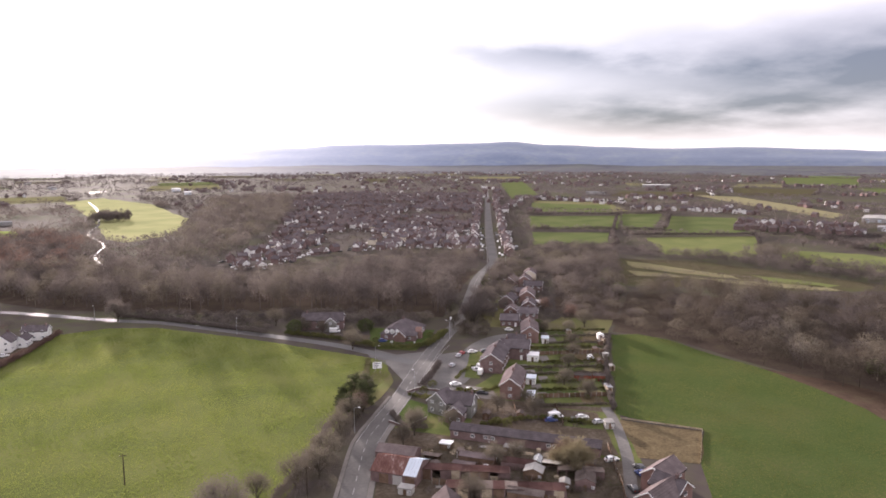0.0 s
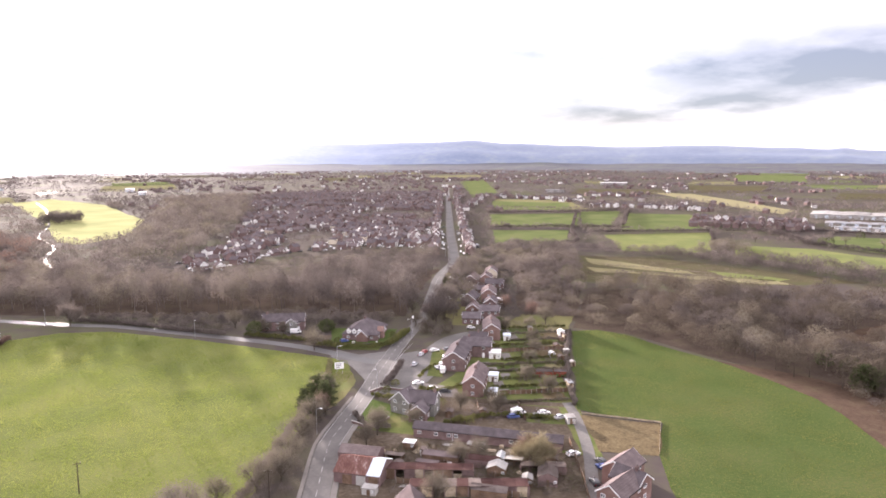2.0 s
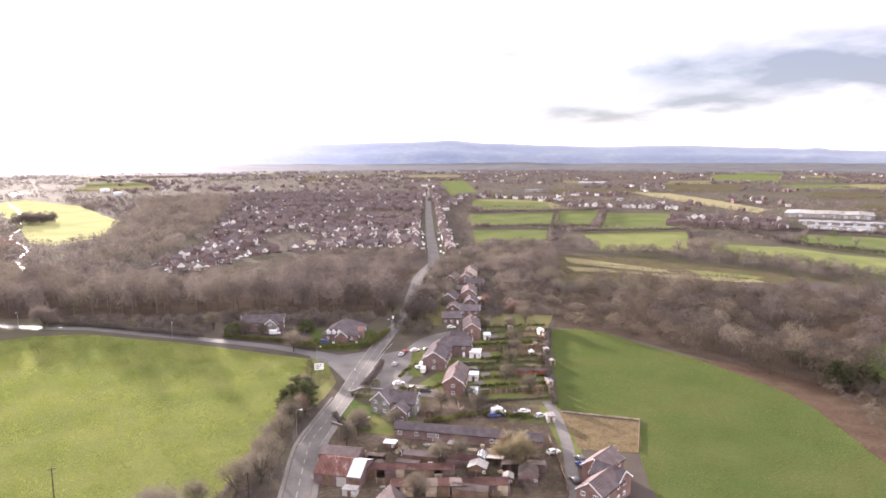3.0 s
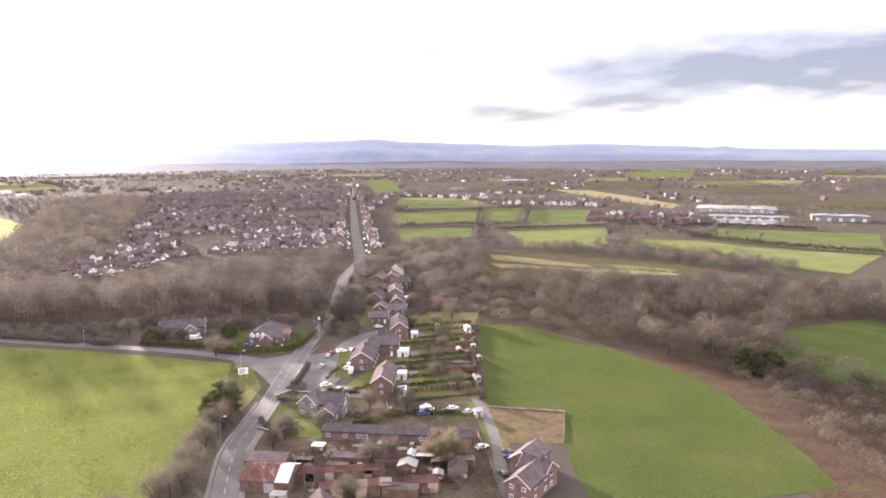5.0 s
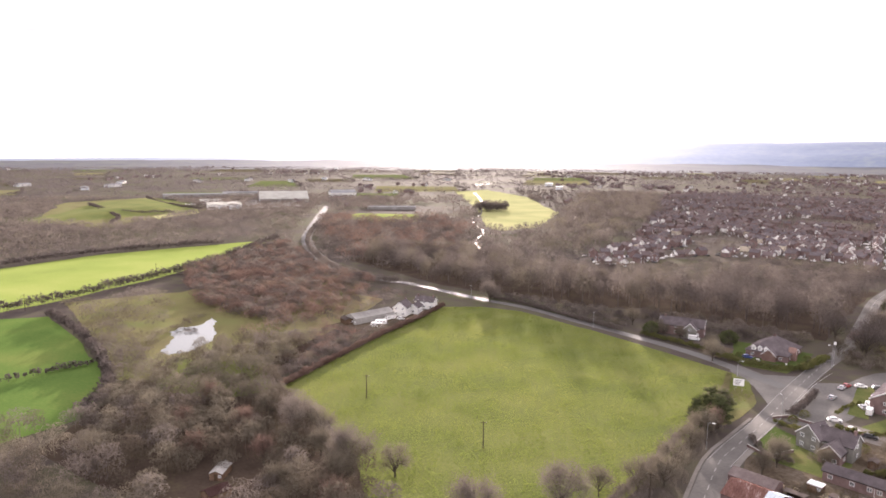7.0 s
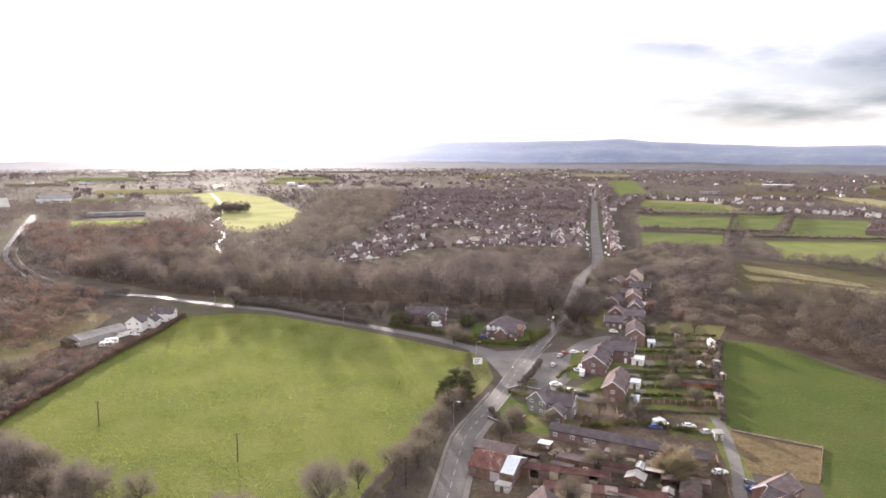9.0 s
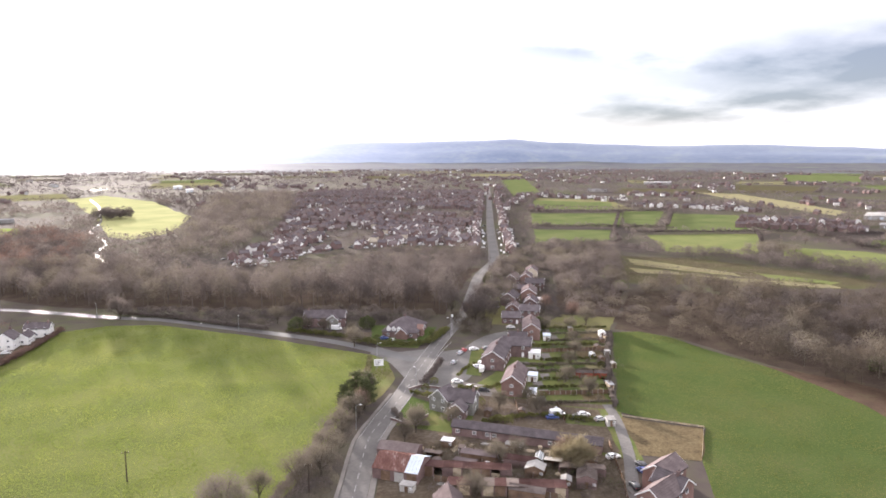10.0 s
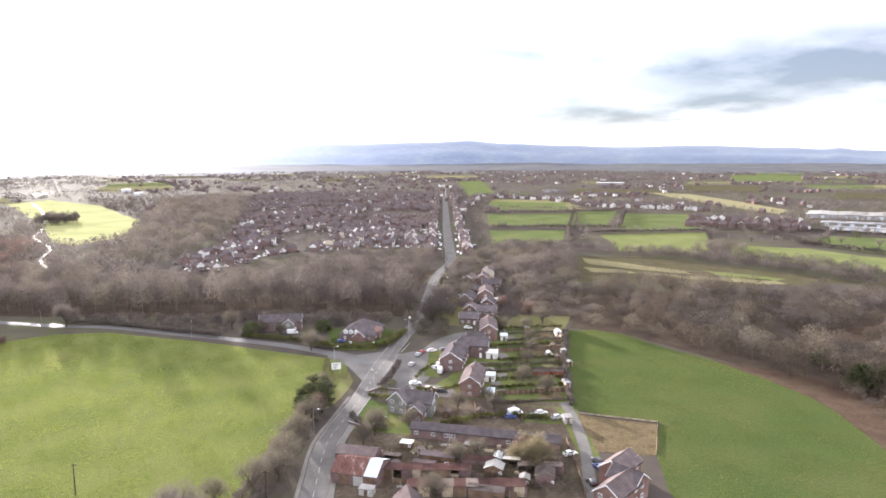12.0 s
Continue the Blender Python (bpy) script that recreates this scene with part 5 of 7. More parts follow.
def make_pine(seed, h, r, label):
    """A ragged pine: a bent trunk, uneven limbs in loose tiers, and needle sprays along their outer halves."""
    rng = np.random.default_rng(seed)
    t = new("pine_tree")
    part("trunk", tube(bmesh.new(), [(0, 0, -0.1), (0.15, 0.05, h * 0.5), (0.05, 0.2, h * 0.97)], [0.03 * h, 0.018 * h, 0.004 * h], 8), "bark", t)
    P, D = [], []
    for i in range(30):
        a, u = 2.4 * i + rng.uniform(-0.5, 0.5), 0.16 + 0.8 * i / 29
        ln = r * (1.12 - u) ** 0.7 * rng.uniform(0.55, 1.25)
        p0 = Vector((0.1, 0.1, u * h))
        p2 = p0 + Vector((math.cos(a) * ln, math.sin(a) * ln, rng.uniform(-0.12, 0.3) * ln + 0.4))
        part("limb", tube(bmesh.new(), [p0, p0.lerp(p2, 0.5) - Vector((0, 0, 0.08 * ln)), p2], [0.01 * h, 0.006 * h, 0.002 * h], 5), "bark", t)
        k = int(60 * ln)
        f = rng.uniform(0.25, 1.05, k)
        P.append(np.array(p0) + (np.array(p2) - np.array(p0)) * f[:, None] + rng.normal(0, 1, (k, 3)) * [0.42, 0.42, 0.2])
        D.append(np.array((math.cos(a), math.sin(a), 0.35)) + rng.normal(0, 0.7, (k, 3)))
    p, d = np.concatenate(P), np.concatenate(D)
    d /= np.linalg.norm(d, axis=1)[:, None]
    k = len(p)
    side = np.cross(d, rng.normal(0, 1, (k, 3)))
    side /= np.linalg.norm(side, axis=1)[:, None] + 1e-6
    ln, wd = rng.uniform(0.35, 0.9, k)[:, None], rng.uniform(0.07, 0.16, k)[:, None]
    q = np.stack([p - side * wd, p + side * wd, p + d * ln], 1).reshape(-1, 3)
    q[:, 2] = np.maximum(q[:, 2], 0.02)
    crown = from_arrays("crown", q, np.arange(3 * k).reshape(-1, 3), "evergreen")
    crown.parent = t
    return tagged(t, label, "tree", "evergreens")


# ---------- houses along the near street ----------
house(25.2, 238.0, -13, 7.2, 17.5, 5.2, 2.5, "brick", "tile_brown", "pair of red brick houses with brown tiled roof", chimneys=(0.5,), front=1, sides=4)
house(21.0, 268.5, -14, 8.8, 20, 5.0, 2.8, "brick_dark", "slate", "brick house with a wide dark slate roof", chimneys=(0.5,), front=1, sides=4)
house(30.5, 281.0, 78, 8.6, 12, 5.0, 2.6, "brick_dark", "slate", "brick house wing with a dark slate roof", chimneys=(0.8,), front=1, sides=2)
house(40.3, 311.0, -6, 7.8, 18, 5.2, 2.6, "brick", "tile_brown", "pair of red brick houses with a white verge", chimneys=(0.5,), front=1, sides=4)
house(43.5, 343.0, 79, 7.0, 10, 5.0, 2.4, "brick_dark", "slate", "brick house with grey roof beyond the gardens", chimneys=(0.4,), front=1)
house(33.5, 336.0, 82, 7.0, 9, 3.2, 2.4, "brick_dark", "slate", "low brick house with a dark roof", chimneys=(), front=1, storeys=1)
house(49.0, 390.0, -9, 8.4, 16, 5.2, 2.8, "brick", "tile_brown", "red brick house with white-edged gable", chimneys=(0.5,), front=1)
house(56.0, 417.0, 76, 7.4, 11, 5.0, 2.4, "brick_dark", "slate", "brick house with a grey tiled roof", chimneys=(0.5,), front=1)
house(59.5, 461.0, -9, 8.0, 14, 5.2, 2.6, "render_cream", "tile_brown", "cream rendered house with white-edged gable", chimneys=(0.5,), front=1)
house(37.0, 378.0, -20, 8.2, 12, 4.6, 2.8, "brick_dark", "slate", "dark brick house among parked cars", chimneys=(0.3,), front=1)
house(44.0, 436.0, -20, 8.0, 12, 4.8, 2.6, "brick_dark", "tile_brown", "brick house beside the far bend", chimneys=(0.5,), front=1)
house(5.6, 217.2, -108, 7.2, 9.5, 4.5, 2.7, "render_grey", "slate", "old slate-roofed house with grey rendered walls", chimneys=(0.92,), front=1, sides=2)
house(-0.4, 218.6, -35, 7.4, 6.5, 4.4, 3.2, "render_grey", "slate", "steep grey gable wing with white verges", chimneys=(), front=2, sides=1, door=False)
house(4.4, 211.8, -17, 5.4, 7.5, 3.4, 2.2, "brick_dark", "slate", "brick rear wing with a grey slate roof", chimneys=(), front=2, sides=1, storeys=1, door=False)
for a in ((33.0, 300.0, 80, 6.0, 8, 2.7, 2.0, "brick_dark", "slate"), (36.0, 352.0, -12, 6.5, 9, 4.6, 2.3, "brick", "tile_brown"), (47.0, 365.0, -12, 7, 11, 4.8, 2.4, "brick_dark", "slate"), (53.5, 440.0, -12, 7.5, 11, 4.8, 2.4, "brick", "tile_brown"), (46.5, 408.0, 75, 6.5, 9, 3.0, 2.2, "brick_dark", "slate")):
    house(*a, "brick house crowded among its neighbours", chimneys=(0.5,), front=1, sides=2, storeys=2 if a[5] > 4 else 1)
STABLE = house(23.9, 192.4, -108.4, 5.0, 44.5, 2.9, 1.15, "brick_dark", "slate", "long low red brick range with a grey roof", name="stable_range", chimneys=(), front=0, sides=0, boards=False, door=False)
for d in (-20.4, -15.2, -11.2, -9.0, 7.6, 9.4):
    window(STABLE, 2.52, d, 1.1, 1, 1.2, 1.1)
d = part("drainpipe", tube(bmesh.new(), [(0, 0, 0), (0, 0, 2.8)], [0.06, 0.06], 6), "upvc", STABLE, "white drainpipe")
d.location = (2.58, -10.1, 0)
# the new house with two gables at the end of the lane
house(56.2, 165.2, -46, 6.8, 10.0, 4.9, 2.4, "brick", "tile_brown", "new brick house wing with brown tiled gable", chimneys=(), front=1, sides=2)
house(51.6, 153.0, -46, 6.8, 11, 4.9, 2.4, "brick", "tile_brown", "new brick house wing with brown tiled gable", chimneys=(), front=2, sides=2)
house(55.6, 157.6, 40, 6.2, 8, 4.9, 2.3, "brick", "slate", "main range of the new brick house", chimneys=(0.3,), front=1, sides=2)
house(1.1, 151.0, 8, 6.6, 8.6, 3.0, 2.9, "render_white", "tile_brown", "white gabled house with white verges beside the yard", chimneys=(), front=2, sides=2, storeys=1)


def rusty_barn():
    b = base("barn", -11.6, 172.6, -107.7)
    w, l, eave, rise = 10.5, 12.6, 3.1, 2.2
    part("wall", gable_wall(bmesh.new(), w, l, eave, rise), "brick_dark", b)
    k = rise / (w / 2)
    n = 14
    for s in (-1, 1):
        for i in range(n):
            y0, y1 = -l / 2 - 0.2 + (l + 0.4) * i / n, -l / 2 - 0.2 + (l + 0.4) * (i + 1) / n - 0.03
            bm = bmesh.new()
            e = s * (w / 2 + 0.3)
            for c in range(4):
                ya, yb = y0 + (y1 - y0) * c / 4, y0 + (y1 - y0) * (c + 1) / 4
                up = 0.05 if c % 2 else 0.0
                slab(bm, [(0, ya, eave + rise + 0.1 + up), (e, ya, eave - k * 0.3 + 0.1 + up), (e, yb, eave - k * 0.3 + 0.1 + up), (0, yb, eave + rise + 0.1 + up)], 0.05)
            bmesh.ops.recalc_face_normals(bm, faces=bm.faces)
            pale = i >= n - 4
            part("roof_sheet", bm, "sheet_metal" if pale else "rust", b, "pale blue-white roof sheet" if pale else "rust-red roof sheet")
    for i, (y, mat) in enumerate(((-2.6, "timber"), (1.2, "concrete"), (4.6, "timber"))):
        dr = part("door", boxed(w / 2 + 0.005, w / 2 + 0.08, -1.3, 1.3, 0.05, 2.6), mat, b)
        dr.location = (0, y, 0)
    return tagged(b, "brick barn roofed in rust-red and pale metal sheets", "barn")


rusty_barn()
shed(-12.8, 182.8, -107, 6.0, 11.5, 2.8, "brick_dark", "tile_red", "dark red tiled outbuilding behind the barn", name="outbuilding")


# ---------- houses at the junction ----------
def villa():
    h = house(-19.0, 316.5, -12, 16.5, 20, 2.7, 5.2, "brick_dark", "slate", "large brick villa with a hipped slate roof", hip=True, chimneys=(0.5,), front=3, sides=3, storeys=1)
    for i in range(3):
        d = part("dormer", gable_wall(bmesh.new(), 1.7, 2.6, 1.4, 0.9), "render_white", h, "white gabled dormer")
        d.location = (-5.2 + 2.5 * i, -8.6, 3.1)
        part("dormer_roof", gable_roof(bmesh.new(), 1.7, 2.6, 1.4, 0.9, 0.15, 0.08), "slate", d)
        part("bargeboard", bargeboard(1.7, 2.6, 1.4, 0.9, -1, 0.2), "upvc", d)
        window(d, 0, -1.32, 0.35, 0, 0.8, 0.9)
    p = part("porch", gable_wall(bmesh.new(), 5.2, 3.0, 2.8, 2.4), "brick", h, "gabled brick porch with white edges")
    p.location = (1.6, -11.0, 0)
    part("porch_roof", gable_roof(bmesh.new(), 5.2, 3.0, 2.8, 2.4), "slate", p)
    part("bargeboard", bargeboard(5.2, 3.0, 2.8, 2.4, -1), "upvc", p)
    g = part("side_gable", gable_wall(bmesh.new(), 3.0, 3.0, 3.6, 1.8), "brick", h, "brick side gable with white edges")
    g.location, g.rotation_euler = (8.4, -3.5, 0), (0, 0, math.pi / 2)
    part("bargeboard", bargeboard(3.0, 3.0, 3.6, 1.8, -1), "upvc", g)


villa()
house(-59.5, 331.0, 92, 8.0, 20, 4.6, 3.0, "brick_dark", "slate", "brick house with grey roof by the wood", chimneys=(0.9,), front=1, sides=4)
house(-55.0, 326.5, 2, 5.4, 6, 4.4, 2.4, "render_grey", "slate", "brick front gable with pale edges", chimneys=(), front=1, sides=1, door=False)

# ---------- white farm beside the pasture ----------
house(-193.0, 292.0, 12, 7.2, 9, 4.6, 2.8, "render_white", "slate", "white rendered farmhouse with a slate roof", chimneys=(0.9,), front=2, sides=2)
house(-189.8, 299.5, 12, 5.0, 8, 3.4, 1.8, "render_white", "slate", "low white cottage range with slate roof", chimneys=(), front=1, storeys=1)
house(-190.5, 311.0, -80, 5.6, 11, 4.4, 2.0, "render_white", "slate", "white cottage with two brick chimneys", chimneys=(0.1, 0.9), front=1)
shed(-201.0, 274.0, -18, 9.0, 24.0, 3.0, "concrete", "sheet_grey", "long grey sheeted farm shed", name="farm_shed")
shed(-194.0, 281.0, -18, 4.0, 6.0, 2.3, "render_white", "sheet_grey", "small white outhouse beside the farm shed", name="farm_shed", flat=True)
shed(-206.5, 262.0, 60, 4.0, 7.0, 2.4, "timber", "felt", "dark stained timber farm shed", name="farm_shed")
patch("yard_ground", [(-212, 252), (-186, 250), (-183, 300), (-198, 300), (-208, 272)], 0.06, "yard", "muddy brown farmyard ground", 1)


def caravan(x, y, rot):
    c = base("caravan", x, y, rot)
    b = part("body", loft([[(px, -1.1, z0), (px, 1.1, z0), (px, 1.12, z0 + 0.9), (px, 1.05, z1), (px, -1.05, z1), (px, -1.12, z0 + 0.9)] for px, z0, z1 in ((-2.9, 0.9, 1.5), (-2.7, 0.5, 2.3), (-2.2, 0.45, 2.55), (2.2, 0.45, 2.55), (2.7, 0.5, 2.2), (2.95, 0.9, 1.4))]), "upvc", c)
    for s in (-1, 1):
        for px in (-1.6, 0.2, 1.6):
            part("window", boxed(px - 0.5, px + 0.5, s * 1.12 - 0.015, s * 1.12 + 0.015, 1.45, 2.0), "glass", b)
        part("wheel", tube(bmesh.new(), [(0, s * 0.95 - 0.1, 0.32), (0, s * 0.95 + 0.1, 0.32)], [0.32, 0.32], 12), "tyre", c)
    part("drawbar", tube(bmesh.new(), [(2.7, 0, 0.5), (4.0, 0, 0.5), (4.0, 0, 0.0)], [0.05, 0.05, 0.05], 6), "steel", c)
    return tagged(c, "white touring caravan standing on the yard", "caravan")


caravan(-189.0, 263.0, 20)
caravan(-190.5, 268.5, 35)
caravan(15.2, 262.5, 110)

# ---------- sheds, garages, greenhouses in the gardens and the yard ----------
shed(30.5, 230.0, -13, 2.9, 5.2, 2.3, "render_white", "sheet_metal", "white flat-roofed brick garage", name="garage", flat=True)
shed(33.0, 247.5, -13, 3.4, 4.6, 2.4, "render_white", "sheet_metal", "white flat-roofed garden room", name="garage", flat=True)
shed(37.5, 276.5, -13, 4.6, 5.4, 2.6, "render_white", "upvc", "white flat-roofed house extension", name="garage", flat=True)
shed(46.5, 303.5, -6, 3.2, 5.0, 2.4, "render_white", "sheet_metal", "white flat-roofed garage beside the house", name="garage", flat=True)
shed(54.0, 380.5, -6, 3.2, 6.0, 2.5, "render_white", "upvc", "white flat-roofed house extension", name="garage", flat=True)
shed(73.0, 309.0, 0, 2.8, 3.0, 2.2, "render_white", "upvc", "small white painted timber garden shed")
shed(53.0, 251.0, 85, 3.0, 6.2, 2.1, "timber_red", "felt", "long red timber shed with a pale roof")
shed(59.0, 250.5, 85, 3.0, 4.6, 2.1, "timber_red", "felt", "red timber shed with a pale roof")
shed(59.8, 238.5, 5, 1.8, 4.5, 2.0, "pale_timber", "sheet_pale", "narrow pale shed beside the field", flat=True)
shed(0.8, 189.0, -18, 3.4, 2.4, 2.2, "timber", "upvc", "timber shed with a white roof", flat=True)
shed(4.8, 184.5, -18, 1.6, 2.2, 2.0, "render_white", "felt", "small white flat-roofed yard outhouse", flat=True)
shed(-2.6, 175.5, -18, 2.4, 3.2, 2.0, "timber", "felt", "weathered timber shed in the yard")
shed(36.5, 166.0, -12, 5.0, 5.4, 2.7, "brick_dark", "felt", "brick workshop with a grey felt roof")
shed(31.0, 165.0, -12, 2.6, 3.0, 2.1, "timber", "sheet_grey", "timber shed beside the workshop")
shed(9.5, 180.0, 72, 3.4, 10.0, 2.3, "timber", "tile_brown", "long timber store with brown roof")
shed(20.5, 176.5, 72, 3.4, 9.0, 2.3, "brick_dark", "felt_red", "brick store with red-brown roof")
shed(24.0, 171.5, -18, 5.0, 4.0, 2.3, "timber", "sheet_grey", "dark timber store with patched roof")
shed(20.5, 159.5, 72, 3.6, 9.0, 2.3, "timber", "felt", "timber pens with grey felt roof")
shed(40.0, 176.5, -14, 3.0, 4.0, 2.1, "timber", "felt", "dark timber shed beside the tree")
shed(20.0, 186.5, -16, 5.0, 2.2, 2.0, "timber", "sheet_grey", "open store with pale sheet roof", flat=True)
shed(-9.5, 163.0, -18, 3.6, 2.4, 1.8, "concrete", "sheet_grey", "low concrete store before the barn", flat=True)
shed(14.0, 212.5, -15, 2.2, 3.0, 2.0, "timber", "felt", "small dark garden shed")
shed(25.0, 213.0, -15, 2.0, 2.4, 1.9, "timber", "felt", "small timber garden shed")
shed(52.0, 205.0, 0, 2.6, 3.4, 2.1, "concrete", "sheet_grey", "grey concrete shed by the lane", flat=True)
shed(67.0, 262.5, 5, 1.8, 2.4, 1.9, "pale_timber", "sheet_grey", "small pale shed at the garden end")
shed(68.5, 279.5, 5, 2.0, 2.0, 1.9, "concrete", "sheet_grey", "small grey shed at the garden end", flat=True)
shed(73.5, 303.0, 5, 1.8, 2.6, 1.9, "pale_timber", "felt", "small pale timber garden shed")
shed(57.0, 290.0, 5, 1.8, 2.6, 1.9, "pale_timber", "felt", "small pale timber garden shed")
shed(60.0, 318.0, 5, 2.0, 2.8, 1.9, "pale_timber", "sheet_grey", "small pale timber garden shed")
shed(70.5, 298.0, 5, 2.0, 2.6, 2.0, "timber", "felt", "dark timber garden shed")
shed(66.0, 287.0, 5, 2.4, 3.0, 2.0, "timber", "felt", "dark timber garden shed")
shed(64.0, 270.0, 5, 2.2, 2.4, 2.0, "timber", "felt", "brown timber garden shed")
shed(-135.0, 117.5, 25, 3.4, 6.4, 1.9, "timber", "sheet_grey", "low hut with a pale sheet roof among the trees")
shed(-126.5, 108.5, -10, 4.4, 6.0, 2.2, "timber", "felt_red", "timber hut with a red-brown roof among the trees")
greenhouse(36.0, 212.5, -14, 2.4, 4.0, "white-framed greenhouse beside the lane")
greenhouse(61.5, 276.0, 5, 2.2, 3.2, "small white-framed garden greenhouse")
greenhouse(26.0, 179.0, -16, 2.2, 4.4, "white-framed greenhouse in the yard")


def old_range(x, y, rot, l, w, h, roof, label, bays):
    """A long derelict brick range: a sagging single-pitch roof of sheets, open bays and boarded fronts towards its own -y."""
    r = base("old_range", x, y, rot)
    g = random.Random(int(l * 10))
    part("back_wall", boxed(-l / 2, l / 2, w / 2 - 0.25, w / 2, 0, h - 0.5), "brick_dark", r)
    for e in (-1, 1):
        part("end_wall", boxed(e * l / 2 - 0.12, e * l / 2 + 0.12, -w / 2, w / 2 - 0.26, 0, h - 0.55), "brick_dark", r)
    for i in range(bays):
        x0, x1 = -l / 2 + 0.13 + (l - 0.26) * i / bays, -l / 2 + 0.13 + (l - 0.26) * (i + 1) / bays
        part("pier", boxed(x1 - 0.35, x1 - 0.01, -w / 2, -w / 2 + 0.3, 0, h), "brick_dark", r)
        kind = g.choice(("brick_dark", "timber", "brick_dark", "pale_timber", ""))
        if kind:
            part("front_panel", boxed(x0 + 0.02, x1 - 0.37, -w / 2 + 0.08, -w / 2 + 0.2, 0, g.choice((h - 0.1, h - 0.1, h * 0.6))), kind, r)
        bm = bmesh.new()
        sag = g.uniform(-0.08, 0.1)
        slab(bm, [(x0 - 0.1, -w / 2 - 0.3, h + 0.12 + sag), (x1 + 0.08, -w / 2 - 0.3, h + 0.12 + sag), (x1 + 0.08, w / 2 + 0.2, h - 0.35 + sag), (x0 - 0.1, w / 2 + 0.2, h - 0.35 + sag)], 0.06)
        bmesh.ops.recalc_face_normals(bm, faces=bm.faces)
        part("roof_sheet", bm, roof if g.random() > 0.3 else "felt", r)
    return tagged(r, label, "outbuilding")


old_range(6.0, 171.5, -6, 23.0, 4.6, 2.9, "felt_red", "long derelict brick range with boarded bays", 9)
old_range(15.5, 162.0, -4, 30.0, 5.0, 2.8, "felt_red", "long low brick range with a red-brown roof", 10)
old_range(36.5, 172.0, -8, 12.0, 3.6, 2.4, "felt", "open brick store with a dark roof", 5)


def low_wall(pts, h, mat, label):
    """A garden wall with a flat coping."""
    w = base("garden_wall", *pts[0])
    for a, b in zip(pts, pts[1:]):
        a, b = Vector(a), Vector(b)
        n = (b - a).length
        q = part("wall", boxed(0, n, -0.11, 0.11, 0, h), mat, w)
        q.location, q.rotation_euler = (*(a - Vector(pts[0])), 0), (0, 0, math.atan2(b.y - a.y, b.x - a.x))
        c = part("coping", boxed(-0.02, n + 0.02, -0.17, 0.17, h, h + 0.07), "concrete", q)
    return tagged(w, label, "wall")


low_wall([(-17.5, 209), (-13.5, 205.5), (-9.5, 206.5), (-5.5, 212)], 0.9, "brick_dark", "low brick garden wall with pale coping")
low_wall([(-13.0, 236.5), (-9.0, 240.5), (-1.0, 237.5), (4.0, 234.5)], 0.8, "brick_dark", "low brick front wall with pale coping")


# ---------- yard clutter ----------
def pallet_stack(x, y, rot, n, label):
    p = base("pallet_stack", x, y, rot)
    for i in range(n):
        z = 0.16 * i
        q = part("pallet", boxed(-0.6, 0.6, -0.55, 0.55, z + 0.102, z + 0.13), "pale_timber", p)
        for dy in (-0.5, 0.0, 0.5):
            part("bearer", boxed(-0.6, 0.6, dy - 0.05, dy + 0.05, z, z + 0.1), "pale_timber", q)
        q.rotation_euler = (0, 0, 0.1 * math.sin(3.0 * i + x))
    return tagged(p, label, "pallets")


def board_pile(x, y, rot, n, length, mat, label):
    p = base("board_pile", x, y, rot)
    g = random.Random(int(x * 7 + y))
    for i in range(n):
        b = part("board", boxed(-length / 2, length / 2, -0.16, 0.16, 0, 0.05), mat, p)
        b.location = (g.uniform(-0.4, 0.4), (i % 5) * 0.36 - 0.7, 0.055 * (i // 5) + 0.03)
        b.rotation_euler = (0, 0, g.uniform(-0.05, 0.05))
    return tagged(p, label, "boards")


def leanto(x, y, rot, w, l, roof, label):
    """An open-fronted store: posts, a back wall and a sloping sheet."""
    p = base("lean_to", x, y, rot)
    part("back_wall", boxed(-w / 2, w / 2, l / 2 - 0.1, l / 2, 0, 1.7), "timber", p)
    for dx in (-w / 2 + 0.08, 0, w / 2 - 0.08):
        part("post", boxed(dx - 0.06, dx + 0.06, -l / 2, -l / 2 + 0.12, 0, 2.2), "timber", p)
    bm = bmesh.new()
    slab(bm, [(-w / 2 - 0.2, -l / 2 - 0.3, 2.34), (w / 2 + 0.2, -l / 2 - 0.3, 2.34), (w / 2 + 0.2, l / 2 + 0.2, 1.75), (-w / 2 - 0.2, l / 2 + 0.2, 1.75)], 0.05)
    bmesh.ops.recalc_face_normals(bm, faces=bm.faces)
    part("roof", bm, roof, p)
    return tagged(p, label, "lean-to")


for i, (x, y, r) in enumerate(((-3.5, 187.5, 10), (7.5, 189.0, 30), (27.5, 187.5, -10), (15.5, 171.0, 60), (30.0, 171.0, 20), (-7.0, 187.0, 40), (38.5, 182.5, 0))):
    pallet_stack(x, y, r, 3 + i % 3, "pale wooden pallets stacked in the yard")
for x, y, r, n, ln, mat in ((3.0, 187.5, 60, 10, 3.6, "pale_timber"), (14.2, 187.0, 75, 8, 4.2, "pale_timber"), (17.5, 181.5, 70, 10, 4.5, "upvc"), (23.5, 186.0, -15, 12, 4.0, "pale_timber"), (0.0, 166.0, -20, 8, 3.5, "concrete"), (29.0, 184.0, 80, 8, 4.4, "pale_timber"), (16.2, 166.0, 72, 8, 4.0, "timber"), (12.5, 190.5, -17, 8, 3.4, "concrete")):
    board_pile(x, y, r, n, ln, mat, "loose boards lying on the yard")
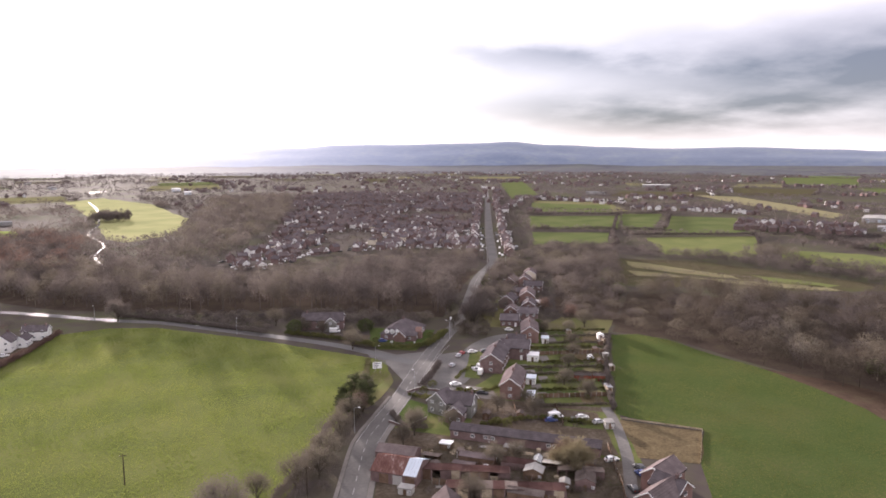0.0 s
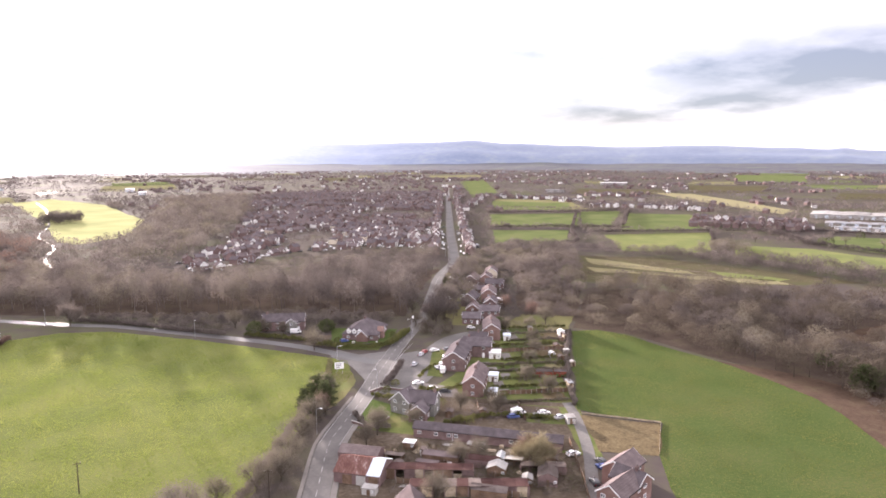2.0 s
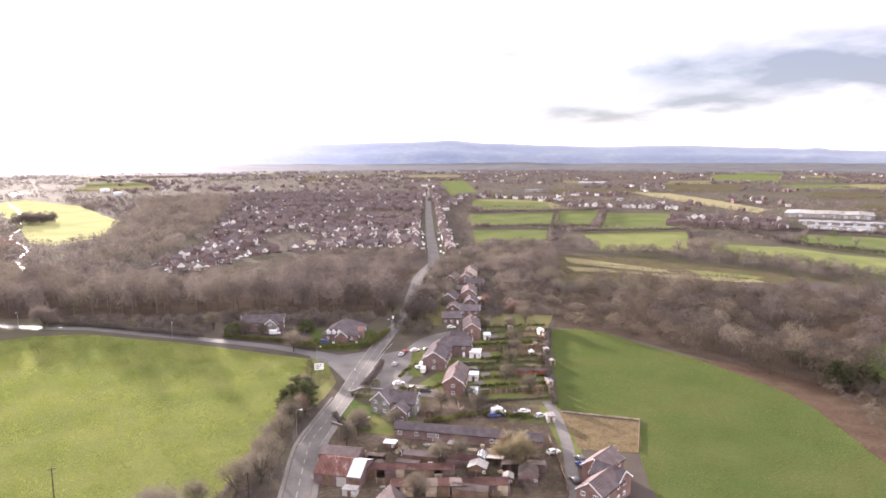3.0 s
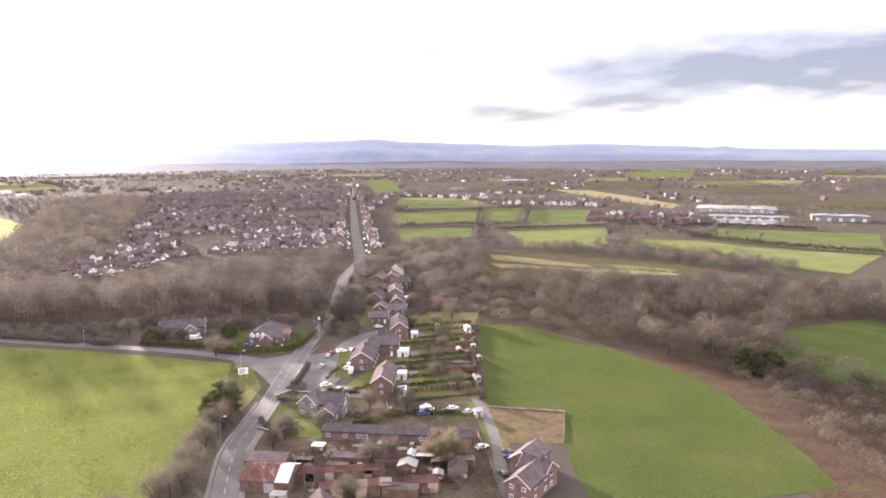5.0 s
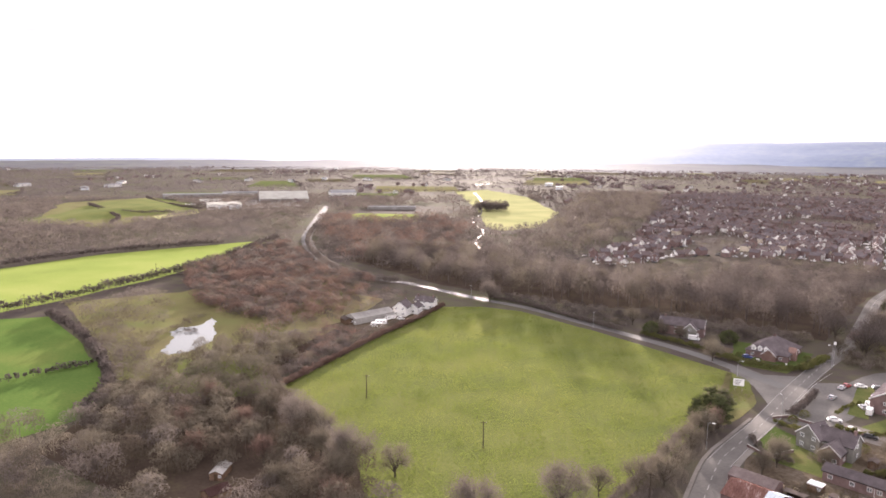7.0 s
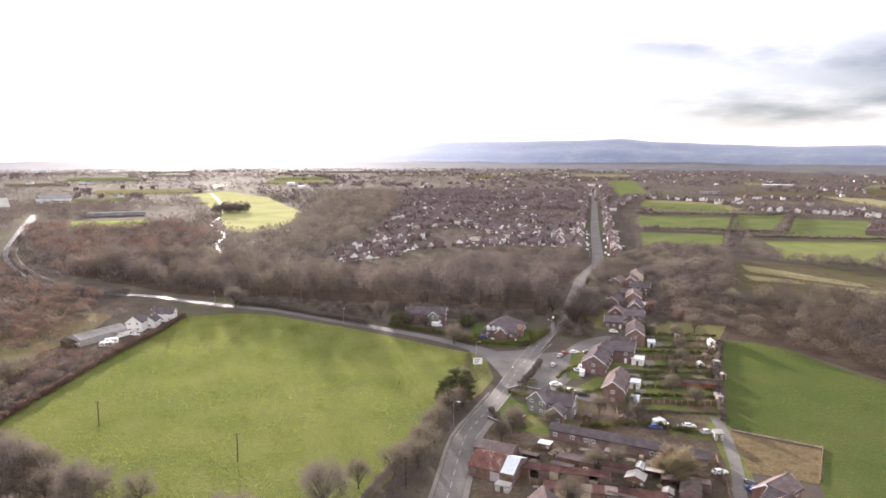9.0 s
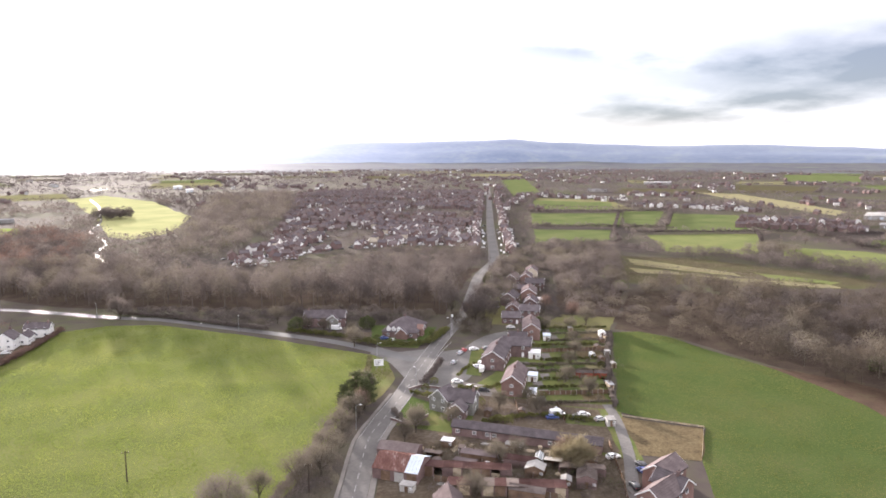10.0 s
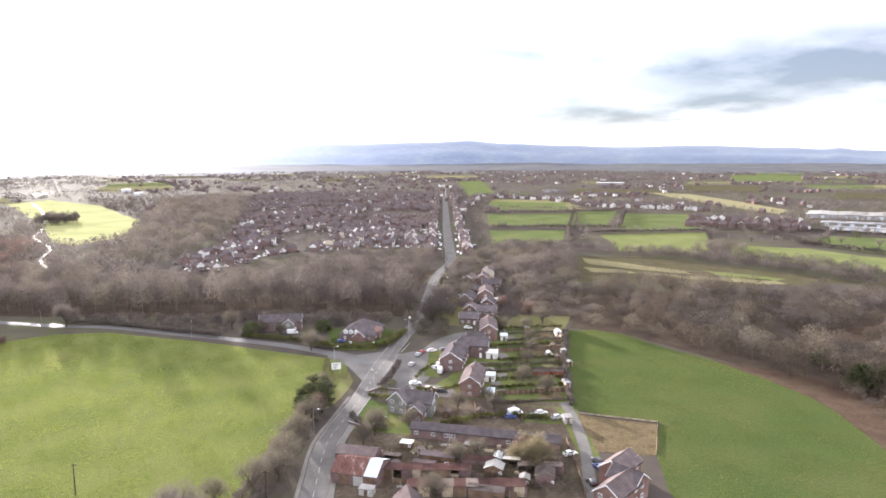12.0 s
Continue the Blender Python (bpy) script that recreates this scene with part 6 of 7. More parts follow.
for x, y, r, w, l, roof in ((-3.5, 181.5, -18, 5.0, 3.0, "felt"), (5.5, 176.2, -18, 6.0, 3.0, "tile_brown"), (15.0, 184.5, -18, 5.5, 2.4, "felt"), (29.5, 176.5, -16, 4.5, 3.0, "sheet_grey"), (26.5, 163.5, -18, 4.5, 3.0, "felt"), (40.5, 187.0, -14, 5.0, 2.2, "tile_brown")):
    leanto(x, y, r, w, l, roof, "open timber lean-to with a sloping roof")
for x, y in ((11.5, 176.0), (19.5, 163.5)):
    t = base("water_tank", x, y)
    part("tank", tube(bmesh.new(), [(0, 0, 0), (0, 0, 0.1), (0, 0, 1.3), (0, 0, 1.4)], [0.7, 0.75, 0.75, 0.6], 14), "upvc", t)
    part("lid", tube(bmesh.new(), [(0, 0, 1.4), (0, 0, 1.48)], [0.25, 0.22], 10), "tyre", t)
    tagged(t, "round white plastic water tank in the yard", "tank")


# ---------- gardens: lawns, hedges, fences ----------
GARDEN_Y = ((222.5, 224.5, 31, 57), (231.0, 232.5, 33, 58), (238.0, 240.0, 32, 60), (247.0, 248.5, 36, 61), (256.0, 257.5, 32, 64), (264.0, 266.0, 30, 66), (271.0, 274.0, 40, 68),
            (283.0, 286.0, 38, 71), (292.0, 294.0, 36, 73), (300.5, 302.5, 48, 75), (312.0, 314.0, 46, 77), (322.0, 324.0, 46, 78))
rng = random.Random(5)
GARDEN_BUSH = [[], []]
for i, (ya, yb, x0, x1) in enumerate(GARDEN_Y):
    if i + 1 < len(GARDEN_Y):
        yc, yd = GARDEN_Y[i + 1][0], GARDEN_Y[i + 1][1]
        cut = x0 + (x1 - x0) * rng.uniform(0.45, 0.75)
        yl = ya + (yb - ya) * (cut - x0) / (x1 - x0)
        patch("lawn", [(x0 + 1, ya + 0.8), (cut, yl + 0.8), (cut, yc + 0.2), (x0 + 1, yc - 0.8)], 0.06, ("lawn", "meadow", "pasture")[i % 3], "narrow strip of back garden lawn", 0.3, 3)
        patch("garden_bed", [(cut + 0.5, yl + 0.8), (x1 - 1, yb + 0.8), (x1 - 1, yd - 0.8), (cut + 0.5, yd - 0.6)], 0.06, ("plot_soil", "rough_grass", "lawn")[i % 3], "garden end with beds and worn ground", 0.3, 3)
        patch("patio", [(x0 + 0.5, ya + 1.0), (x0 + 4.0, ya + 1.2), (x0 + 4.2, yc - 1.0), (x0 + 0.5, yc - 1.2)], 0.085, "paving", "small paved patio behind the house", 0.3, 2)
        for k in range(4):
            bx = rng.uniform(x0 + 6, x1 - 2)
            s = (bx - x0) / (x1 - x0)
            lo, hi = ya + (yb - ya) * s, yc + (yd - yc) * s
            GARDEN_BUSH[k % 2].append((bx, rng.uniform(lo + 1.2, max(lo + 1.3, hi - 1.2)), rng.uniform(0, 360)))
    if i % 6 == 1:
        fence([(x0, ya), (x1, yb)], 1.7, "brown timber panel fence between gardens")
    else:
        hedge([(x0, ya), ((x0 + x1) / 2, (ya + yb) / 2 + 0.3), (x1, yb)], rng.uniform(1.0, 1.6), rng.uniform(0.7, 1.0), "twig_moss" if i % 5 in (0, 4) else "hedge_green", "dense garden hedge between the plots", 40 + i)
hedge([(57, 219), (60, 240), (64, 258), (70, 285), (78, 312)], 2.0, 0.9, "twig", "bare field hedge at the garden ends", 60)
hedge([(46, 207), (30, 211), (12, 206)], 1.8, 0.9, "hedge_green", "green hedge behind the low brick range", 61)
fence([(38, 223), (38, 206)], 1.5, "pale timber fence across the back garden")
fence([(24, 226), (24, 212)], 1.5, "timber fence across the back garden")
fence([(57.5, 212), (80.5, 202.5), (71.5, 180)], 0.55, "low weathered timber fence round the plot", "pale_timber")
fence([(48, 190), (46, 166), (44, 150)], 1.6, "timber fence beside the lane")
fence([(-3, 168), (14, 162), (28, 158)], 1.7, "dark timber fence across the yard")
fence([(8, 186), (12, 170)], 1.6, "timber fence across the yard")
fence([(26, 182), (22, 164)], 1.6, "timber fence across the yard")
hedge([(-2, 270), (-4.5, 256), (-7.8, 243)], 2.0, 1.7, "twig_dark", "dark bare hedge on the traffic island", 62)
hedge([(5, 238), (14, 236), (20, 240)], 1.8, 0.9, "hedge_green", "clipped hedge before the brick houses", 63)
hedge([(5, 252), (9, 262), (14, 268)], 1.3, 0.7, "hedge_green", "yellow-green front garden hedge", 64)
hedge([(-12, 233), (-2, 226), (-4, 221)], 2.0, 1.1, "hedge_green", "hedge round the front lawn", 65)
hedge([(-17, 215), (-12, 205), (-6, 203)], 1.8, 1.0, "twig", "bare hedge at the lawn corner", 66)
hedge([(-40, 299), (-24, 293), (-8, 296), (1, 318)], 3.0, 1.8, "hedge_green", "tall clipped green hedge round the villa", 67)
hedge([(-75, 317), (-60, 312), (-46, 306)], 2.4, 1.5, "hedge_green", "green hedge before the brick house", 68)
hedge([(-86, 319), (-112, 331), (-145, 346), (-172, 352)], 2.6, 1.5, "twig", "bare hedge along the side road", 69)
hedge([(-184, 318), (-180, 285), (-178, 250), (-172, 200), (-169, 178)], 2.6, 1.8, "twig_red", "thick bare hedge at the edge of the pasture", 70)
hedge([(-240, 358), (-262, 359), (-318, 384), (-414, 470), (-500, 580)], 5.0, 2.4, "twig", "overgrown bare hedge along the curving road", 73, "hedgerow", 80, 0.14)
hedge([(-36, 205), (-39, 174), (-43, 152)], 2.2, 1.4, "twig", "bare hedge between pasture and road", 71)
hedge([(-31, 274), (-30, 243), (-35, 210)], 1.8, 1.1, "rough_grass", "tangled dead grass bank beside the road", 72)
patch("yard_ground", [(9, 229), (51, 217), (50, 185), (47, 184), (4, 199), (9, 210)], 0.05, "yard", "trodden brown plots behind the low range", 0.6, 4)
patch("lawn", [(38, 214), (51, 211), (50, 203), (38, 206)], 0.075, "lawn", "small square of green lawn", 0.4, 3)
patch("lawn", [(-12, 230), (-3, 223), (-5, 214), (-12, 207), (-17, 214)], 0.07, "meadow", "green front lawn behind the hedge", 0.5, 3)
patch("lawn", [(8, 254), (14, 252), (17, 288), (12, 290)], 0.09, "lawn", "front garden lawn where cars are parked", 0.5, 3)
patch("lawn", [(-34, 300), (-10, 299), (-12, 290), (-28, 292)], 0.09, "lawn", "grass corner at the junction", 0.5, 3)
patch("lawn", [(-36, 330), (-4, 326), (-8, 300), (-34, 304)], 0.06, "meadow", "green garden round the villa", 0.5, 3)
patch("yard_ground", [(-46, 318), (-34, 316), (-38, 298), (-48, 305)], 0.06, "yard", "gravel drive between the two houses", 0.5, 3)
patch("yard_ground", [(8, 228), (20, 226), (18, 240), (6, 246)], 0.065, "paving", "paved parking court before the houses", 0.5, 3)

wood("reeds", "small dark clump of reeds in the pond", [(-262, 210), (-258, 207), (-255, 212), (-259, 215)], 1.6, 1.4, 120, "twig_dark", 26, 0.05)
wood("scrub", "low bushes leaning over the pond", [(-245, 180), (-263, 200), (-273, 236), (-280, 232), (-268, 196), (-248, 176)], 4.5, 3.0, 200, "twig_moss", 27, 0.06)
# ---------- trees near the camera ----------
TREES = [make_tree(11, 9.5, 4.4, "tall bare roadside tree with spreading limbs", "twig_moss"), make_tree(12, 7.5, 3.8, "rounded bare tree with fine twigs", "twig_moss"),
         make_tree(13, 6.0, 3.2, "small bare garden tree", "twig_moss"), make_tree(14, 8.0, 3.6, "bare tree with pale reddish twigs", "twig_red")]
put_many(TREES[0], [(-33, 181, 0), (-31, 196, 40), (-33, 171, 80), (-38, 165, 20), (-30, 208, 150), (-29, 232, 10), (-95, 140, 0), (-128, 150, 50), (-104, 128, 130), (-150, 152, 20), (-40, 292, 0), (-84, 334, 60), (70, 330, 0)])
put_many(TREES[1], [(-46, 158, 90), (7.0, 157, 60), (-120, 140, 30), (-140, 135, 70), (-116, 118, 10), (-158, 162, 0), (5, 330, 50), (14, 334, 100), (-9, 199, 0), (20, 345, 0), (24, 356, 30)])
put_many(TREES[2], [(-12, 192, 0), (-9, 205, 50), (18, 218, 20), (30, 215, 80), (20, 180, 10), (14, 178, 120), (51, 232, 0), (50, 264, 40), (55, 280, 90), (57, 296, 10), (48, 318, 0), (60, 320, 70), (45, 245, 0), (2, 204, 0), (28, 222, 0), (-44, 312, 0), (-66, 320, 30), (-58, 318, 120), (-70, 326, 60)])
put_many(TREES[3], [(33, 176, 0), (-28, 214, 30), (-98, 118, 60), (-130, 128, 0), (-148, 120, 20), (-165, 130, 100), (-150, 140, 10), (-176, 150, 0), (66, 345, 0), (54, 362, 30), (12, 345, 10)])
put_many(make_tree(15, 11, 7.0, "broad round bare tree at the pasture edge", "twig", 18, 6000, 0.035), [(-51.5, 146.5, 0), (-168, 344, 60), (-108, 138, 60), (-136, 148, 20), (-66, 130, 100)])
put_many(make_tree(16, 8.4, 5.8, "round pale tan tree beside the low range", "twig_tan", 22, 11000, 0.05), [(34.6, 174.5, 0)])
put_many(make_pine(21, 10.5, 4.6, "tall ragged dark pine at the roadside"), [(-30.5, 226, 0), (-27.0, 219, 130)])
put_many(make_pine(25, 8.0, 3.6, "dark ragged pine with drooping limbs"), [(-33.5, 220, 70), (-27.5, 233, 200), (-31.0, 213, 20)])
put_many(make_tree(31, 13, 7.5, "tall bare tree crowding the main road", "twig_dark", 18, 2600, 0.05), [(15.2, 332, 0), (17.6, 345, 130), (21.0, 372, 60), (3.5, 352, 200)])
put_many(make_evergreen(22, 6.0, 3.6, "broad dark evergreen beside the road", False), [(29, 438, 0), (33, 446, 40), (45, 322, 0), (-38, 324, 0), (-72, 322, 40), (172, 246, 0), (181, 238, 60), (168, 256, 20)])
put_many(make_evergreen(29, 9.5, 4.6, "tall dark evergreen at the wood's edge", False, 2200), [(164, 226, 0), (170, 221, 70)])
put_many(make_evergreen(23, 2.6, 1.5, "rounded green garden bush", False, 700, "hedge_green"), [(40, 289, 0), (47, 268, 30), (44, 252, 0), (52, 242, 50), (12, 222, 0), (57, 305, 0), (62, 293, 0), (-4, 243, 0), (-7, 236, 20), (50, 276, 0), (17, 207, 0), (20, 206, 50), (34, 228, 0), (62, 262, 0), (-31, 303, 0), (-6, 312, 0), (1, 228, 0)])

put_many(make_evergreen(27, 1.7, 0.9, "low olive-green garden shrub in a plot", False, 360, "hedge_green"), GARDEN_BUSH[0])
put_many(make_evergreen(28, 2.0, 1.1, "bare brown garden shrub", False, 420, "twig_moss"), GARDEN_BUSH[1])

# ---------- vehicles ----------
CARS = {k: make_car("car_" + k, "parked %s hatchback car" % k) for k in ("white", "silver", "black", "blue", "red", "grey")}
put_many(CARS["white"], [(4.5, 244.5, 10), (12.5, 286.5, 15), (47.0, 181.0, 20), (-193, 279, 40), (-187.5, 282, 10), (-203, 284, 70), (45.0, 212.0, 5), (32.0, 324.0, 0), (41.5, 438.0, 80), (9.5, 238.0, -15)], 0.1)
put_many(CARS["silver"], [(3.5, 267.5, 70), (6.5, 281.0, 70), (49.5, 208.0, 20), (12.5, 262.5, 110), (26.0, 392.0, 60), (36.0, 402.0, 10)], 0.1)
put_many(CARS["black"], [(14.0, 235.0, -10), (53.4, 176.0, 110), (48.4, 164.0, 100), (17.5, 277.5, 10), (30, 380, 30)], 0.1)
put_many(CARS["blue"], [(52.8, 172.4, 115), (34.5, 209.5, 5), (-28.0, 304.5, 10)], 0.1)
put_many(CARS["red"], [(8.0, 284.5, 60), (33.0, 345.0, 20)], 0.1)
put_many(CARS["grey"], [(18.2, 287.5, 10), (17.0, 272.0, 15), (42.0, 209.5, 8), (28, 368, 20)], 0.1)
put_many(make_car("car_white", "white panel van parked beside the house", True), [(14.5, 258.0, 80), (-52.5, 321.5, 5), (36.5, 212.0, 8)], 0.1)

# ---------- street furniture ----------
for a in ((-27.5, 201, 0, 8), (-99, 318.5, -60, 8), (-27.0, 262, 20, 10), (2.8, 308, 180, 9), (-181, 346, -80, 8), (-10.5, 240, 120, 7), (30, 420, 180, 8), (48, 520, 180, 8), (34, 560, 0, 8), (60, 700, 180, 8)):
    lamp_post(*a)
for a in ((-136, 183, 30), (-83, 167.5, 20), (-367, 194, 10), (-394, 295, 0), (-34, 160, 0)):
    power_pole(*a)


def road_sign(x, y, rot, w, h, z, label, bars=3):
    s = base("road_sign", x, y, rot)
    for dx in (-w / 3, w / 3) if w > 1 else (0,):
        part("post", tube(bmesh.new(), [(dx, 0.05, 0), (dx, 0.05, z + h)], [0.05, 0.05], 6), "steel", s)
    b = part("board", boxed(-w / 2, w / 2, -0.03, 0.0, z, z + h), "upvc", s, "white sign board")
    for i in range(bars):
        part("line_bar", boxed(-w * 0.36, w * (0.05 + 0.11 * (i % 3)), -0.036, -0.031, z + h * (0.2 + 0.25 * i), z + h * (0.2 + 0.25 * i) + h * 0.1), "car_black", b)
    return tagged(s, label, "road sign")


road_sign(-26.0, 259.0, 8, 3.6, 2.6, 2.0, "large white direction sign on grey posts")
road_sign(-23.5, 299.5, 0, 1.2, 1.0, 0.8, "small pale notice board on the grass", 2)
road_sign(3.4, 311.0, 0, 0.9, 1.2, 8.9, "white sign at the top of a pole", 1)
road_sign(-13.0, 299.0, 10, 0.7, 0.8, 0.9, "small pale marker sign", 1)

# ---------- road markings ----------
line = smooth_line(MAIN[:12], 1.0)
nn = normals2(line)
MARK = base("road_marking", 0, 0)
for i in range(0, len(line) - 4, 6):
    if line[i].y > 800:
        break
    bm = bmesh.new()
    q = []
    for j, s in ((i, -0.09), (i, 0.09), (i + 3, 0.09), (i + 3, -0.09)):
        p = line[j] + nn[j] * s
        q.append((p.x, p.y, 0.116))
    slab(bm, q, 0.01)
    bmesh.ops.recalc_face_normals(bm, faces=bm.faces)
    part("dash", bm, "paint_worn", MARK)
tagged(MARK, "broken white centre line on the main road", "road marking", kind="structure")
for off in (3.2, -3.2):
    tagged(ribbon("road_marking", MAIN[2:8], off + 0.07, off - 0.07, 0.118, "paint_worn", 3), "thin white edge line on the main road", "road marking", kind="structure")
tagged(ribbon("road_marking", [(-9, 246), (-6, 262), (-2, 282), (3, 300)], 0.07, -0.07, 0.118, "paint_white", 3), "thin white lane line at the junction", "road marking", kind="structure")


# ---------- the town ----------
def town_kind(w, l, eave, rise, wall, roof, label, white_front, storeys=2, hip=False):
    h = new("town_house")
    part("wall", boxed(-w / 2, w / 2, -l / 2, l / 2, 0, eave) if hip else gable_wall(bmesh.new(), w, l, eave, rise), wall, h)
    part("roof", (hip_roof if hip else gable_roof)(bmesh.new(), w, l, eave, rise, 0.3), roof, h)
    if white_front and not hip:
        for e in (-1, 1):
            part("bargeboard", bargeboard(w, l, eave, rise, e), "upvc", h)
        for e in (-1, 1):
            bm = bmesh.new()
            a = [bm.verts.new((x, e * (l / 2 + 0.03), z)) for x, z in ((-w * 0.46, eave - 0.9), (w * 0.46, eave - 0.9), (w * 0.46, eave - 0.1), (0, eave + rise * 0.9), (-w * 0.46, eave - 0.1))]
            b = [bm.verts.new((x, e * (l / 2 + 0.09), z)) for x, z in ((-w * 0.46, eave - 0.9), (w * 0.46, eave - 0.9), (w * 0.46, eave - 0.1), (0, eave + rise * 0.9), (-w * 0.46, eave - 0.1))]
            bm.faces.new(a), bm.faces.new(b[::-1])
            for i in range(5):
                bm.faces.new((a[i], a[i - 1], b[i - 1], b[i]))
            bmesh.ops.recalc_face_normals(bm, faces=bm.faces)
            part("gable_panel", bm, "render_white", h, "white rendered gable panel")
    part("chimney", box(boxed(-0.45, 0.45, -0.4, 0.4, eave + rise - 0.6, eave + rise + 1.0), -0.5, 0.5, -0.45, 0.45, eave + rise + 1.0, eave + rise + 1.15), "brick_dark", h)
    for s in range(storeys):
        window(h, -w / 4, -l / 2 - 0.02, 0.8 + 2.3 * s, 0, 1.4, 1.2)
        window(h, w / 4, -l / 2 - 0.02, 0.8 + 2.3 * s, 0, 1.4, 1.2)
    part("door", boxed(w / 2, w / 2 + 0.06, -0.5, 0.5, 0, 2.05), "upvc", h)
    return tagged(h, label, "house", "town houses")


KINDS = [town_kind(6.2, 7.6, 4.6, 2.4, "brick_dark", "tile_brown", "brick house with a white gable front", True),
         town_kind(6.2, 8, 4.6, 2.2, "brick_dark", "tile_red", "dark brick house with red tiled roof", False),
         town_kind(6.4, 7.6, 4.6, 2.3, "brick_dark", "slate", "brick house with a grey roof", False),
         town_kind(6.2, 7.4, 4.6, 2.3, "render_white", "tile_brown", "white rendered house with a brown roof", False),
         town_kind(7.2, 8, 2.7, 2.6, "brick_dark", "tile_brown", "brick bungalow with a white gable", True, 1),
         town_kind(7, 7.6, 4.6, 2.3, "render_cream", "slate", "cream rendered house with a hipped roof", False, 2, True)]

rng = random.Random(12)
sites = []


def street(pts, spacing, setback, kinds, poly=None, sides=(-1, 1), along=0.5):
    """Houses on both sides of a street, most with a gable to the road's course."""
    ln = smooth_line(pts, spacing)
    ns = normals2(ln)
    for p, n in zip(ln, ns):
        for s in sides:
            if rng.random() < 0.1:
                continue
            q = p + n * s * setback * rng.uniform(0.9, 1.15) + Vector((rng.uniform(-1, 1), rng.uniform(-1, 1)))
            if poly and not inside(q.x, q.y, poly):
                continue
            ang = math.degrees(math.atan2(n.y, n.x))
            sites.append((q.x, q.y, ang + (0 if rng.random() < along else 90) + rng.uniform(-4, 4), rng.choice(kinds)))


MAIN_FAR = [(41, 575), (54, 806), (70, 1060), (92, 1427)]
street(MAIN_FAR, 9, 15, (0, 0, 1, 2, 3, 3), None, (-1, 1), 0.7)
for k in range(150):
    # short streets turned this way and that, as on an estate
    cx, cy = rng.uniform(-330, 60), 600 + 900 * rng.random() ** 1.2
    if not inside(cx, cy, TOWN):
        continue
    turn = radians(rng.choice((-8, -8, 35, 82, 82, -50)) + rng.uniform(-6, 6))
    d = Vector((math.sin(-turn), math.cos(turn))) * rng.uniform(28, 55)
    c = Vector((cx, cy))
    bend = Vector((-d.y, d.x)) * rng.uniform(-0.15, 0.15)
    street([tuple(c - d), tuple(c + bend), tuple(c + d)], 9.5, 10, (0, 4, 1, 2, 1, 2, 2, 5, 0, 4, 3, 2), TOWN, (-1, 1), 0.5)
street([(-168, 535), (-120, 562), (-75, 612), (-30, 640)], 11, 9, (1, 2, 1, 4, 2), None, (1,), 0.5)
street([(338, 776), (379, 754), (440, 716)], 8, 8, (1, 0, 2, 4, 3), None, (-1, 1), 0.4)
street([(350, 808), (396, 784), (455, 748)], 8, 8, (1, 0, 2, 4), None, (-1, 1), 0.2)
street([(372, 850), (430, 815), (480, 790)], 8, 8, (0, 2, 4, 3), None, (-1, 1), 0.4)
street([(300, 1075), (370, 1045), (440, 985)], 12, 9, (3, 3, 5, 2), None, (-1, 1), 0.2)
street([(100, 1000), (118, 1130), (160, 1290)], 16, 10, (3, 3, 5, 1), None, (1,), 0.5)
street([(150, 1340), (230, 1300), (300, 1180)], 16, 14, (3, 5, 2, 1), None, (-1, 1), 0.4)
sites += [(-150, 508, 40, 0), (-139, 514, 30, 4), (-131, 532, 60, 2), (-158, 520, -20, 1), (-122, 545, 10, 2)]
clear = []
for q in sites:
    if all((q[0] - o[0]) ** 2 + (q[1] - o[1]) ** 2 > 64 for o in clear):
        clear.append(q)
sites = clear
sites.sort(key=lambda s: s[0] ** 2 + s[1] ** 2)
near, far = sites[:215], sites[215:]
for k, first in enumerate(KINDS):
    put_many(first, [(x, y, r) for x, y, r, kk in near if kk == k])

# beyond the countable houses: small distant houses, joined
WEDGE = []
for i in range(9000):
    az = rng.uniform(-42, 64)
    r = 1000 + 3100 * rng.random() ** 0.75
    dens = noise.noise(Vector((az * 0.13, r * 0.0030, 2.0))) + 0.5 * noise.noise(Vector((az * 0.4, r * 0.008, 6.0)))
    if dens + 0.35 * math.exp(-((az + 5) / 16) ** 2) - 0.14 * (az > 22) < rng.uniform(0.1, 0.35):
        continue
    WEDGE.append((-math.sin(radians(az)) * r, math.cos(radians(az)) * r, rng.choice((0, 30, 60, 90, 120)) + rng.uniform(-8, 8), rng.choice((0, 0, 1, 2, 4, 3))))
HILL_MEADOW = [(-787, 412), (-1029, 683), (-1002, 770), (-757, 635), (-765, 506)]
SPORTS = [(-531, 671), (-567, 741), (-489, 776), (-439, 702), (-477, 667)]
SKIP = [MEADOW, LUSH, HILL_ROUGH, HILL_MEADOW, SPORTS, DARKGREEN] + [f[0] for f in FAR_FIELDS] + [f[0] for f in PATCHWORK] + [WOOD_2]
far += [s for s in WEDGE if not any(inside(s[0], s[1], p) for p in SKIP)]


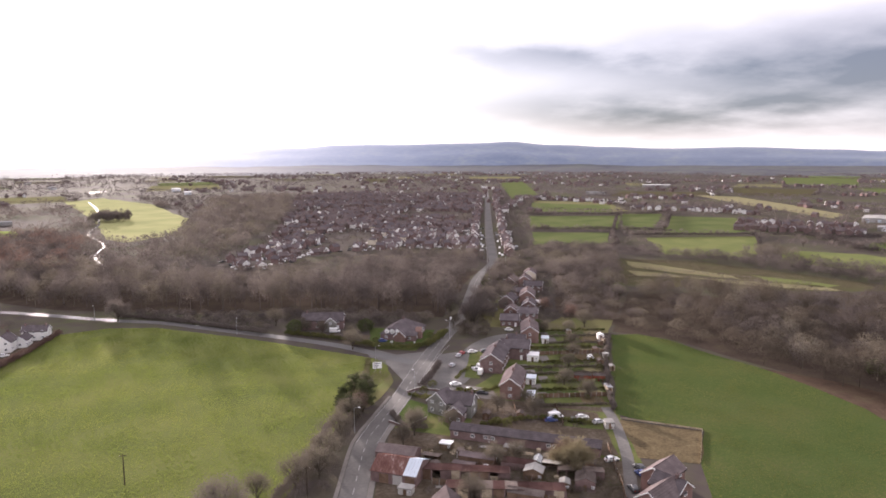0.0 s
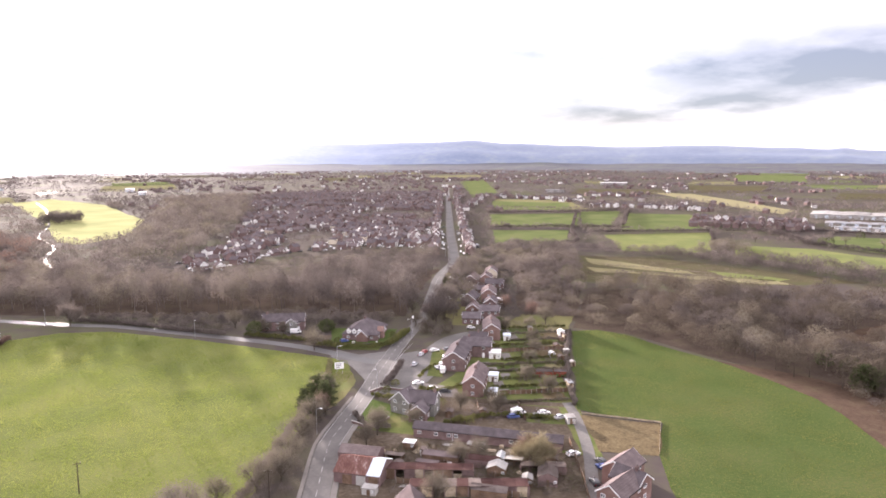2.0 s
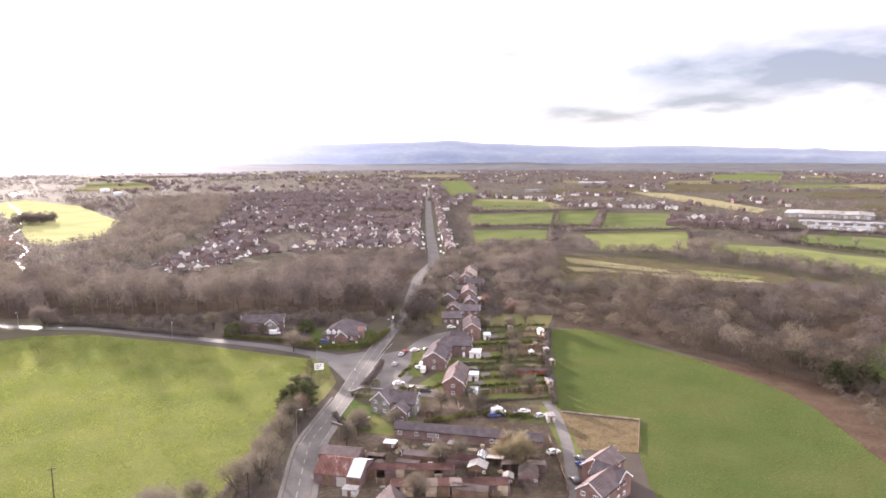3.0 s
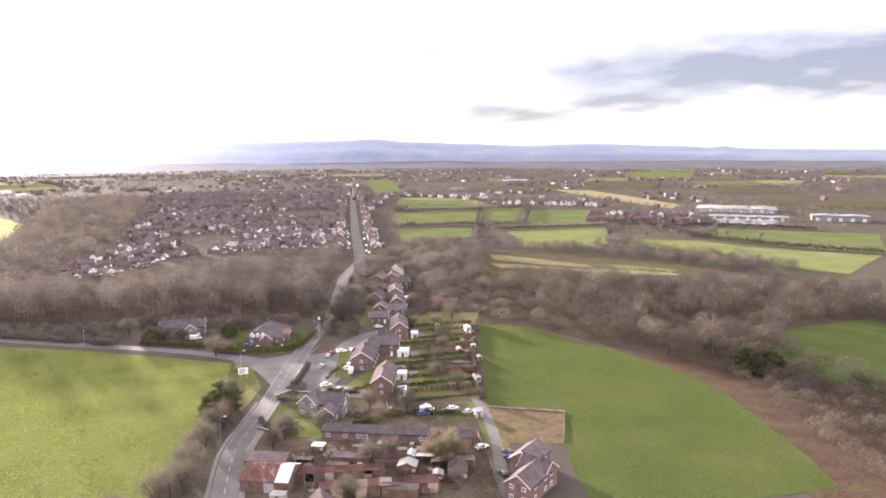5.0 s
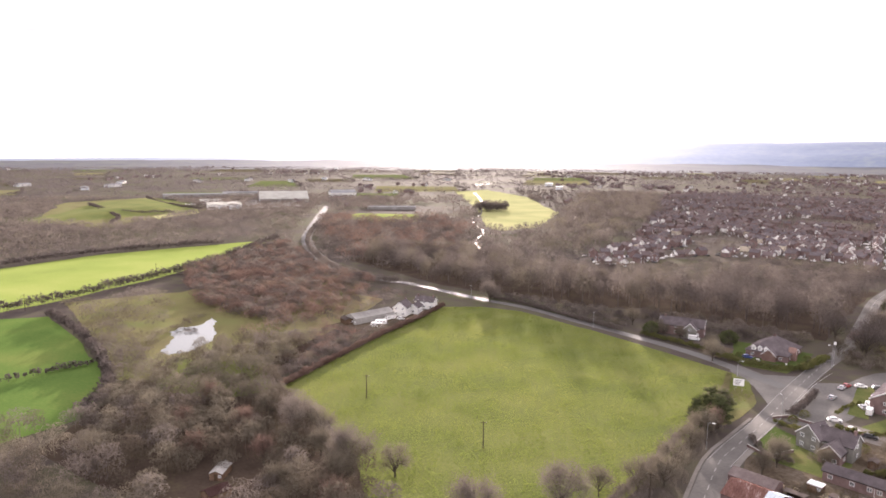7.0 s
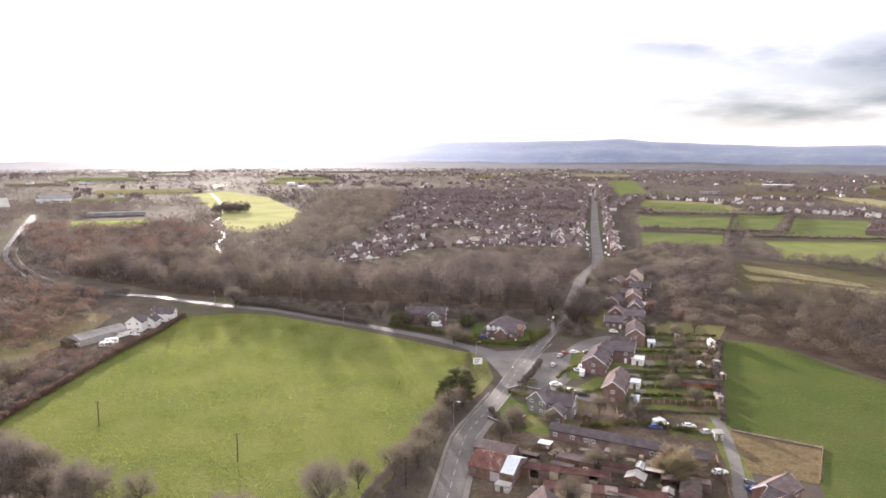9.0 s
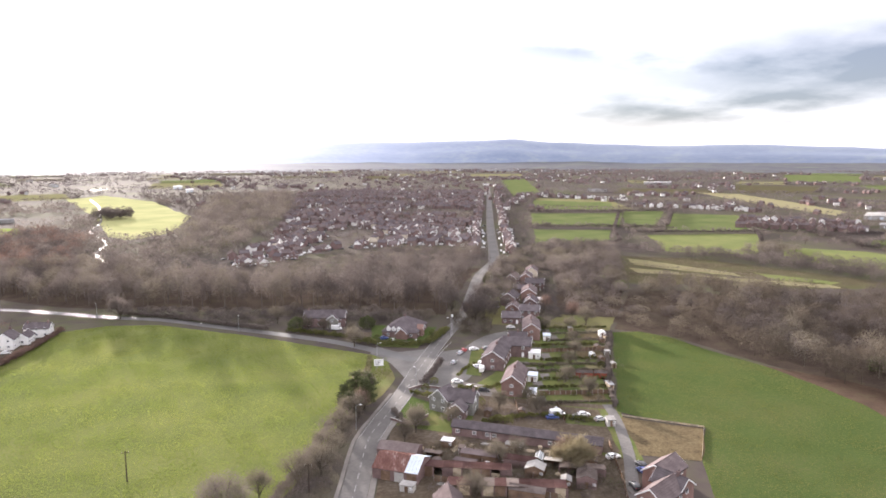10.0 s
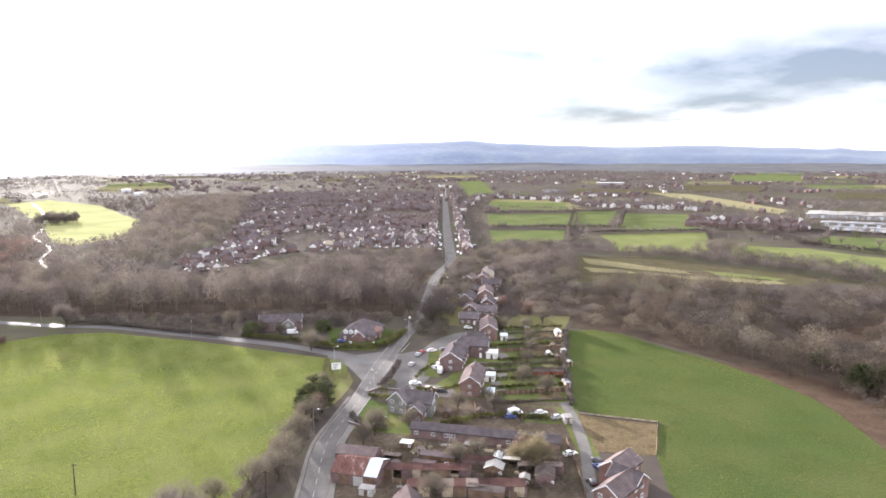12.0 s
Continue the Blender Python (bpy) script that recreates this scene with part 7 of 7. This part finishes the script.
def far_houses(spots):
    me = bpy.data.meshes.new("distant_houses")
    V, F, mats = [], [], []
    order = ["brick", "brick_dark", "render_white", "tile_brown", "tile_red", "slate", "glass"]
    for x, y, r, kk in spots:
        w, l, e, h = rng.uniform(5.5, 7), rng.uniform(7, 11), 4.5, 2.2
        c, s = math.cos(radians(r)), math.sin(radians(r))

        def put(pts):
            n = len(V)
            V.extend((x + px * c - py * s, y + px * s + py * c, pz) for px, py, pz in pts)
            return n

        n = put([(-w / 2, -l / 2, 0), (w / 2, -l / 2, 0), (w / 2, l / 2, 0), (-w / 2, l / 2, 0), (-w / 2, -l / 2, e), (w / 2, -l / 2, e), (w / 2, l / 2, e), (-w / 2, l / 2, e), (0, -l / 2, e + h), (0, l / 2, e + h)])
        wall = (1, 1, 1, 2, 1, 2)[kk]
        for f in ((0, 1, 5, 8, 4), (1, 2, 6, 5), (2, 3, 7, 9, 6), (3, 0, 4, 7)):
            F.append([n + i for i in f]), mats.append(wall)
        k = put([(-w / 2 - 0.3, -l / 2 - 0.3, e - 0.1), (0, -l / 2 - 0.3, e + h + 0.15), (w / 2 + 0.3, -l / 2 - 0.3, e - 0.1), (-w / 2 - 0.3, l / 2 + 0.3, e - 0.1), (0, l / 2 + 0.3, e + h + 0.15), (w / 2 + 0.3, l / 2 + 0.3, e - 0.1)])
        roof = (3, 4, 5, 3, 3, 5)[kk]
        for f in ((0, 1, 4, 3), (1, 2, 5, 4)):
            F.append([k + i for i in f]), mats.append(roof)
        for px in (-w / 4, w / 4):
            for pz in (1.0, 3.3):
                q = put([(px - 0.7, -l / 2 - 0.04, pz), (px + 0.7, -l / 2 - 0.04, pz), (px + 0.7, -l / 2 - 0.04, pz + 1.1), (px - 0.7, -l / 2 - 0.04, pz + 1.1)])
                F.append([q, q + 1, q + 2, q + 3]), mats.append(6)
        q = put([(-0.4, l * 0.2, e), (0.4, l * 0.2, e), (0.4, l * 0.2 + 0.8, e), (-0.4, l * 0.2 + 0.8, e), (-0.4, l * 0.2, e + h + 1.2), (0.4, l * 0.2, e + h + 1.2), (0.4, l * 0.2 + 0.8, e + h + 1.2), (-0.4, l * 0.2 + 0.8, e + h + 1.2)])
        for f in ((4, 5, 6, 7), (0, 1, 5, 4), (1, 2, 6, 5), (2, 3, 7, 6), (3, 0, 4, 7)):
            F.append([q + i for i in f]), mats.append(1)
    me.from_pydata(V, [], F)
    for m in order:
        me.materials.append(M[m])
    me.polygons.foreach_set("material_index", mats)
    tagged(new("distant_houses", me), "hundreds of small distant town houses", "houses", kind="stuff")


far_houses(far)


def far_cars(spots):
    """Cars too small and too many to pick out, parked before the town houses."""
    V, F, mats = [], [], []
    for x, y, r in spots:
        c, s = math.cos(radians(r)), math.sin(radians(r))
        m = rng.choice((0, 0, 0, 1, 1, 2, 2))
        for ring in (((-2.1, 0.8, 0.3), (-2.1, 0.85, 0.9), (2.0, 0.85, 0.8), (2.1, 0.8, 0.3)), ((-1.9, 0.75, 0.9), (-1.3, 0.68, 1.45), (0.3, 0.68, 1.45), (1.1, 0.75, 0.85))):
            n = len(V)
            for sy in (-1, 1):
                V.extend((x + px * c - sy * py * s, y + px * s + sy * py * c, pz) for px, py, pz in ring)
            F.extend([[n, n + 1, n + 2, n + 3], [n + 7, n + 6, n + 5, n + 4]] + [[n + i, n + 4 + i, n + 4 + (i + 1) % 4, n + (i + 1) % 4] for i in range(4)])
            mats.extend([m] * 6)
    me = bpy.data.meshes.new("distant_cars")
    me.from_pydata(V, [], F)
    for k in ("car_white", "car_silver", "car_black", "car_red"):
        me.materials.append(M[k])
    me.polygons.foreach_set("material_index", mats)
    tagged(new("distant_cars", me), "many small parked cars among the town houses", "cars", kind="stuff")


far_cars([(x + 7 * math.cos(radians(r + d)), y + 7 * math.sin(radians(r + d)), r + rng.choice((0, 90))) for x, y, r, k in near for d in rng.sample((0, 90, 180, 270), 2)] + [(-835 + rng.uniform(-38, 38), 722 + rng.uniform(-22, 22), rng.uniform(0, 180)) for k in range(46)])

tagged(ribbon("road", [(-30, 640), (-60, 760), (-40, 880)], 3, -3, 0.08, "asphalt", 12), "grey residential street in the town", "road", kind="structure")


def town_trees(name, label, n, seed, az, rr, h, twigs, width, mat, avoid=True, massed=False):
    g = np.random.default_rng(seed)
    spots, tries = [], 0
    while len(spots) < n and tries < 9 * n:
        a, r = radians(g.uniform(*az)), g.uniform(0, 1) ** 0.6 * (rr[1] - rr[0]) + rr[0]
        x, y = -math.sin(a) * r, math.cos(a) * r
        if avoid and (any(inside(x, y, p) for p in SKIP) or math.hypot(x + 252, y - 208) < 40 or abs(x - 40 - 0.06 * (y - 560)) < 11 or (abs(x + 512 + 0.74 * (y - 590)) < 12 and 400 < y < 830)):
            tries += 1
            continue
        if massed and noise.noise(Vector((x * 0.006, y * 0.0022, 1.5))) + 0.5 * noise.noise(Vector((x * 0.02, y * 0.007, 4.5))) < g.uniform(-0.6, 0.08):
            tries += 1
            continue
        hh = h * g.uniform(0.6, 1.3)
        spots.append((x, y, hh, hh * g.uniform(0.35, 0.6) * (1.9 if massed else 1.0)))
    v, t = twig_mass(g, spots, twigs, width, span=(0.15, 0.3))
    tagged(from_arrays(name, v, t, mat), label, "trees", kind="stuff")


town_trees("garden_trees", "bare trees and shrubs among the town houses", 4200, 31, (-9, 24), (530, 1500), 6.5, 28, 0.26, "twig_dark")
town_trees("distant_trees", "distant bare woods and hedgerow trees", 15000, 32, (-44, 68), (1050, 3300), 8, 11, 1.05, "twig_far", True, True)
town_trees("distant_trees", "bare hedgerow trees between the far fields", 1300, 33, (-42, -7), (620, 1300), 6, 40, 0.22, "twig")
town_trees("distant_trees", "bare trees and scrub on the far slope", 4200, 34, (22, 66), (480, 1300), 7, 26, 0.46, "twig", True, True)

# ---------- far hedges ----------
HEDGES_EAST = (([(200, 712), (330, 712), (420, 690)], 3),
          ([(255, 778), (325, 975)], 5),
          ([(96, 768), (190, 762), (250, 745)], 4),
          ([(100, 640), (160, 634), (185, 740), (250, 975)], 3),
          ([(328, 712), (300, 640)], 3),
          ([(368, 604), (390, 553), (413, 513), (455, 465)], 4),
          ([(380, 700), (376, 610)], 5),
          ([(120, 960), (255, 962), (322, 985)], 4),
          ([(430, 700), (520, 620)], 4))
HEDGES_WEST = (([(-368, 130), (-373, 222), (-387, 296), (-412, 373), (-462, 482)], 5),
          ([(-342, 192), (-290, 177), (-226, 147), (-203, 122)], 4),
          ([(-264, 60), (-257.6, 125), (-249, 160)], 2),
          ([(-515, 180), (-515, 335), (-480, 430)], 4),
          ([(-700, 470), (-760, 520), (-860, 560)], 4),
          ([(-760, 600), (-820, 560), (-960, 610)], 4),
          ([(-770, 655), (-900, 690), (-1030, 760)], 4))
HEDGES_FAR = tuple(([p[0][0], p[0][1], p[0][2]], 5) for p in PATCHWORK)
for i, (pts, h) in enumerate(HEDGES_EAST + HEDGES_WEST):
    hedge(pts, h + 1, h * 0.62, "twig_dark", "overgrown bare hedgerow between fields", 80 + i, "hedgerow", 60, 0.30, 2.2)
for i, (pts, h) in enumerate(HEDGES_FAR):
    hedge(pts, h + 1, 3.4, "twig_dark", "dark bare hedgerow beside a far field", 180 + i, "hedgerow", 12, 0.9, 4.5)
put_many(make_evergreen(24, 7, 4, "dark evergreen on the far field edge", False, 500), [(447, 640, 0), (383, 600, 0), (392, 603, 0), (236, 1300, 0), (246, 1290, 0), (228, 1310, 0), (115, 470, 0), (100, 430, 0), (108, 412, 30)])
for i, pts in enumerate(([(150, 500), (178, 486), (210, 462)], [(130, 470), (168, 466), (200, 452), (240, 440)])):
    hedge(pts, 2.2, 1.6, "twig_moss", "low brown brushwood along a marsh ditch", 240 + i, "hedgerow", 70, 0.14, 3.1)
single = make_tree(26, 9, 5, "bare hedgerow tree beside the far field", "twig", 9, 500, 0.08)
put_many(single, [(258, 575, 0), (268, 560, 40), (290, 560, 80), (330, 620, 0), (370, 600, 20), (405, 600, 50), (200, 740, 0), (420, 570, 0), (250, 765, 0)])


# ---------- sheds and works far off ----------
def works(x, y, rot, w, l, h, wall, roof, label, bays=1, pitch=0.03):
    b = base("factory_building", x, y, rot)
    part("wall", boxed(-w * bays / 2, w * bays / 2, -l / 2, l / 2, 0, h), wall, b)
    for i in range(bays):
        r = part("roof", gable_roof(gable_wall(bmesh.new(), w, l, 0.2, w * pitch), w, l, 0.2, w * pitch, 0.3, 0.2), roof, b)
        r.location = (w * (i + 0.5 - bays / 2), 0, h)
    for i in range(max(2, int(w * bays / 12))):
        d = part("loading_door", boxed(-2, 2, -0.15, -0.02, 0, 4), "sheet_metal", b)
        d.location = (-w * bays / 2 + (i + 0.5) * w * bays / max(2, int(w * bays / 12)), -l / 2, 0)
    return tagged(b, label, "factory", "factory buildings")


works(585, 850, -35, 34, 60, 4.5, "sheet_grey", "sheet_grey", "wide grey factory roof beyond the houses", 3)
works(525, 738, -35, 22, 24, 4, "render_grey", "sheet_pale", "grey rendered factory with a pale roof", 4)
works(497, 700, -35, 16, 14, 3.5, "render_white", "sheet_pale", "low white pale-roofed factory building", 4)
works(620, 700, -35, 30, 24, 6, "render_grey", "sheet_pale", "pale grey warehouse beside the factory", 2)
works(-972, 815, -40, 30, 105, 7, "sheet_grey", "sheet_pale", "long pale metal warehouse", 1)
works(-775, 700, 50, 24, 50, 6, "render_white", "sheet_cream", "white twin-roofed works shed", 2)


works(-800, 850, -44, 66, 78, 6, "sheet_grey", "sheet_cream", "big storage hall under a wide pale pitched roof", 1, 0.16)
works(-862, 752, -44, 14, 34, 5, "render_white", "sheet_cream", "low white works building beside the yard", 1, 0.08)
works(-958, 905, -44, 18, 62, 6, "sheet_grey", "sheet_pale", "grey works shed behind the hall", 1, 0.08)
works(-826, 735, 20, 10, 22, 4, "brick_dark", "sheet_grey", "small brick works office", 1, 0.12)
for x, y, r in ((-1556, 838, 20), (-1340, 845, 60), (-1393, 944, 10), (-1512, 1048, 40), (-1425, 1204, 70), (-1403, 1357, 30), (-1270, 1384, 55), (-1298, 1552, 35), (-1180, 1600, 60), (-1000, 1750, 40), (-1951, 2413, 30)):
    works(x, y, r, 15, 34, 5, "render_white", "sheet_pale", "small pale farm shed far off", 1, 0.12)
works(-795, 1000, -40, 30, 46, 8, "render_white", "sheet_pale", "white distant gabled warehouse", 1, 0.15)
works(-565, 825, -56, 12, 70, 4, "sheet_grey", "sheet_pale", "low pale sports pavilion", 1)
works(330, 1480, 80, 16, 40, 5, "sheet_grey", "sheet_pale", "pale distant metal warehouse", 1)
works(560, 1800, 75, 18, 70, 6, "sheet_grey", "upvc", "white-roofed distant metal warehouse", 1)
works(-640, 1640, 20, 20, 40, 6, "render_white", "upvc", "small white building far off", 1)
works(-560, 1500, 20, 16, 30, 6, "render_white", "upvc", "small white building far off", 1)
